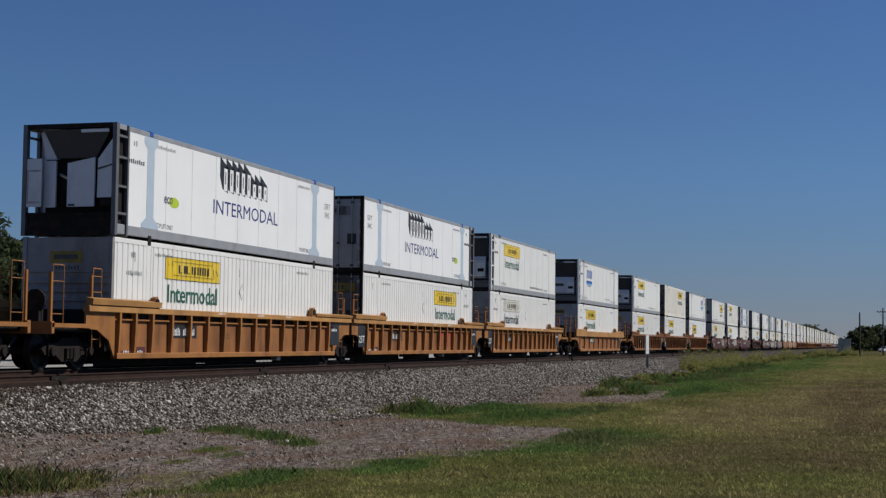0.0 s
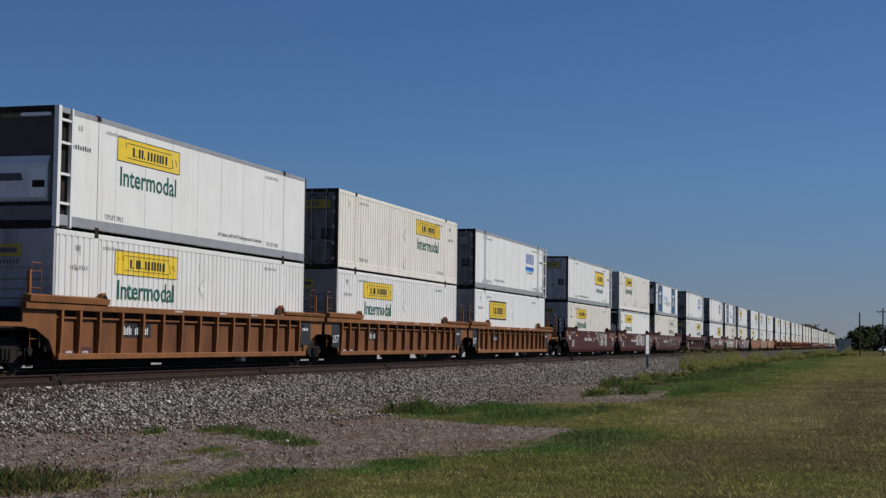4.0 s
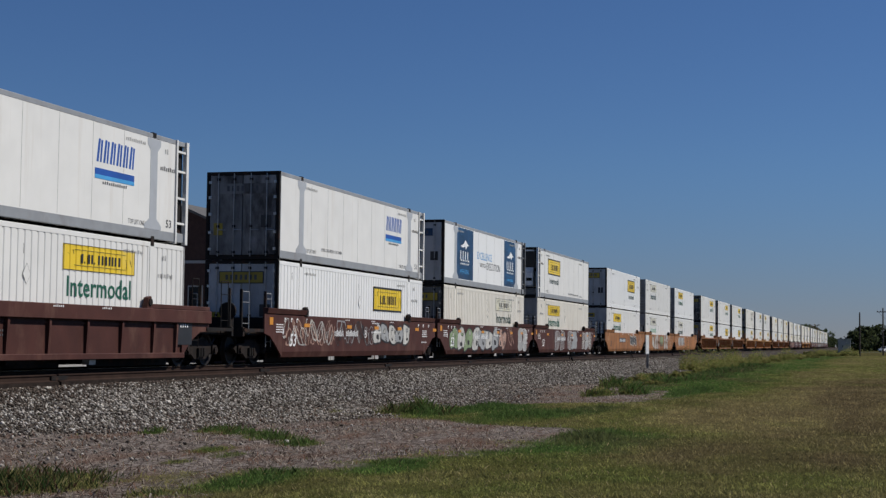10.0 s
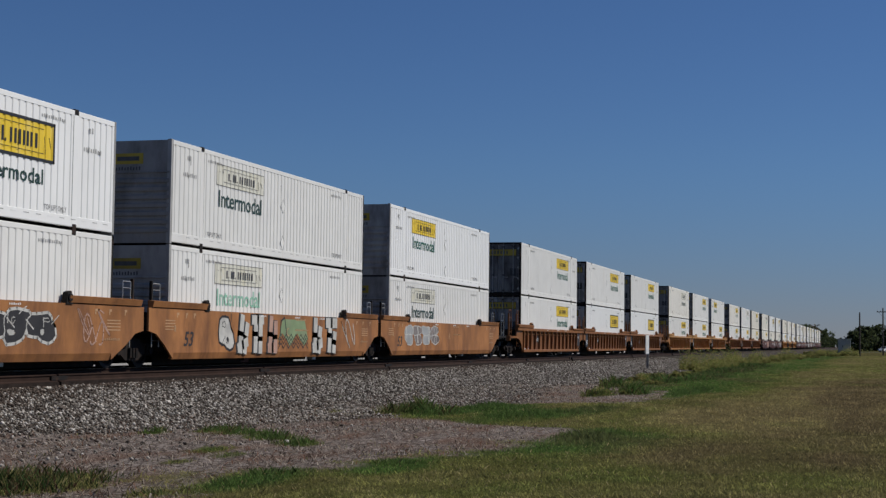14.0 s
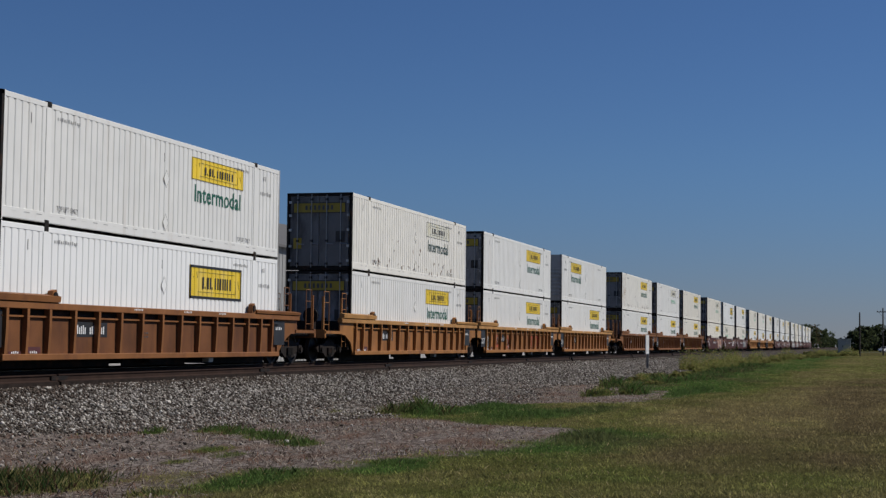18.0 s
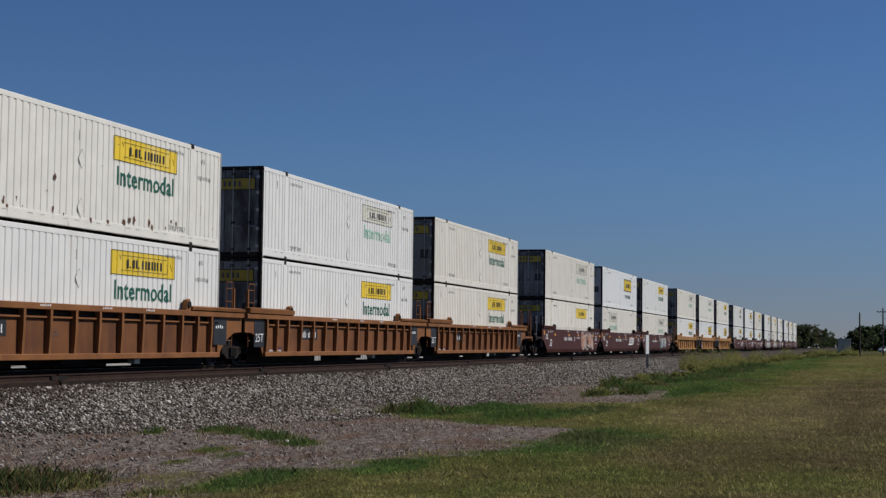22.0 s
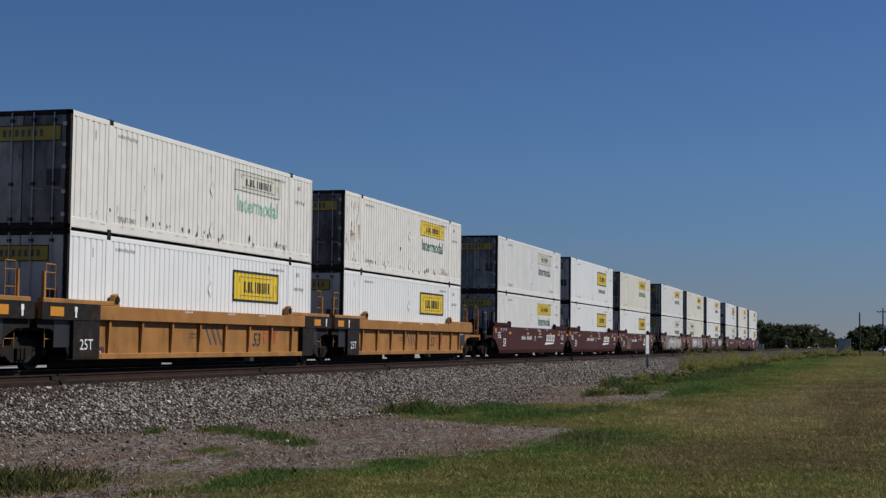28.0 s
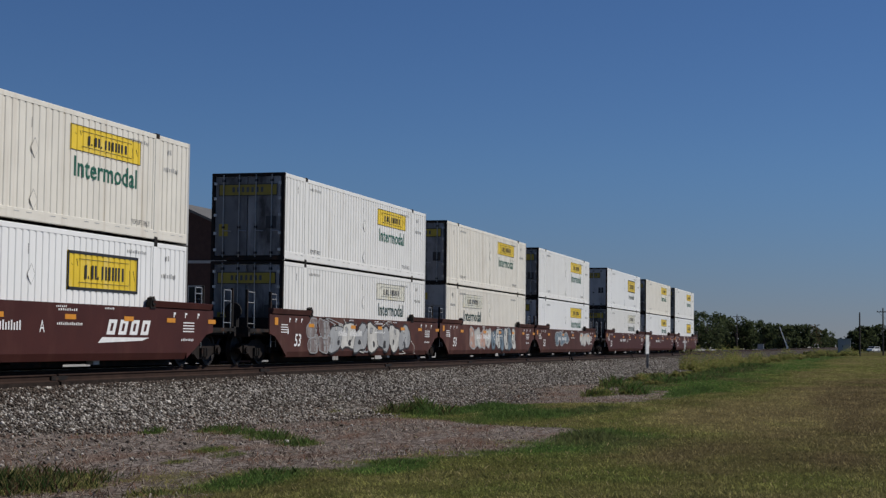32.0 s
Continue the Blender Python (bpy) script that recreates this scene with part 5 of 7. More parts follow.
CARLABEL = {
    "gold": "golden yellow ribbed well car on steel trucks", "sill": "golden yellow single well car with deep top sill", "ochre": "rusty orange ribbed well car on steel trucks", "brown": "mineral brown smooth-sided well car with white stencils",
    "dark": "dark brown ribbed single well car", "tagged": "weathered brown well car covered with graffiti", "orange": "orange smooth-sided well car with graffiti", "newgold": "bright yellow ribbed well car with black numerals",
}
BOXES, TRAIN, ROLLING, OTHERS = {}, [], [], []


def load(spec):
    """A container of the given livery; the first of a kind is built, the others are copies."""
    w = spec.split()
    livery, tone = w[0], w[1] if len(w) == 3 else "white"
    key = (livery, tone)
    if key not in BOXES:
        kind = "dry" if livery in ("hauler", "border", "bare", "pale", "ghost", "plain") else "reefer"
        mark = {"cold": "hauler", "coldb": "border", "bare": "border"}.get(livery, livery)
        BOXES[key] = container(kind, mark, M["clean"] if livery in ("blockmark", "leaper") else M[tone], livery != "bare")
        ob = BOXES[key]
    else:
        ob = copy_thing(BOXES[key], Matrix.Identity(4))
    return tagged(ob, LABEL[livery] + TONE[tone], "container", "containers of the train"), w[-1] == "D"


def build_train():
    for x, (top, low, car, place, extra) in zip(FRONTS, LOADS):
        style, body, ends = CARS[car]
        c = well_car(style, M[body], M[ends], place in (0, 3), place in (2, 3), extra.get("tag", ""), extra.get("paint"))
        ROLLING.extend((*w, x) for w in WHEELS)
        WHEELS.clear()
        tagged(c, CARLABEL[car], "well car", "well cars of the train")
        TRAIN.append((c, x, 0.0, False))
        for spec, z in ((low, 0.480), (top, 0.480 + 2.920)):
            ob, rev = load(spec)
            TRAIN.append((ob, x, z, rev))


build_train()


def motions():
    """Everything on the rails rolls towards -x; wheels turn while they pass near the camera."""
    stops = [0, 4, 8, 12, 16, 20, 24, 28, 32]
    for ob, x, z, rev in TRAIN:
        turn = 180 if rev else 0
        walk(ob, [(t, pose(x - run(t) + (CL if rev else 0), TRACK_Y, z, 0, 0, turn)) for t in stops])
    for w, dx, at, x in ROLLING:
        span = [f / FPS for f in range(0, 32 * FPS + 1) if 16 < x + at - run(f / FPS) < 74]
        if not span:
            continue
        ts = sorted({0.0, 32.0, *span})
        a, b = span[0], span[-1]
        walk(w, [(t, pose(dx, 0, 0.485, 0, -math.degrees((run(min(max(t, a), b)) - run(a)) / 0.485), 0)) for t in ts])
    for ob, rows in OTHERS:
        walk(ob, rows)


# ---- ground and track ----
def smooth(a, b, x):
    u = np.clip((x - a) / (b - a), 0, 1)
    return u * u * (3 - 2 * u)


def vnoise(x, y, size, seed):
    """Smooth random field between 0 and 1 with features of the given size in metres."""
    tab = np.random.default_rng(seed).random((64, 64))
    u, v = np.asarray(x, float) / size, np.asarray(y, float) / size
    i, j = np.floor(u).astype(int), np.floor(v).astype(int)
    a, b = u - i, v - j
    a, b = a * a * (3 - 2 * a), b * b * (3 - 2 * b)
    i, j, i2, j2 = i % 64, j % 64, (i + 1) % 64, (j + 1) % 64
    return (tab[i, j] * (1 - a) + tab[i2, j] * a) * (1 - b) + (tab[i, j2] * (1 - a) + tab[i2, j2] * a) * b


def ground_z(x, y):
    """Height of the ground: a flat field, the ballast shoulder and the bed of the track."""
    x, y = np.asarray(x, float), np.asarray(y, float)
    d = np.abs(y - TRACK_Y)
    z = -0.89 + 0.38 * (1 - smooth(2.6, 7.6, d)) + 0.16 * (1 - smooth(1.7, 4.2, d)) + 0.11 * (1 - smooth(1.42, 1.62, d))
    z = z + 0.035 * np.sin(x * 0.21 + y * 0.5) * smooth(4, 9, d) * np.exp(-((x - 30) / 60.0) ** 2) + 0.02 * np.sin(x * 0.9) * np.sin(y * 1.3) * smooth(4, 8, d)
    return z


def in_patch(x, y, cx, cy, rx, ry):
    return np.clip(1.6 - 1.6 * np.sqrt(((x - cx) / rx) ** 2 + ((y - cy) / ry) ** 2), 0, 1)


# centre x, y, half sizes, height and weediness of the green tufts on the verge
GREEN = [(15.4, -9.2, 1.8, 1.0, 0.17, 1.35), (23.8, -6.4, 0.6, 0.3, 0.10, 0.5), (24.7, -7.2, 0.8, 0.4, 0.10, 0.4), (24.2, -7.9, 0.9, 0.55, 0.12, 0.2), (23.4, -8.8, 1.0, 0.6, 0.13, 0.1), (22.6, -9.6, 0.8, 0.5, 0.10, 0.3), (20.9, -8.9, 0.7, 0.35, 0.07, 0.3), (20.2, -9.5, 0.7, 0.3, 0.07, 0.3), (18.9, -9.3, 0.5, 0.25, 0.05, 0.5), (14.9, -10.9, 0.5, 0.3, 0.08, 0.5), (32.8, -6.5, 0.5, 0.2, 0.16, 0.6),
         (34.2, -7.9, 2.6, 0.8, 0.26, 0.6), (33.0, -8.9, 2.2, 0.7, 0.22, 0.4), (36.5, -9.4, 4.5, 1.2, 0.12, 0.0), (33.5, -10.9, 4.5, 1.3, 0.12, 0.0), (36.5, -11.8, 5.0, 0.9, 0.09, 0.1), (26.0, -13.6, 3.8, 0.8, 0.13, 0.1), (19.4, -12.2, 2.2, 0.6, 0.07, 0.2), (16.8, -11.3, 2.2, 0.7, 0.085, 0.2),
         (48.6, -9.9, 2.4, 0.6, 0.40, 0.5), (51.5, -10.7, 2.6, 0.6, 0.34, 0.4), (58.5, -9.0, 4.5, 0.7, 0.34, 0.6), (64.0, -9.8, 5.0, 0.9, 0.30, 0.5), (70.0, -8.2, 5.0, 0.7, 0.30, 0.8), (54.0, -12.3, 8.0, 0.7, 0.14, 0.1), (75.0, -10.5, 12.0, 1.2, 0.22, 0.4), (92.0, -10.0, 14.0, 1.6, 0.24, 0.6), (112.0, -9.5, 18.0, 2.0, 0.26, 0.6)]


def verge(x):
    """y of the edge between bare ground and the mown field."""
    return np.interp(x, [0, 14.2, 14.6, 16.3, 17.4, 18.3, 18.9, 20, 21.2, 22.1, 22.8, 24.7, 27.3, 28.8, 29.2, 29.5, 30.4, 31.6, 33, 36.5, 38, 40, 41, 41.4, 44, 48, 53, 57, 62, 70, 80, 95, 110, 200],
                     [-12, -11.2, -11.4, -10.7, -10.5, -11.1, -11.9, -11.75, -11.7, -12.35, -12.85, -12.85, -12.95, -12.8, -11.5, -10.3, -9.3, -8.0, -7.6, -8.0, -8.8, -9.0, -10.0, -11.9, -12.1, -12.1, -11.3, -10.3, -9.4, -8.4, -8.2, -7.8, -6.5, -5.2])


def gravel_edge(x):
    """y at which the loose stone gives way to bare soil."""
    return np.interp(x, [0, 15, 19.3, 21.9, 22.6, 23.6, 25.0, 27, 28.2, 29.6, 31, 38, 44, 50, 55, 60, 70, 90, 110], [-4.4, -4.5, -4.6, -4.9, -5.4, -5.9, -6.7, -7.3, -7.6, -8.4, -8.3, -8.6, -8.8, -7.4, -6.8, -7.5, -7.5, -7.4, -6.0])


def ragged(x, y):
    return 0.9 * (vnoise(x, y, 0.9, 21) - 0.5) + 0.5 * (vnoise(x, y, 0.3, 22) - 0.5)


def cover(x, y):
    """Share of living grass at a place."""
    g = smooth(0.55, -0.5, y - verge(x) + 1.4 * ragged(x, y))
    for p in GREEN:
        g = np.maximum(g, smooth(0.15, 0.75, in_patch(x, y, *p[:4]) + 0.5 * ragged(x, y)))
    return g * smooth(-2.6, -4.2, y)


def dryness(x, y):
    """Share of straw-coloured growth in the field."""
    x, y = np.asarray(x, float), np.asarray(y, float)
    u = -0.08 + 0.45 * vnoise(x * 0.35, y, 1.3, 1) + 0.40 * vnoise(x * 0.22, y, 4.0, 2) + 0.28 * vnoise(x * 0.6, y, 0.45, 3)
    u = u + 0.40 * in_patch(x, y, 46, -17.8, 22, 3.4) + 0.25 * in_patch(x, y, 37, -14.8, 9, 1.8) + 0.14 * smooth(-13.6, -15.5, y) * smooth(24, 34, x) + 0.22 * smooth(21, 14, x) * vnoise(x, y * 0.5, 1.1, 14) - 0.55 * np.exp(-((y + 11.6) / 2.4) ** 2) * smooth(40, 60, x)
    u = u - 0.30 * in_patch(x, y, 26, -14.2, 4.5, 1.2) - 0.2 * np.exp(-((y - verge(x) + 0.7) / 0.8) ** 2)
    for p in GREEN:
        u = u - (0.7 - 0.4 * p[5]) * in_patch(x, y, *p[:4])
    return np.clip(u, 0.0, 1.0)


def grass_colour(x, y):
    """Colour of the living and dry growth at a place."""
    d = dryness(x, y)[..., None]
    b = np.clip(1.1 * in_patch(x, y, 46, -17.6, 11, 1.8) + 1.0 * in_patch(x, y, 36, -18.6, 8, 1.5) + 0.8 * in_patch(x, y, 62, -18.5, 18, 2.4) + 0.8 * in_patch(x, y, 22.5, -16.3, 4.5, 1.3) + 0.6 * in_patch(x, y, 30, -18.2, 6, 1.6) + 0.6 * smooth(-16.2, -18.4, y) * smooth(34, 20, x) + 1.3 * (vnoise(x * 0.4, y, 1.5, 24) - 0.56), 0, 0.9)[..., None]
    lush, olive, straw, brown = (np.array(c) for c in ((0.050, 0.084, 0.023), (0.098, 0.101, 0.034), (0.150, 0.124, 0.060), (0.094, 0.072, 0.041)))
    c = lush + (olive - lush) * np.clip(d / 0.45, 0, 1)
    c = c + (straw - c) * np.clip((d - 0.45) / 0.5, 0, 1)
    return c + (brown - c) * b


def ground_material():
    m = bpy.data.materials.new("ground_cover")
    m.use_nodes = True
    nt = m.node_tree
    N, L = nt.nodes, nt.links
    b = N["Principled BSDF"]
    b.inputs["Roughness"].default_value = 0.95
    b.inputs["Specular IOR Level"].default_value = 0.0
    tc = N.new("ShaderNodeTexCoord")

    def tex(scale, detail=6.0, stretch=None):
        n = N.new("ShaderNodeTexNoise")
        n.inputs["Scale"].default_value, n.inputs["Detail"].default_value = scale, detail
        if stretch:
            mp = N.new("ShaderNodeMapping")
            mp.inputs["Scale"].default_value = stretch
            L.new(tc.outputs["Object"], mp.inputs["Vector"])
            L.new(mp.outputs[0], n.inputs["Vector"])
        else:
            L.new(tc.outputs["Object"], n.inputs["Vector"])
        return n.outputs["Fac"]

    def ramp(fac, stops):
        r = N.new("ShaderNodeValToRGB")
        r.color_ramp.elements[0].position, r.color_ramp.elements[0].color = stops[0][0], (*stops[0][1], 1)
        r.color_ramp.elements[1].position, r.color_ramp.elements[1].color = stops[-1][0], (*stops[-1][1], 1)
        for p, c in stops[1:-1]:
            r.color_ramp.elements.new(p).color = (*c, 1)
        L.new(fac, r.inputs[0])
        return r.outputs[0]

    def mix(fac, a, c):
        x = N.new("ShaderNodeMix")
        x.data_type = "RGBA"
        L.new(fac, x.inputs[0]), L.new(a, x.inputs[6]), L.new(c, x.inputs[7])
        return x.outputs[2]

    att = N.new("ShaderNodeAttribute")
    att.attribute_name = "cover"
    sep = N.new("ShaderNodeSeparateColor")
    L.new(att.outputs["Color"], sep.inputs[0])
    gravel = ramp(tex(24, 8), [(0.3, (0.018, 0.016, 0.014)), (0.5, (0.054, 0.048, 0.043)), (0.68, (0.16, 0.148, 0.137))])
    dirt = ramp(tex(9, 14), [(0.32, (0.056, 0.046, 0.041)), (0.5, (0.158, 0.132, 0.119)), (0.68, (0.33, 0.29, 0.265))])
    dirt = mix(ramp(tex(2.2, 8, (0.7, 1.5, 1)), [(0.46, (0, 0, 0)), (0.64, (0.35, 0.35, 0.35))]), dirt, ramp(tex(20, 8), [(0.35, (0.032, 0.026, 0.022)), (0.68, (0.12, 0.10, 0.088))]))
    red = ramp(tex(14, 10), [(0.3, (0.075, 0.045, 0.035)), (0.7, (0.20, 0.130, 0.100))])
    dirt = mix(ramp(tex(0.8, 6, (0.6, 1.6, 1)), [(0.48, (0, 0, 0)), (0.62, (0.75, 0.75, 0.75))]), dirt, red)
    tone = N.new("ShaderNodeAttribute")
    tone.attribute_name = "tone"
    grain = ramp(tex(16, 12), [(0.3, (0.34, 0.34, 0.34)), (0.52, (0.66, 0.66, 0.66)), (0.7, (1.15, 1.15, 1.15))])
    gm = N.new("ShaderNodeMix")
    gm.data_type, gm.blend_type = "RGBA", "MULTIPLY"
    gm.inputs[0].default_value = 1.0
    L.new(tone.outputs["Color"], gm.inputs[6]), L.new(grain, gm.inputs[7])
    grass = gm.outputs[2]
    gravel = mix(ramp(tex(1.7, 8), [(0.45, (0, 0, 0)), (0.65, (0.7, 0.7, 0.7))]), gravel, ramp(tex(30, 8), [(0.3, (0.016, 0.012, 0.010)), (0.7, (0.11, 0.092, 0.078))]))
    base = mix(sep.outputs[2], dirt, gravel)
    oil = ramp(tex(9, 8), [(0.3, (0.018, 0.014, 0.011)), (0.5, (0.040, 0.031, 0.025)), (0.7, (0.075, 0.060, 0.050))])
    base = mix(att.outputs["Alpha"], base, oil)
    base = mix(sep.outputs[1], base, ramp(tex(2.5, 10), [(0.3, (0.26, 0.25, 0.235)), (0.7, (0.42, 0.41, 0.39))]))
    col = mix(sep.outputs[0], base, grass)
    L.new(col, b.inputs["Base Color"])
    bp = N.new("ShaderNodeBump")
    bp.inputs["Strength"].default_value, bp.inputs["Distance"].default_value = 0.6, 0.06
    L.new(tex(30, 8), bp.inputs["Height"])
    L.new(bp.outputs[0], b.inputs["Normal"])
    return m


M["ground"] = ground_material()


def build_ground():
    ys = np.concatenate([[-2500, -900, -300, -120, -60, -40, -30, -24], np.arange(-20, 8.01, 0.25), [9, 11, 14, 18, 25, 40, 70, 120, 300, 900, 2500]])
    xs = np.concatenate([[-2500, -800, -250, -80, -30, -10, 0], np.arange(4, 60, 0.3), np.arange(60, 130, 1.0), np.arange(130, 320, 6.0), [350, 420, 520, 700, 1000, 1500, 2500, 4200]])
    X, Y = np.meshgrid(xs, ys, indexing="ij")
    Z = ground_z(X, Y)
    nx, ny = len(xs), len(ys)
    v = np.stack([X, Y, Z], -1).reshape(-1, 3)
    i = np.arange(nx - 1)[:, None] * ny + np.arange(ny - 1)[None, :]
    f = np.stack([i, i + ny, i + ny + 1, i + 1], -1).reshape(-1, 4)
    me = bpy.data.meshes.new("ground")
    me.from_pydata(v.tolist(), [], f.tolist())
    me.materials.append(M["ground"])
    me.polygons.foreach_set("use_smooth", [True] * len(me.polygons))
    ca = me.color_attributes.new("cover", "FLOAT_COLOR", "POINT")
    x, y = v[:, 0], v[:, 1]
    c = np.maximum(cover(x, y), smooth(70, 80, y))
    gr = smooth(-0.5, 0.5, y - gravel_edge(x) + 0.9 * ragged(x, y)) * (1 - smooth(6.5, 8, y))
    ca.data.foreach_set("color", np.stack([c, smooth(6.5, 9, y) * (1 - smooth(70, 80, y)), np.clip(gr, 0, 1), 1 - smooth(1.3, 2.0, np.abs(y - TRACK_Y))], -1).ravel())
    tn = me.color_attributes.new("tone", "FLOAT_COLOR", "POINT")
    tn.data.foreach_set("color", np.concatenate([grass_colour(x, y), np.ones((len(x), 1))], 1).ravel())
    me.update()
    tagged(new("ground", me), "mown field with dry and green grass beside the track", "ground", kind="structure")


build_ground()


def rail_profile(y, top):
    h = 0.17
    p = [(-0.07, 0), (0.07, 0), (0.07, 0.015), (0.012, 0.04), (0.010, 0.125), (0.036, 0.14), (0.036, 0.165), (0.028, h), (-0.028, h), (-0.036, 0.165), (-0.036, 0.14), (-0.010, 0.125), (-0.012, 0.04), (-0.07, 0.015)]
    return [(y + a, top - h + b) for a, b in p]


M["rail"] = mat("rusty_rail_steel", (0.038, 0.022, 0.016), 0.75, 0.1, 0.3, 3.0, (0.020, 0.012, 0.010), 0.6, (0.6, 4, 4), 0.15, 60)
M["rail_head"] = mat("polished_rail_head", (0.42, 0.40, 0.38), 0.25, 0.9, 0.15, 3.0)
M["tie"] = mat("weathered_tie_wood", (0.050, 0.037, 0.029), 0.9, 0, 0.35, 6.0, (0.16, 0.13, 0.11), 0.6, (2, 8, 8), 0.4, 40, rnd=0.3)


M["creosote"] = mat("creosoted_timber", (0.024, 0.017, 0.014), 0.9, 0, 0.4, 5.0, (0.04, 0.028, 0.022), 0.5, (2, 8, 8), 0.4, 40)
for _k in ("rail", "creosote"):
    M[_k].node_tree.nodes["Principled BSDF"].inputs["Specular IOR Level"].default_value = 0.12


def build_track():
    tr = tagged(new("railway_track"), "straight railway track on grey stone ballast", "track", kind="structure")
    for s in (-1, 1):
        y = TRACK_Y + s * 0.7535
        sh = Shape().prism([(-120, a, z) for a, z in rail_profile(y, 0.0)], (1700, 0, 0), M["rail"])
        r = part("rail", sh, tr)
        part("running_surface", Shape().box(-120, 1580, y - 0.026, y + 0.026, -0.002, 0.003, M["rail_head"]), r)
    tie = Shape().box(-0.115, 0.115, -1.30, 1.30, -0.36, -0.175, M["tie"]).mesh("tie")
    rng = random.Random(5)
    for i in range(150):
        part("tie", tie, tr, "", pose(16 + i * 0.5 + rng.uniform(-0.03, 0.03), TRACK_Y + rng.uniform(-0.04, 0.04), rng.uniform(-0.01, 0.005), 0, 0, rng.uniform(-1, 1)))
    far = Shape()
    for i in range(550):
        far.box(91 + i * 0.5, 91.23 + i * 0.5, TRACK_Y - 1.3, TRACK_Y + 1.3, -0.36, -0.175, M["tie"])
    part("distant_ties", far, tr)
    # loose rails lying end to end on the shoulder
    sp = Shape().prism([(-6.1, a, z) for a, z in rail_profile(0, 0.17)], (12.1, 0, 0), M["rail"])
    sp.box(-6.15, -5.75, -0.06, 0.06, 0.03, 0.13, M["under"]).box(5.75, 6.15, -0.06, 0.06, 0.03, 0.13, M["under"])
    sp.box(-6.1, 6.0, -0.11, 0.11, -0.12, 0.0, M["creosote"])
    me = sp.mesh("spare_rail")
    first = None
    for i in range(12):
        ob = new("spare_rail", me)
        ob.matrix_basis = pose(24.6 + i * 12.25, -0.38 + rng.uniform(-0.05, 0.05), float(ground_z(24.6, -0.38)) + 0.11, 0, 0, rng.uniform(-0.15, 0.15))
        tagged(ob, "rusty spare rail lying on the ballast shoulder", "rail", "spare rails")


build_track()


def scatter_mesh(name, verts, faces, mats, idx=None):
    me = bpy.data.meshes.new(name)
    verts = np.ascontiguousarray(verts, dtype=np.float32).reshape(-1, 3)
    k = faces.shape[1]
    me.vertices.add(len(verts))
    me.vertices.foreach_set("co", verts.ravel())
    me.loops.add(faces.size)
    me.loops.foreach_set("vertex_index", faces.astype(np.int32).ravel())
    me.polygons.add(len(faces))
    me.polygons.foreach_set("loop_start", np.arange(0, faces.size, k, dtype=np.int32))
    for m in mats:
        me.materials.append(m)
    if idx is not None:
        me.polygons.foreach_set("material_index", np.asarray(idx, dtype=np.int32))
    me.update(calc_edges=True)
    return me


M["stone"] = mat("ballast_stone", (0.262, 0.238, 0.210), 0.85, 0, 0.3, 20.0, None, 0, island=0.6)
M["stone_pale"] = mat("pale_ballast_stone", (0.46, 0.43, 0.39), 0.85, 0, 0.2, 20.0, None, 0, island=0.3)
M["stone_dark"] = mat("dark_ballast_stone", (0.084, 0.070, 0.060), 0.85, 0, 0.3, 20.0, None, 0, island=0.6)
M["stone_oily"] = mat("oily_ballast_stone", (0.085, 0.066, 0.054), 0.8, 0, 0.3, 20.0, None, 0, island=0.7)


for _k in ("stone", "stone_pale", "stone_dark", "stone_oily"):
    M[_k].node_tree.nodes["Principled BSDF"].inputs["Specular IOR Level"].default_value = 0.05


def build_ballast():
    """Loose stones on the bed, denser near the camera."""
    rng = np.random.default_rng(4)
    n = 165000
    x = 15 + 115 * rng.random(n) ** 1.9
    y = np.where(rng.random(n) < 0.86, -9.0 + 9.0 * rng.random(n) ** 0.8, 0.0 + 2.7 * rng.random(n))
    e = y - gravel_edge(x) + ragged(x, y)
    keep = (rng.random(n) < 0.05 + 0.95 * smooth(-0.6, 0.5, e)) & (cover(x, y) < 0.6) & (y < 0.67 * x - 17.6)
    x, y = x[keep], y[keep]
    n = len(x)
    s = 0.013 + 0.031 * rng.random(n) ** 1.7
    base = np.array([(1, 0, 0), (-1, 0, 0), (0, 1, 0), (0, -1, 0), (0, 0, 1), (0, 0, -1)], float)
    v = base[None] * (0.6 + 0.8 * rng.random((n, 6, 1)))
    a = rng.random(n) * 6.283
    ca, sa = np.cos(a)[:, None], np.sin(a)[:, None]
    v = np.stack([v[..., 0] * ca - v[..., 1] * sa, v[..., 0] * sa + v[..., 1] * ca, v[..., 2] * 0.75 + 0.3 * v[..., 0] * sa], -1) * s[:, None, None]
    v += np.stack([x, y, ground_z(x, y) + s * 0.45], -1)[:, None]
    f = np.array([(0, 2, 4), (2, 1, 4), (1, 3, 4), (3, 0, 4), (2, 0, 5), (1, 2, 5), (3, 1, 5), (0, 3, 5)])
    faces = (np.arange(n)[:, None, None] * 6 + f[None]).reshape(-1, 3)
    kind = rng.choice(3, n, p=[0.44, 0.20, 0.36])
    oily = (np.abs(y - TRACK_Y) < 1.75) | (rng.random(n) < 0.08 + 0.72 * smooth(-2.4, -0.2, y + 3.2 * smooth(31, 20, x) + 1.6 * (vnoise(x, y, 1.3, 9) - 0.5)))
    kind = np.where((kind == 1) & (rng.random(n) < smooth(-3.5, -6.0, y) * 0.6), 0, kind)
    kind = np.where(oily, 3, kind)
    tagged(new("ballast_stones", scatter_mesh("ballast_stones", v, faces, [M["stone"], M["stone_pale"], M["stone_dark"], M["stone_oily"]], np.repeat(kind, 8))), "loose grey crushed-stone ballast beside the rails", "gravel", kind="stuff")


build_ballast()


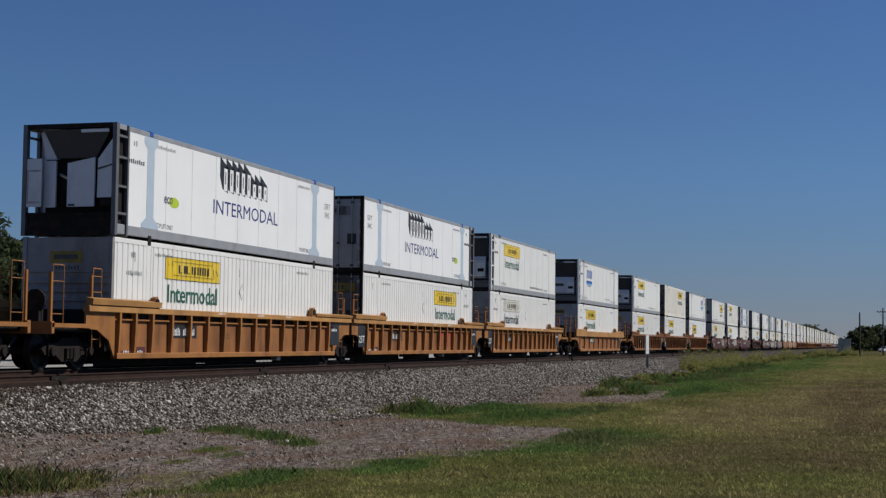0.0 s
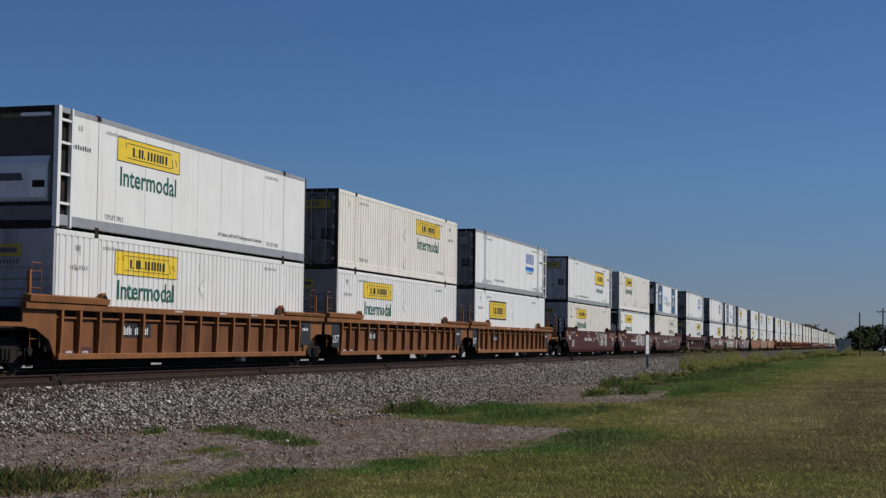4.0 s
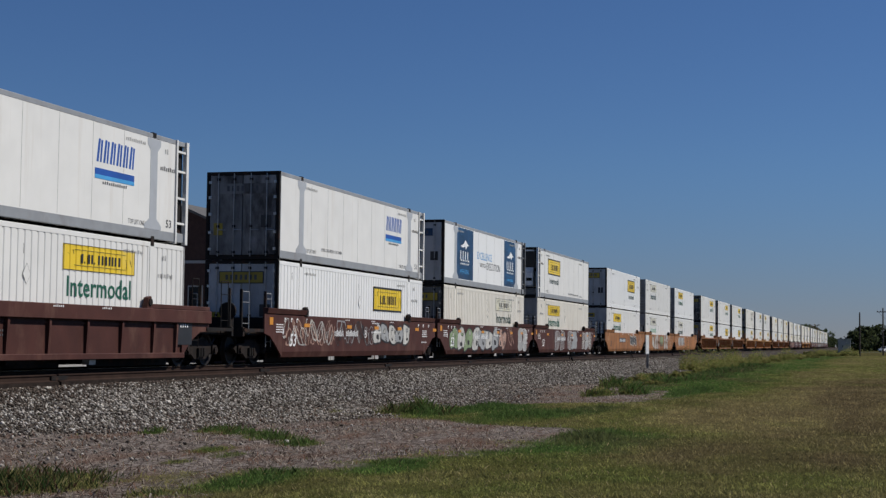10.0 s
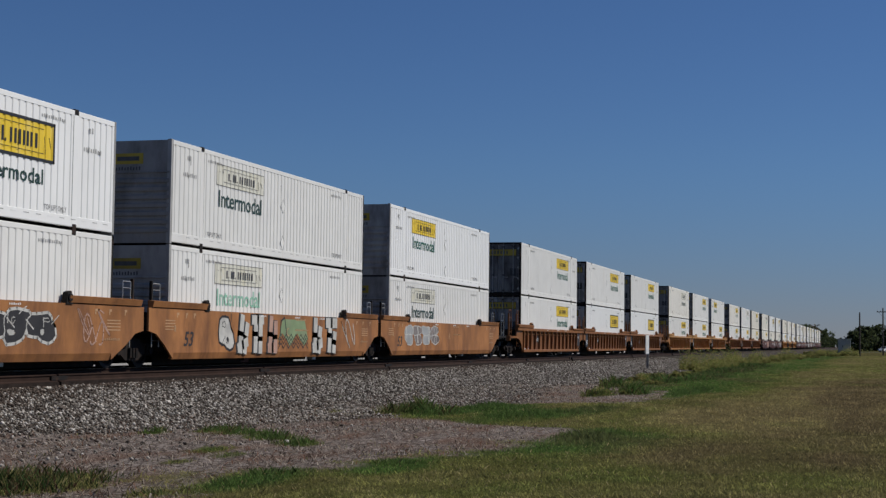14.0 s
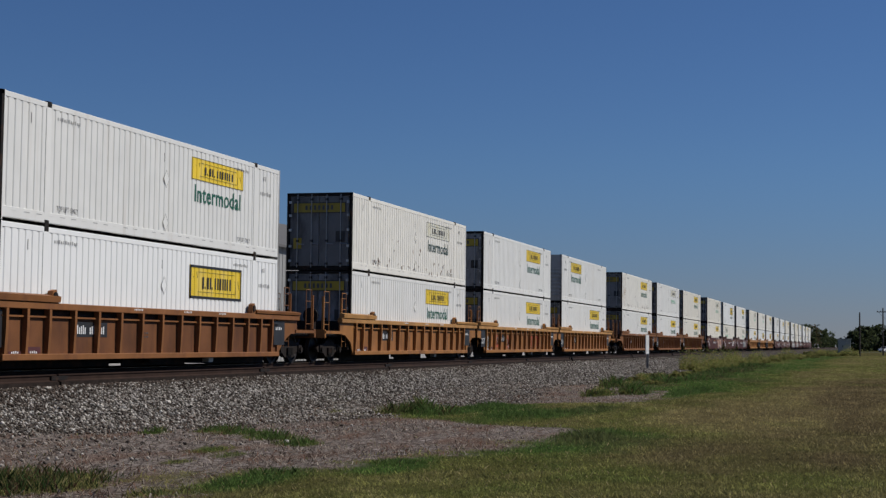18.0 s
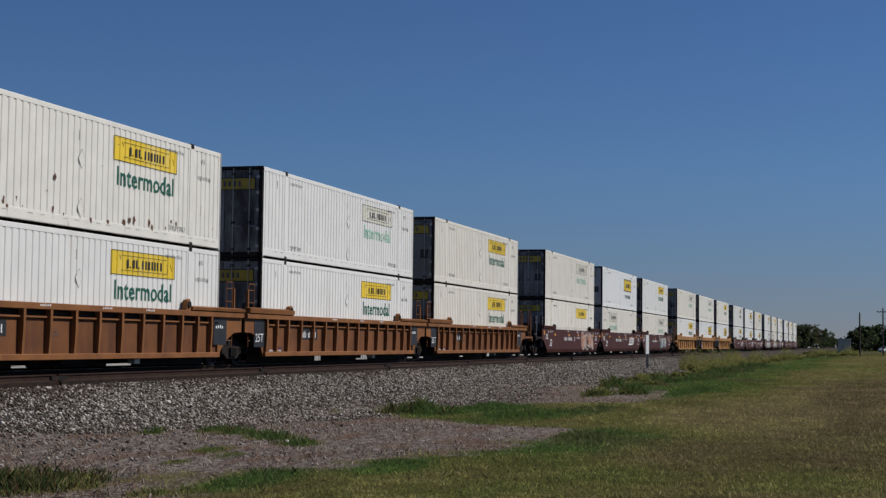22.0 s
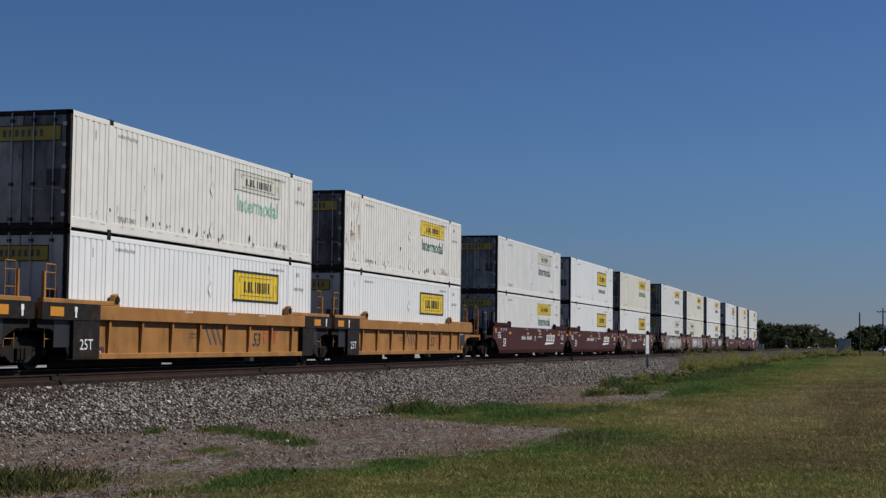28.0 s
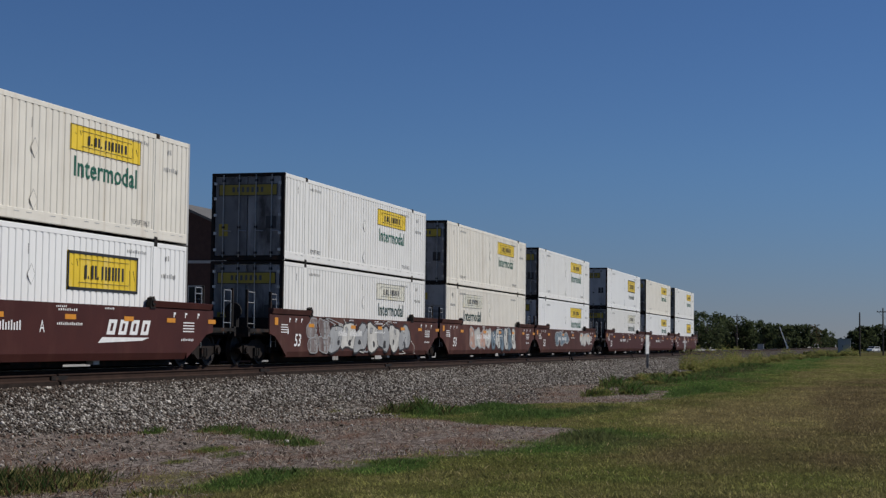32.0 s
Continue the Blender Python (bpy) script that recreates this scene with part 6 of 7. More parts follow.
def leaf_mat(name, col, var=0.3, soft=0.0, through_light=0.45):
    m = mat(name, col, 0.7, 0, var, 3.0, None, 0, island=0.3)
    N, L = m.node_tree.nodes, m.node_tree.links
    ge, sc, ad = N.new("ShaderNodeNewGeometry"), N.new("ShaderNodeVectorMath"), N.new("ShaderNodeVectorMath")
    sc.operation, sc.inputs["Scale"].default_value = "SCALE", 1.0 - soft
    L.new(ge.outputs["Normal"], sc.inputs[0])
    L.new(sc.outputs[0], ad.inputs[0])
    ad.inputs[1].default_value = (0.0, 0.0, soft)
    no = N.new("ShaderNodeVectorMath")
    no.operation = "NORMALIZE"
    L.new(ad.outputs[0], no.inputs[0])
    L.new(no.outputs[0], N["Principled BSDF"].inputs["Normal"])
    tl, mx = N.new("ShaderNodeBsdfTranslucent"), N.new("ShaderNodeMixShader")
    L.new(N["Principled BSDF"].inputs["Base Color"].links[0].from_socket, tl.inputs["Color"])
    mx.inputs[0].default_value = through_light
    L.new(N["Principled BSDF"].outputs[0], mx.inputs[1]), L.new(tl.outputs[0], mx.inputs[2])
    L.new(mx.outputs[0], N["Material Output"].inputs["Surface"])
    m.node_tree.nodes["Principled BSDF"].inputs["Specular IOR Level"].default_value = 0.05
    return m


M["blade"] = leaf_mat("grass_blades", (0.1, 0.1, 0.03), 0.12, 0.6, 0.5)
_bn = M["blade"].node_tree.nodes
_at = _bn.new("ShaderNodeAttribute")
_at.attribute_name = "tone"
M["blade"].node_tree.links.new(_at.outputs["Color"], _bn["Principled BSDF"].inputs["Base Color"].links[0].from_node.inputs[0])


def blades(name, label, x, y, h, w, tone, rng, lean=0.5):
    n = len(x)
    a = rng.random(n) * 6.283
    dx, dy = np.cos(a) * w, np.sin(a) * w
    b = rng.random(n) * 6.283
    lx, ly = np.cos(b) * h * lean * rng.random(n), np.sin(b) * h * lean * rng.random(n)
    z = ground_z(x, y) - 0.01
    v = np.stack([np.stack([x - dx, y - dy, z], -1), np.stack([x + dx, y + dy, z], -1), np.stack([x + lx * 0.4 + dx * 0.6, y + ly * 0.4 + dy * 0.6, z + h * 0.6], -1), np.stack([x + lx, y + ly, z + h], -1)], 1)
    f = np.array([(0, 1, 2), (0, 2, 3)])
    faces = (np.arange(n)[:, None, None] * 4 + f[None]).reshape(-1, 3)
    me = scatter_mesh(name, v, faces, [M["blade"]])
    ca = me.color_attributes.new("tone", "FLOAT_COLOR", "POINT")
    ca.data.foreach_set("color", np.repeat(np.concatenate([tone, np.ones((n, 1))], 1), 4, 0).astype(np.float32).ravel())
    tagged(new(name, me), label, "grass", kind="stuff")


def build_grass():
    rng = np.random.default_rng(9)
    n = 640000
    x = 13 + 240 * rng.random(n) ** 2.5
    y = -19.5 + 16 * rng.random(n) - (x - 20) * 0.03 * rng.random(n)
    keep = (y < 0.66 * x - 17.8)
    x, y = x[keep], y[keep]
    keep = rng.random(len(x)) < cover(x, y) * 0.97 + 0.012
    x, y = x[keep], y[keep]
    clump = vnoise(x, y, 0.30, 8) * 0.6 + vnoise(x, y, 0.11, 18) * 0.4
    h = (0.012 + 0.036 * rng.random(len(x))) * (0.2 + 1.7 * clump) * (1 + x * 0.006)
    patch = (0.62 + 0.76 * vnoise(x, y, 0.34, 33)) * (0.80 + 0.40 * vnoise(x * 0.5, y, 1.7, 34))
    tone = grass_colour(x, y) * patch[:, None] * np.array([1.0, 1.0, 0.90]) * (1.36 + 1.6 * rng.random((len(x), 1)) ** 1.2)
    pale = rng.random(len(x)) < 0.07
    tone[pale] = np.array([0.36, 0.30, 0.15]) * (0.7 + 0.6 * rng.random((pale.sum(), 1)))
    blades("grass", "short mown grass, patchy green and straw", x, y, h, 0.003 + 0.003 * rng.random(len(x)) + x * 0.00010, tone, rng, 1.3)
    # longer growth along the edge of the gravel
    n = 420000
    x, y = 13 + 110 * rng.random(n) ** 1.7, -15.0 + 9.5 * rng.random(n)
    keep = (y < 0.66 * x - 17.8)
    x, y = x[keep], y[keep]
    n = len(x)
    tall, hh, weedy = np.zeros(n), np.zeros(n), np.zeros(n)
    for p in GREEN:
        q = in_patch(x, y, *p[:4])
        tall, hh, weedy = np.maximum(tall, q), np.where(q > tall, p[4], hh), np.where(q > tall, p[5], weedy)
    edge = 0.55 * np.exp(-((y - verge(x) + 0.35) / 0.35) ** 2) * (x < 42)
    hh, tall = np.where(edge > tall, 0.065, hh), np.maximum(tall, edge)
    clump = (0.1 + 1.2 * vnoise(x, y, 0.8, 7)) * (0.3 + 1.0 * vnoise(x, y, 0.25, 17))
    tall = np.clip(tall * clump, 0, 1)
    keep = rng.random(n) < tall * 1.5 - 0.10
    x, y, tall, hh, weedy = x[keep], y[keep], tall[keep], hh[keep], weedy[keep]
    h = hh * (0.35 + 1.1 * tall) * (0.35 + 0.8 * rng.random(len(x)))
    tone = grass_colour(x, y) * (1.05 + 1.1 * rng.random((len(x), 1)))
    w = rng.random(len(x)) < weedy * 0.7
    tone[w] = np.array([(0.12, 0.125, 0.042), (0.22, 0.19, 0.09), (0.10, 0.055, 0.035), (0.035, 0.058, 0.018)])[rng.choice(4, w.sum(), p=[0.22, 0.10, 0.18, 0.50])] * (0.6 + 0.8 * rng.random((w.sum(), 1)))
    blades("tall_grass", "longer green grass tufts on the gravel edge", x, y, h, 0.002 + 0.004 * rng.random(len(x)) + x * 0.00010 + 0.005 * (weedy > 1.0) * rng.random(len(x)), tone, rng, 0.9)


build_grass()


def build_litter():
    """Straw, twigs and pebbles on the bare strip."""
    rng = np.random.default_rng(12)
    n = 95000
    x, y = 13 + 45 * rng.random(n) ** 1.5, -13.0 + 8.2 * rng.random(n)
    keep = (cover(x, y) < 0.35) & (rng.random(n) < 0.25 + 0.75 * vnoise(x, y, 0.8, 5))
    x, y = x[keep], y[keep]
    n = len(x)
    a, l = rng.random(n) * 6.283, 0.02 + 0.09 * rng.random(n) ** 2
    w = 0.003 + 0.004 * rng.random(n)
    dx, dy, nx, ny = np.cos(a) * l, np.sin(a) * l, -np.sin(a) * w, np.cos(a) * w
    z = ground_z(x, y) + 0.006
    lift = 0.07 * rng.random(n) ** 3
    v = np.stack([np.stack([x - dx - nx, y - dy - ny, z], -1), np.stack([x - dx + nx, y - dy + ny, z], -1), np.stack([x + dx + nx, y + dy + ny, z + lift], -1), np.stack([x + dx - nx, y + dy - ny, z + lift], -1)], 1)
    idx = rng.choice(3, n, p=[0.36, 0.46, 0.18])
    M["straw"] = leaf_mat("grey_straw", (0.42, 0.36, 0.30), 0.3, 0.5)
    M["twig"] = leaf_mat("dark_twigs", (0.055, 0.040, 0.032), 0.3, 0.5)
    M["leaf_litter"] = leaf_mat("reddish_litter", (0.19, 0.095, 0.06), 0.3, 0.5)
    tagged(new("dry_litter", scatter_mesh("dry_litter", v, np.arange(n * 4).reshape(-1, 4), [M["straw"], M["twig"], M["leaf_litter"]], idx)), "dry straw and twigs scattered over bare soil", "litter", kind="stuff")


build_litter()


def build_rocks():
    """A few large pale and dark lumps lying on the shoulder."""
    rng = random.Random(8)
    for i, (x, y, r, m) in enumerate(((25.6, -1.55, 0.10, "stone_pale"), (29.4, -0.95, 0.06, "stone_pale"), (26.2, -3.2, 0.08, "stone_dark"), (30.4, -3.4, 0.06, "stone_pale"), (22.6, -9.4, 0.05, "stone_pale"))):
        bm = bmesh.new()
        bmesh.ops.create_icosphere(bm, subdivisions=2, radius=r)
        for v in bm.verts:
            v.co *= rng.uniform(0.75, 1.2)
            v.co.z *= 0.7
        me = bpy.data.meshes.new("rock")
        bm.to_mesh(me)
        bm.free()
        me.materials.append(M[m])
        ob = new("rock", me)
        ob.matrix_basis = pose(x, y, float(ground_z(x, y)) + r * 0.4, 0, 0, i * 50)
        tagged(ob, "pale angular lump of stone on the ballast" if m == "stone_pale" else "dark angular lump of stone on the ballast", "rock", "loose rocks")


build_rocks()


# ---- background ----
FIELD = -0.89
M["leaf_dark"] = leaf_mat("dark_tree_leaves", (0.052, 0.068, 0.032))
M["leaf_mid"] = leaf_mat("green_tree_leaves", (0.085, 0.104, 0.048))
M["leaf_tan"] = leaf_mat("browning_tree_leaves", (0.11, 0.085, 0.045))
M["bark"] = mat("tree_bark", (0.07, 0.052, 0.04), 0.9, 0, 0.3, 6.0, None, 0, bump=0.4, bump_scale=25)
M["brick"] = mat("dark_red_brick", (0.046, 0.022, 0.017), 0.9, 0, 0.25, 3.0, (0.05, 0.03, 0.025), 0.6, (1, 1, 1), 0.2, 30, rnd=0.3)
M["mortar"] = mat("dark_mortar", (0.08, 0.06, 0.05), 0.95, 0, 0.2, 6.0)
M["shed"] = mat("pale_grey_sheet_wall", (0.27, 0.27, 0.265), 0.7, 0, 0.1, 1.0, GRIME, 0.4, (0.4, 0.4, 0.2), 0.1)
M["shingle"] = mat("grey_roof_sheet", (0.10, 0.097, 0.094), 0.8, 0, 0.2, 2.0, (0.07, 0.065, 0.06), 0.5, (0.5, 0.5, 0.5), 0.2)
M["pole_wood"] = mat("weathered_pole_wood", (0.060, 0.047, 0.038), 0.9, 0, 0.3, 6.0, None, 0, bump=0.3)
M["post_white"] = mat("white_post_paint", (0.72, 0.72, 0.70), 0.5, 0, 0.1, 4.0, GRIME, 0.3, (3, 3, 1))
M["post_dull"] = mat("galvanised_post", (0.22, 0.22, 0.215), 0.6, 0.3, 0.15, 8.0)
M["cabinet"] = mat("grey_signal_cabinet", (0.33, 0.34, 0.345), 0.55, 0.1, 0.08, 2.0, GRIME, 0.3, (1, 1, 0.4))
M["car_white"] = mat("white_car_paint", (0.78, 0.78, 0.77), 0.25, 0, 0.03, 2.0)
M["car_glass"] = mat("dark_car_glass", (0.02, 0.024, 0.028), 0.08, 0, 0.1, 2.0)
M["tyre"] = mat("tyre_rubber", (0.02, 0.02, 0.02), 0.85, 0, 0.2, 8.0)
M["asphalt"] = mat("asphalt", (0.055, 0.053, 0.05), 0.9, 0, 0.2, 1.0, (0.08, 0.075, 0.07), 0.5, (1, 1, 1), 0.2, 60)
M["weed"] = leaf_mat("weed_leaves", (0.25, 0.24, 0.075), 0.3, 0.6, 0.5)
M["weed_straw"] = leaf_mat("weed_straw", (0.30, 0.24, 0.105), 0.3, 0.6, 0.5)
M["weed_green"] = leaf_mat("weed_green", (0.165, 0.205, 0.060), 0.3, 0.6, 0.5)


def leaf_cloud(centres, radii, n, size, rng, flat=0.8):
    """Small leaf cards gathered in clumps round the given centres."""
    k = rng.integers(0, len(centres), n)
    c, r = np.asarray(centres)[k], np.asarray(radii)[k]
    d = rng.normal(size=(n, 3))
    d /= np.linalg.norm(d, axis=1)[:, None]
    p = c + d * (r * (0.45 + 0.6 * rng.random(n)))[:, None] * np.array([1, 1, flat])
    u = rng.normal(size=(n, 3))
    u /= np.linalg.norm(u, axis=1)[:, None]
    w = np.cross(u, rng.normal(size=(n, 3)))
    w /= np.linalg.norm(w, axis=1)[:, None]
    s = (size * (0.6 + 0.8 * rng.random(n)))[:, None]
    v = np.stack([p - u * s, p - w * s * 0.5, p + u * s, p + w * s * 0.5], 1)
    f = np.arange(n * 4).reshape(-1, 4)
    return v, f


def crown_points(h, spread, rng, n, low=0.32):
    cs, rs = [], []
    for i in range(n):
        a, t = rng.random() * 6.283, rng.random()
        z = h * (low + (0.92 - low) * t)
        rad = spread * math.sqrt(rng.random()) * (1.0 - 0.75 * max(0, t - 0.45)) * (0.55 + 0.45 * min(1, t * 3))
        cs.append((math.cos(a) * rad, math.sin(a) * rad, z))
        rs.append(spread * (0.20 + 0.20 * rng.random()))
    return cs, rs


def tree(x, y, h, spread, seed, n, size, leaves, label, low=0.2):
    rng = np.random.default_rng(seed)
    t = new("tree")
    t.matrix_basis = pose(x, y, float(ground_z(x, y)))
    cs, rs = crown_points(h, spread, rng, 34, low)
    tr = Shape().tube((0, 0, -0.1), (0.1, 0.05, h * 0.32), h * 0.028, M["bark"], 9, h * 0.02).tube((0.1, 0.05, h * 0.32), (0.0, 0.2, h * 0.7), h * 0.02, M["bark"], 7, h * 0.008)
    for c in cs[:12]:
        tr.tube((0.06, 0.05, h * (0.26 + 0.02 * (len(tr.v) % 7))), c, h * 0.010, M["bark"], 5, h * 0.003)
    part("trunk", tr, t, "grey-brown branching trunk")
    v, f = leaf_cloud(cs, rs, n, size, rng)
    idx = (rng.random(n) < 0.45).astype(int)
    part("crown", scatter_mesh("crown", v, f, leaves, idx), t, "dense uneven leafy crown")
    tagged(t, label, "tree", "trees behind the track")


def build_trees():
    dark = [M["leaf_dark"], M["leaf_mid"]]
    for i, (x, y, h, sp) in enumerate(((78, 33, 9.0, 3.4), (86, 40, 10.5, 4.2), (74, 27, 7.0, 2.6), (92, 46, 10.5, 4.0), (64, 26, 8.0, 3.2), (104, 50, 11.0, 4.2), (130, 46, 9.5, 3.8), (146, 44, 9.5, 4.0))):
        tree(x, y, h, sp, 20 + i, 7000, 0.22, dark, "dark green broadleaf tree behind the railway")
    # (bearing in degrees left of the rails, distance, height) along the far edge of the fields
    rng = np.random.default_rng(77)
    tall = [(6.75, 505, 13.6), (6.35, 548, 15.8), (6.0, 505, 14.6), (5.65, 528, 15.1), (5.3, 544, 14.0), (4.95, 523, 12.6), (4.6, 525, 11.6), (4.25, 544, 11.9), (3.9, 517, 10.5), (3.55, 541, 10.2), (3.2, 500, 10.1), (2.85, 517, 9.7), (2.5, 553, 10.7), (2.2, 528, 10.2), (1.85, 501, 7.9), (1.5, 522, 5.5), (1.2, 539, 4.1), (0.60, 512, 8.0), (0.30, 517, 9.9), (0.0, 543, 10.1), (-0.35, 549, 10.9), (-0.75, 540, 10.9), (-1.1, 525, 10.5), (-1.5, 552, 10.2), (-1.9, 550, 10.4), (-2.6, 528, 9.7)]
    for i, (b, d, h) in enumerate(tall):
        a = radians(b)
        if 1.0 < b < 2.4:  # these stand beyond the far end of the train
            away = max(d, 24.0 / math.sin(a))
            d, h = away, h * away / d
        tan = i == 13
        tree(d * math.cos(a), EYE.y + d * math.sin(a), h * 0.87, h * 0.40, 200 + i, 1500 if not tan else 700, 0.5, dark if not tan else [M["leaf_tan"], M["leaf_mid"]], "browning thin tree in the distant tree line" if tan else "dark distant tree in the tree line beyond the crossing", 0.06)
    # joined woods behind and beside them
    vs, fs, k = [], [], 0
    for i in range(120):
        b = radians(-5 + 40 * i / 120 + rng.random() * 0.4)
        d = 640 + 120 * rng.random()
        if 0.0 < math.degrees(b) < 2.2:
            d = max(d, 26.0 / math.sin(max(b, 0.012)))
        h = d / 700 * (6.5 + 4 * rng.random()) * (0.45 if 0.85 < math.degrees(b) < 1.65 else 0.9)
        cs, rs = crown_points(h, h * 0.6, rng, 18, 0.05)
        v, f = leaf_cloud(cs, rs, 420, 0.75, rng)
        v = v + np.array([d * math.cos(b), EYE.y + d * math.sin(b), FIELD])
        vs.append(v.reshape(-1, 3)), fs.append(f + k)
        k += 420 * 4
    idx = (rng.random(k // 4) < 0.4).astype(int)
    tagged(new("distant_woods", scatter_mesh("distant_woods", np.concatenate(vs), np.concatenate(fs), dark, idx)), "continuous dark woods along the horizon", "woods", kind="stuff")


build_trees()


def build_house():
    """Brick building with a gable towards the train's head and a sunlit grey flank."""
    h = tagged(new("brick_building"), "dark brick gabled building behind the railway", "building")
    x0, x1, ya, yb, ym, ze, zp = 95.0, 121.0, 22.5, 35.0, 28.8, 7.6, 10.25
    wall = Shape().prism([(x0, ya, FIELD), (x0, yb, FIELD), (x0, yb, ze), (x0, ym, zp), (x0, ya, ze)], (0.3, 0, 0), M["brick"])
    gable = part("gable_wall", wall, h, "dark red brick gable wall")
    for y in (24.0, 26.4, 31.0, 33.2):
        w = part("window", Shape().box(x0 - 0.02, x0 + 0.02, y, y + 1.0, 2.6, 4.4, M["car_glass"]), gable)
        part("window_frame", Shape().box(x0 - 0.05, x0 - 0.021, y - 0.08, y, 2.5, 4.5, M["shed"]).box(x0 - 0.05, x0 - 0.021, y + 1.0, y + 1.08, 2.5, 4.5, M["shed"]).box(x0 - 0.05, x0 - 0.021, y, y + 1.0, 4.4, 4.5, M["shed"]), w)
    part("string_course", Shape().box(x0 - 0.08, x0, ya, ym - 0.5, 6.05, 6.25, M["shed"]), gable, "pale string course")
    part("sign_lettering", word_mesh("PERRY", 2.95, 0.48, M["grey_ink"]), gable, "white station lettering", Matrix.Translation((x0 - 0.03, 29.2, 5.75)) @ Matrix.Rotation(-math.pi / 2, 4, "Z"))
    part("gable_crest", Shape().prism([(x0 - 0.04, 29.43 + 0.74 * math.cos(a), 10.08 + 0.76 * math.sin(a)) for a in [i * math.pi / 12 for i in range(13)]] + [(x0 - 0.04, 28.69, 9.6), (x0 - 0.04, 30.17, 9.4)], (0.36, 0, 0), M["brick"]), gable, "rounded brick gable crest")
    part("lintel", Shape().box(x0 - 0.10, x0, 28.8, 31.2, 6.82, 7.0, M["shed"]), gable, "pale stone lintel")
    part("sign_band", Shape().box(x0 - 0.06, x0, 28.6, 30.5, 8.25, 8.6, M["mortar"]), gable)
    flank = Shape().box(x0 + 0.3, x1, ya, ya + 0.25, FIELD, ze, M["shed"])
    fl = part("flank_wall", flank, h, "pale grey flank wall")
    for i in range(40):
        part("sheet_rib", Shape().box(x0 + 0.6 + i * 0.64, x0 + 0.68 + i * 0.64, ya - 0.03, ya, FIELD, ze, M["shed"]), fl)
    part("back_wall", Shape().box(x0 + 0.3, x1, yb - 0.25, yb, FIELD, ze, M["brick"]), h)
    part("end_wall", Shape().prism([(x1, ya, FIELD), (x1, yb, FIELD), (x1, yb, ze), (x1, ym, zp), (x1, ya, ze)], (0.3, 0, 0), M["brick"]), h)
    for s, (y, yy) in enumerate(((ya - 0.4, ym), (yb + 0.4, ym))):
        zz = ze - 0.17
        rf = Shape().prism([(x0 - 0.3, y, zz), (x0 - 0.3, yy, zp + 0.02), (x0 - 0.3, yy, zp + 0.2), (x0 - 0.3, y, zz + 0.18)], (x1 - x0 + 0.9, 0, 0), M["shingle"])
        part("roof", rf, h, "grey sheet roof slope")
    ch = part("chimney", Shape().box(x0 + 1.0, x0 + 1.6, 30.6, 31.1, zp - 1.2, zp - 0.25, M["brick"], 0.03).box(x0 + 0.95, x0 + 1.65, 30.55, 31.15, zp - 0.30, zp - 0.15, M["shed"]), h, "short brick chimney")
    part("roof_vent", Shape().tube((x0 + 0.9, 30.6, 9.2), (x0 + 0.9, 30.6, 10.0), 0.16, M["under"], 8), h)


build_house()


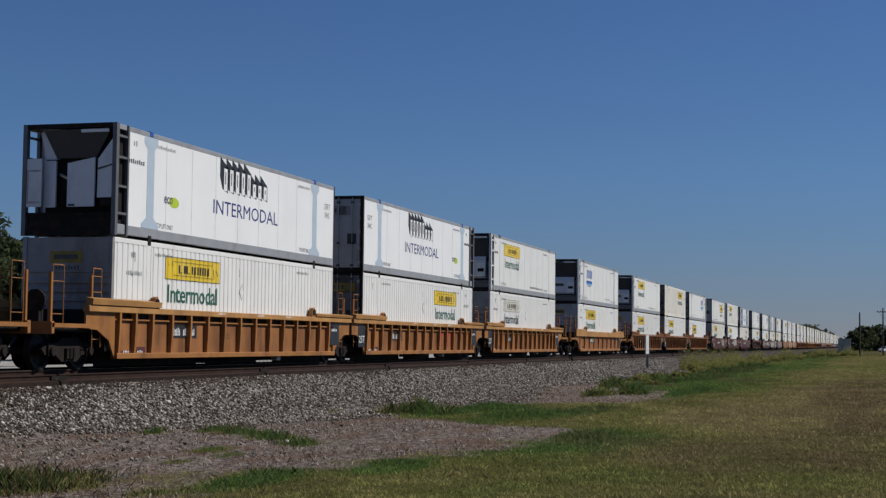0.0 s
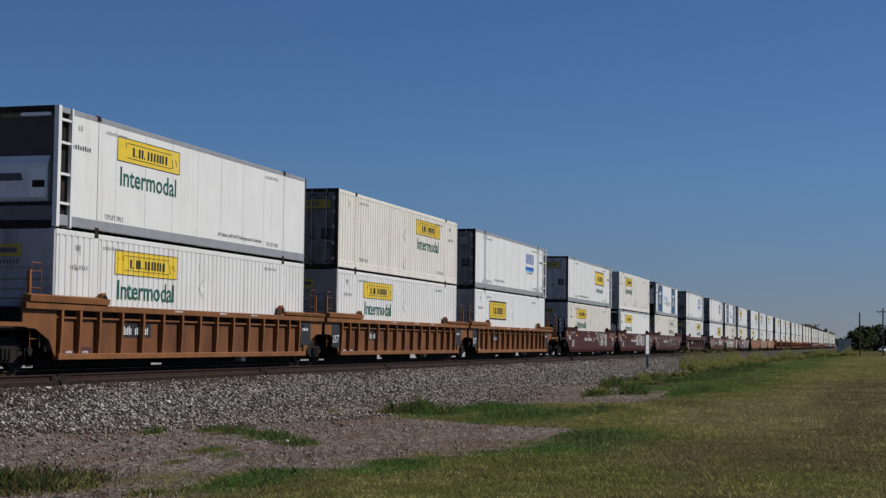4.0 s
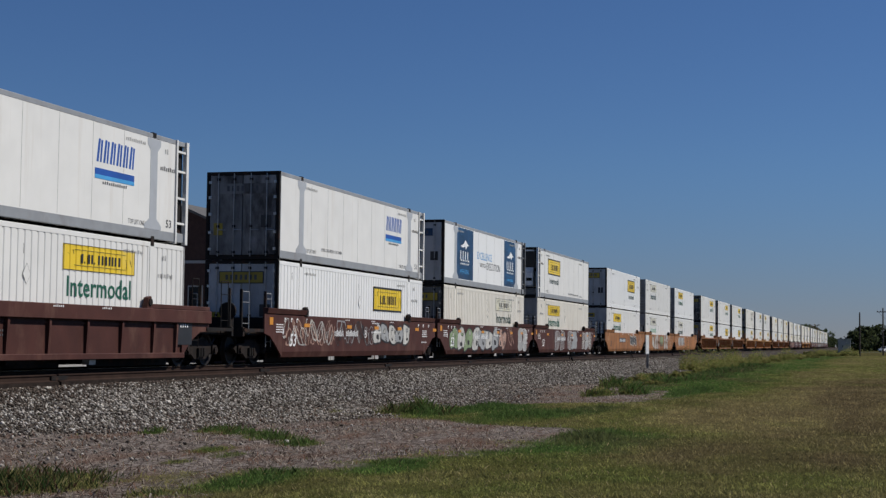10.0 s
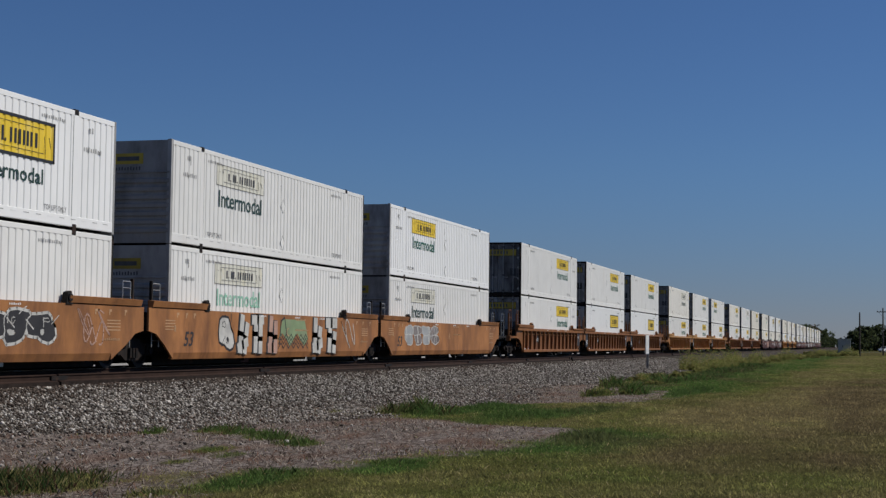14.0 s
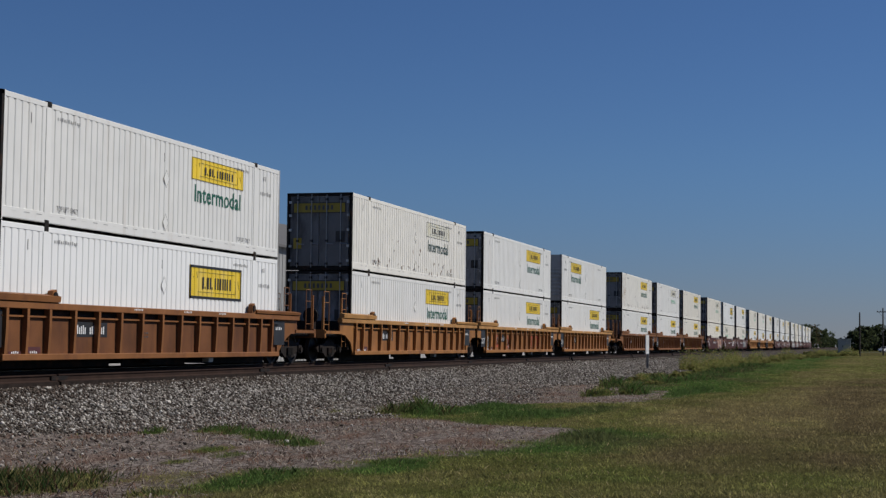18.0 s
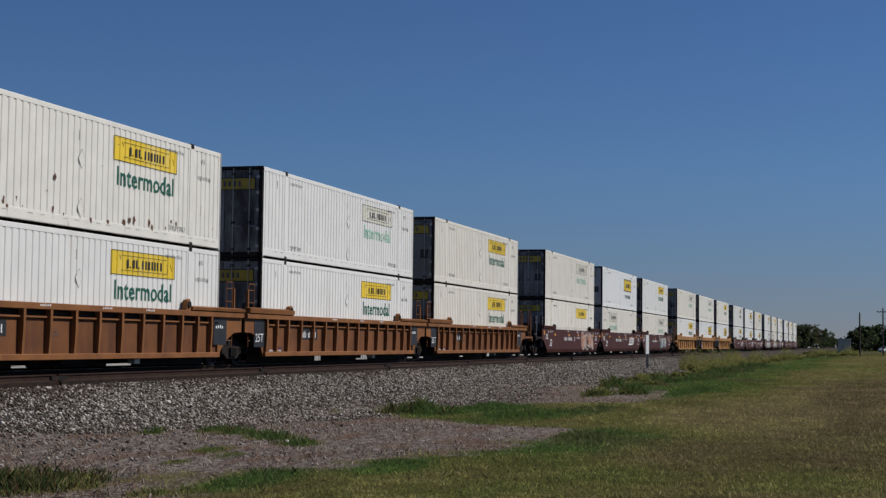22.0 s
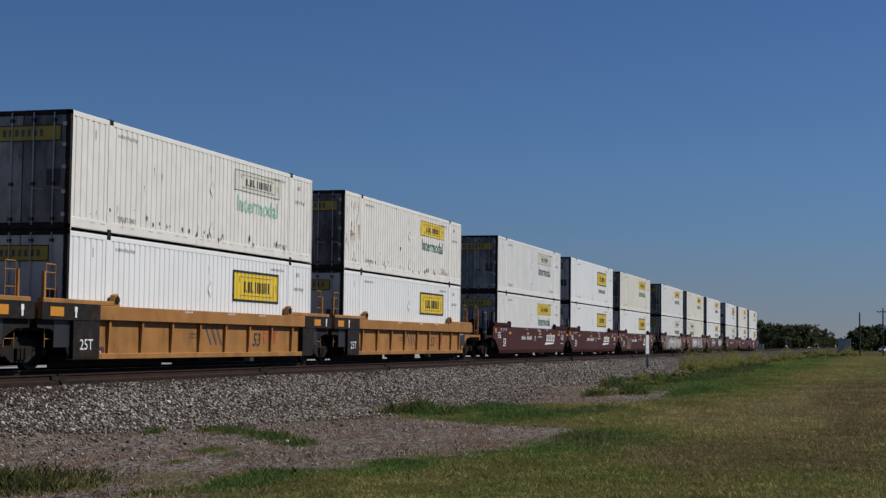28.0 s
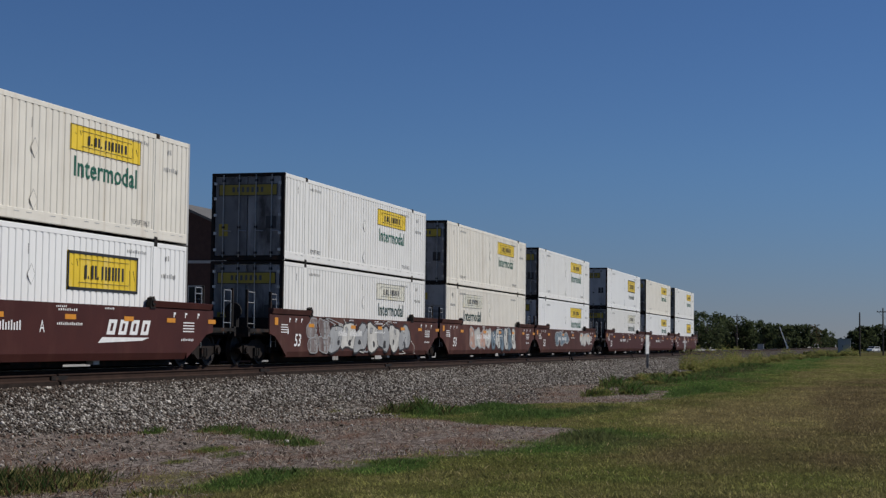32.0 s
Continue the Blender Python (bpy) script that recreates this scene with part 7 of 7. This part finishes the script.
def build_signals():
    p = tagged(new("marker_post"), "white-topped trackside marker post in the ballast", "post")
    zb = float(ground_z(96.0, -4.6))
    part("post", Shape().box(95.96, 96.04, -4.68, -4.52, zb - 0.05, zb + 0.95, M["post_dull"], 0.01), p)
    part("blade", Shape().prism([(95.82, -4.53, zb + 0.9), (96.18, -4.67, zb + 0.9), (96.20, -4.61, zb + 0.9), (95.84, -4.47, zb + 0.9)], (0, 0, 1.25), M["post_white"]), p, "white flat marker blade")
    for x, y, h, arm in ((250.0, -16.58, 7.07, 0), (290.0, -20.46, 8.85, 1), (420.0, 17.6, 10.2, 1), (214.0, 12.0, 7.5, 1)):
        u = tagged(new("utility_pole"), "dark weathered wooden utility pole in the field", "pole", "utility poles")
        part("shaft", Shape().tube((x, y, FIELD - 0.3), (x, y, FIELD + h), 0.15, M["pole_wood"], 9, 0.11), u)
        if arm:
            part("crossarm", Shape().box(x - 0.06, x + 0.06, y - 1.1, y + 1.1, FIELD + h - 0.8, FIELD + h - 0.66, M["pole_wood"]), u)
            for k in (-1.0, -0.4, 0.4, 1.0):
                part("insulator", Shape().tube((x, y + k, FIELD + h - 0.66), (x, y + k, FIELD + h - 0.48), 0.05, M["cabinet"], 8), u)
        else:
            part("cap", Shape().tube((x, y, FIELD + h), (x, y, FIELD + h + 0.12), 0.10, M["pole_wood"], 8, 0.03), u)
    for k in (-1.0, 1.0):
        wr = Shape()
        pts = [(290 + 30 * i, -20.46 + k - 1.0 * i, FIELD + 8.35 - 0.5 * math.sin(math.pi * (i % 4) / 4)) for i in range(9)]
        wr.path(pts, 0.02, M["black"], 4)
        tagged(new("overhead_wire", wr.mesh("overhead_wire")), "thin sagging overhead wire from the pole", "wire")
    c = tagged(new("signal_cabinet"), "grey steel signal equipment cabinet beside the track", "cabinet")
    cx, cy, pad = 262.0, -13.95, FIELD + 0.17
    part("body", Shape().box(cx, cx + 1.8, cy - 1.05, cy + 1.05, pad + 0.35, pad + 2.65, M["cabinet"], 0.04), c)
    part("roof", Shape().box(cx - 0.12, cx + 1.92, cy - 1.17, cy + 1.17, pad + 2.65, pad + 2.77, M["cabinet"], 0.03), c)
    part("door", Shape().box(cx - 0.03, cx, cy - 0.45, cy + 0.45, pad + 0.5, pad + 2.45, M["cabinet"]), c)
    part("door_handle", Shape().box(cx - 0.07, cx - 0.03, cy + 0.25, cy + 0.32, pad + 1.3, pad + 1.6, M["under"]), c)
    for s in (-1, 1):
        part("foot", Shape().box(cx + 0.1, cx + 1.7, cy + s * 0.85 - 0.1, cy + s * 0.85 + 0.1, FIELD - 0.05, pad + 0.35, M["under"]), c)
    for x, y, lean in ((330.0, -13.1, 0), (428.0, 4.6, 1)):
        g = tagged(new("crossing_signal"), "railway crossing signal with raised gate arm" if lean else "railway crossing signal mast with dark lamp heads", "signal", "crossing signals")
        zb = float(ground_z(x, y))
        part("mast", Shape().tube((x, y, zb), (x, y, zb + 3.6), 0.07, M["post_dull"], 8), g)
        part("lamp_arm", Shape().box(x - 0.05, x + 0.05, y - 0.8, y + 0.8, zb + 2.5, zb + 2.6, M["under"]), g)
        for k in (-0.7, 0.7):
            part("lamp_head", Shape().tube((x - 0.18, y + k, zb + 2.55), (x + 0.1, y + k, zb + 2.55), 0.3, M["black"], 12), g)
        if lean:
            arm = part("gate_arm", Shape().prism([(-0.5, -0.14, 0), (-0.5, 0.14, 0), (5.9, 0.09, 0), (5.9, -0.09, 0)], (0, 0, 0.2), M["post_white"]), g, "white gate arm")
            down = Matrix.Translation((x - 0.2, y, zb + 1.0)) @ Matrix.Rotation(math.pi, 4, "Z")
            up = Matrix.Translation((x - 0.2, y, zb + 1.0)) @ Vector((-0.22, 0.32, 0.92)).to_track_quat("X", "Z").to_matrix().to_4x4()
            arm.matrix_basis = down
            OTHERS.append((arm, [(0.0, down), (30.4, down), (31.9, up), (32.0, up)]))
            part("counterweight", Shape().box(x - 0.3, x + 0.1, y - 0.5, y + 0.1, zb + 0.35, zb + 0.95, M["post_white"], 0.03), g)
        else:
            part("cross_board", Shape().prism([(x - 0.1, y - 0.5, zb + 2.9), (x - 0.1, y - 0.4, zb + 2.8), (x - 0.1, y + 0.5, zb + 3.7), (x - 0.1, y + 0.4, zb + 3.8)], (0.03, 0, 0), M["under"]).prism([(x - 0.14, y + 0.5, zb + 2.9), (x - 0.14, y + 0.4, zb + 2.8), (x - 0.14, y - 0.5, zb + 3.7), (x - 0.14, y - 0.4, zb + 3.8)], (0.03, 0, 0), M["under"]), g)
    for x, y, h, w in ((352.0, 6.3, 1.7, 1.2), (395.0, 9.5, 1.8, 1.4)):
        k = tagged(new("relay_box"), "small weathered relay box beside the crossing", "cabinet", "relay boxes")
        zb = float(ground_z(x, y))
        part("body", Shape().box(x, x + 0.9, y - w / 2, y + w / 2, zb + 0.15, zb + h, M["shed"], 0.03), k)
        part("lid", Shape().box(x - 0.05, x + 0.95, y - w / 2 - 0.05, y + w / 2 + 0.05, zb + h, zb + h + 0.08, M["shingle"]), k)
        part("plinth", Shape().box(x - 0.05, x + 0.95, y - w / 2 - 0.05, y + w / 2 + 0.05, zb - 0.05, zb + 0.15, M["mortar"]), k)
    rd = Shape().box(-3.5, 3.5, -150, -4, -0.05, 0.03, M["asphalt"])
    ob = tagged(new("road", rd.mesh("road")), "asphalt road crossing beyond the field", "road", kind="structure")
    ob.matrix_basis = pose(405.6, 0, FIELD, 0, 0, 60)


build_signals()


def build_weeds():
    """Bushy weeds on the verge, where they hide the rails."""
    rng = np.random.default_rng(31)
    clumps = [(98.5, -7.0, 1.6, 0.6, 1.0), (101.5, -7.9, 2.4, 0.8, 1.15), (105, -8.9, 2.6, 0.7, 0.42), (109, -8.3, 2.2, 0.8, 1.15), (114, -8.0, 3.0, 0.9, 0.4), (121, -8.0, 3.0, 0.9, 0.85), (131, -8.4, 4.0, 0.9, 0.35), (141, -8.2, 4, 1.2, 0.8), (156, -8.6, 7, 1.4, 0.4), (176, -9.0, 10, 1.8, 0.8), (204, -9.6, 14, 2.4, 0.4), (236, -11.5, 16, 2.6, 0.7),
              (48.5, -9.9, 1.5, 0.35, 0.30), (50.6, -10.6, 1.3, 0.3, 0.22), (57, -9.6, 2.0, 0.4, 0.20), (61, -9.9, 2.2, 0.4, 0.18), (66.5, -8.6, 2.6, 0.5, 0.36), (73, -8.4, 3.0, 0.5, 0.34), (80, -8.9, 3.5, 0.6, 0.38), (89, -8.8, 3.0, 0.6, 0.4), (248, -14.9, 3, 1.6, 1.2), (262, -11.5, 8, 2.0, 0.9), (190, 6.5, 12, 1.6, 0.7), (225, 7.0, 14, 2.0, 0.8), (265, 8.0, 16, 2.4, 0.8), (310, 9.0, 20, 3.0, 0.9), (300, -8.0, 14, 2.2, 0.8)]
    for cx, cy, rx, ry, h in clumps:
        k = 26
        r, a = np.sqrt(rng.random(k)), rng.random(k) * 6.283
        x, y = cx + rx * r * np.cos(a), cy + ry * r * np.sin(a)
        hh = h * (1.0 if cx < 95 else 1.5) * (1.1 - 0.75 * r) * (0.4 + 0.75 * rng.random(k))
        cs = np.stack([x, y, ground_z(x, y) + hh * 0.5], -1)
        n = int(3000 + 2500 * min(1.0, rx / 8))
        v, f = leaf_cloud(cs, hh * 0.60, n, 0.020 + 0.00026 * cx, rng, 1.1)
        idx = rng.choice(3, n, p=[0.42, 0.20, 0.38])
        weed = tagged(new("weed_clump", scatter_mesh("weed_clump", v, f, [M["weed"], M["weed_straw"], M["weed_green"]], idx)), "bushy yellow-green weeds growing beside the ballast", "weeds", "weed clumps on the verge")


build_weeds()


def build_suv():
    """White car that waits at the crossing and sets off when the train has passed."""
    c = tagged(new("suv"), "white compact sport utility car waiting at the crossing", "car")
    prof = [(-2.2, 0.35), (2.15, 0.35), (2.25, 0.62), (2.15, 0.92), (1.15, 1.05), (0.55, 1.58), (-1.75, 1.60), (-2.2, 1.02)]
    part("body", Shape().prism([(-0.86, y, z) for y, z in prof], (1.72, 0, 0), M["car_white"]), c)
    for s in (-1, 1):
        x = s * 0.862
        part("side_window", Shape().prism([(x, 1.02, 1.05), (x, 0.50, 1.50), (x, -0.5, 1.52), (x, -0.5, 1.05)], (s * 0.006, 0, 0), M["car_glass"]), c)
        part("rear_window", Shape().prism([(x, -0.58, 1.05), (x, -0.58, 1.52), (x, -1.6, 1.50), (x, -1.85, 1.08)], (s * 0.006, 0, 0), M["car_glass"]), c)
        part("headlight", Shape().box(s * 0.78 - 0.1, s * 0.78 + 0.09, 2.12, 2.22, 0.70, 0.84, M["galv"]), c)
    part("windscreen", Shape().prism([(-0.75, 1.16, 1.07), (0.75, 1.16, 1.07), (0.70, 0.62, 1.54), (-0.70, 0.62, 1.54)], (0, 0.02, 0.02), M["car_glass"]), c)
    at = [(0.0, -22.9), (28.6, -22.9), (29.5, -22.7), (30.2, -22.3), (30.7, -21.9), (31.0, -21.5), (31.3, -21.05), (31.6, -20.55), (31.8, -20.15), (32.0, -19.7)]
    for y in (-1.32, 1.35):
        for s in (-1, 1):
            w = Shape().tube((-0.11, 0, 0), (0.11, 0, 0), 0.34, M["tyre"], 18)
            wheel = part("wheel", w, c, "", pose(s * 0.78, y, 0.34))
            part("rim", Shape().tube((s * 0.10, 0, 0), (s * 0.118, 0, 0), 0.21, M["galv"], 12), wheel)
            OTHERS.append((wheel, [(t, pose(s * 0.78, y, 0.34, -math.degrees((p - at[0][1]) / 0.34), 0, 0)) for t, p in at]))
    OTHERS.append((c, [(t, pose(438.2 - 1.73 * (p + 19.7), p + 0.9, FIELD + 0.03, 0, 0, 60)) for t, p in at]))


build_suv()


motions()
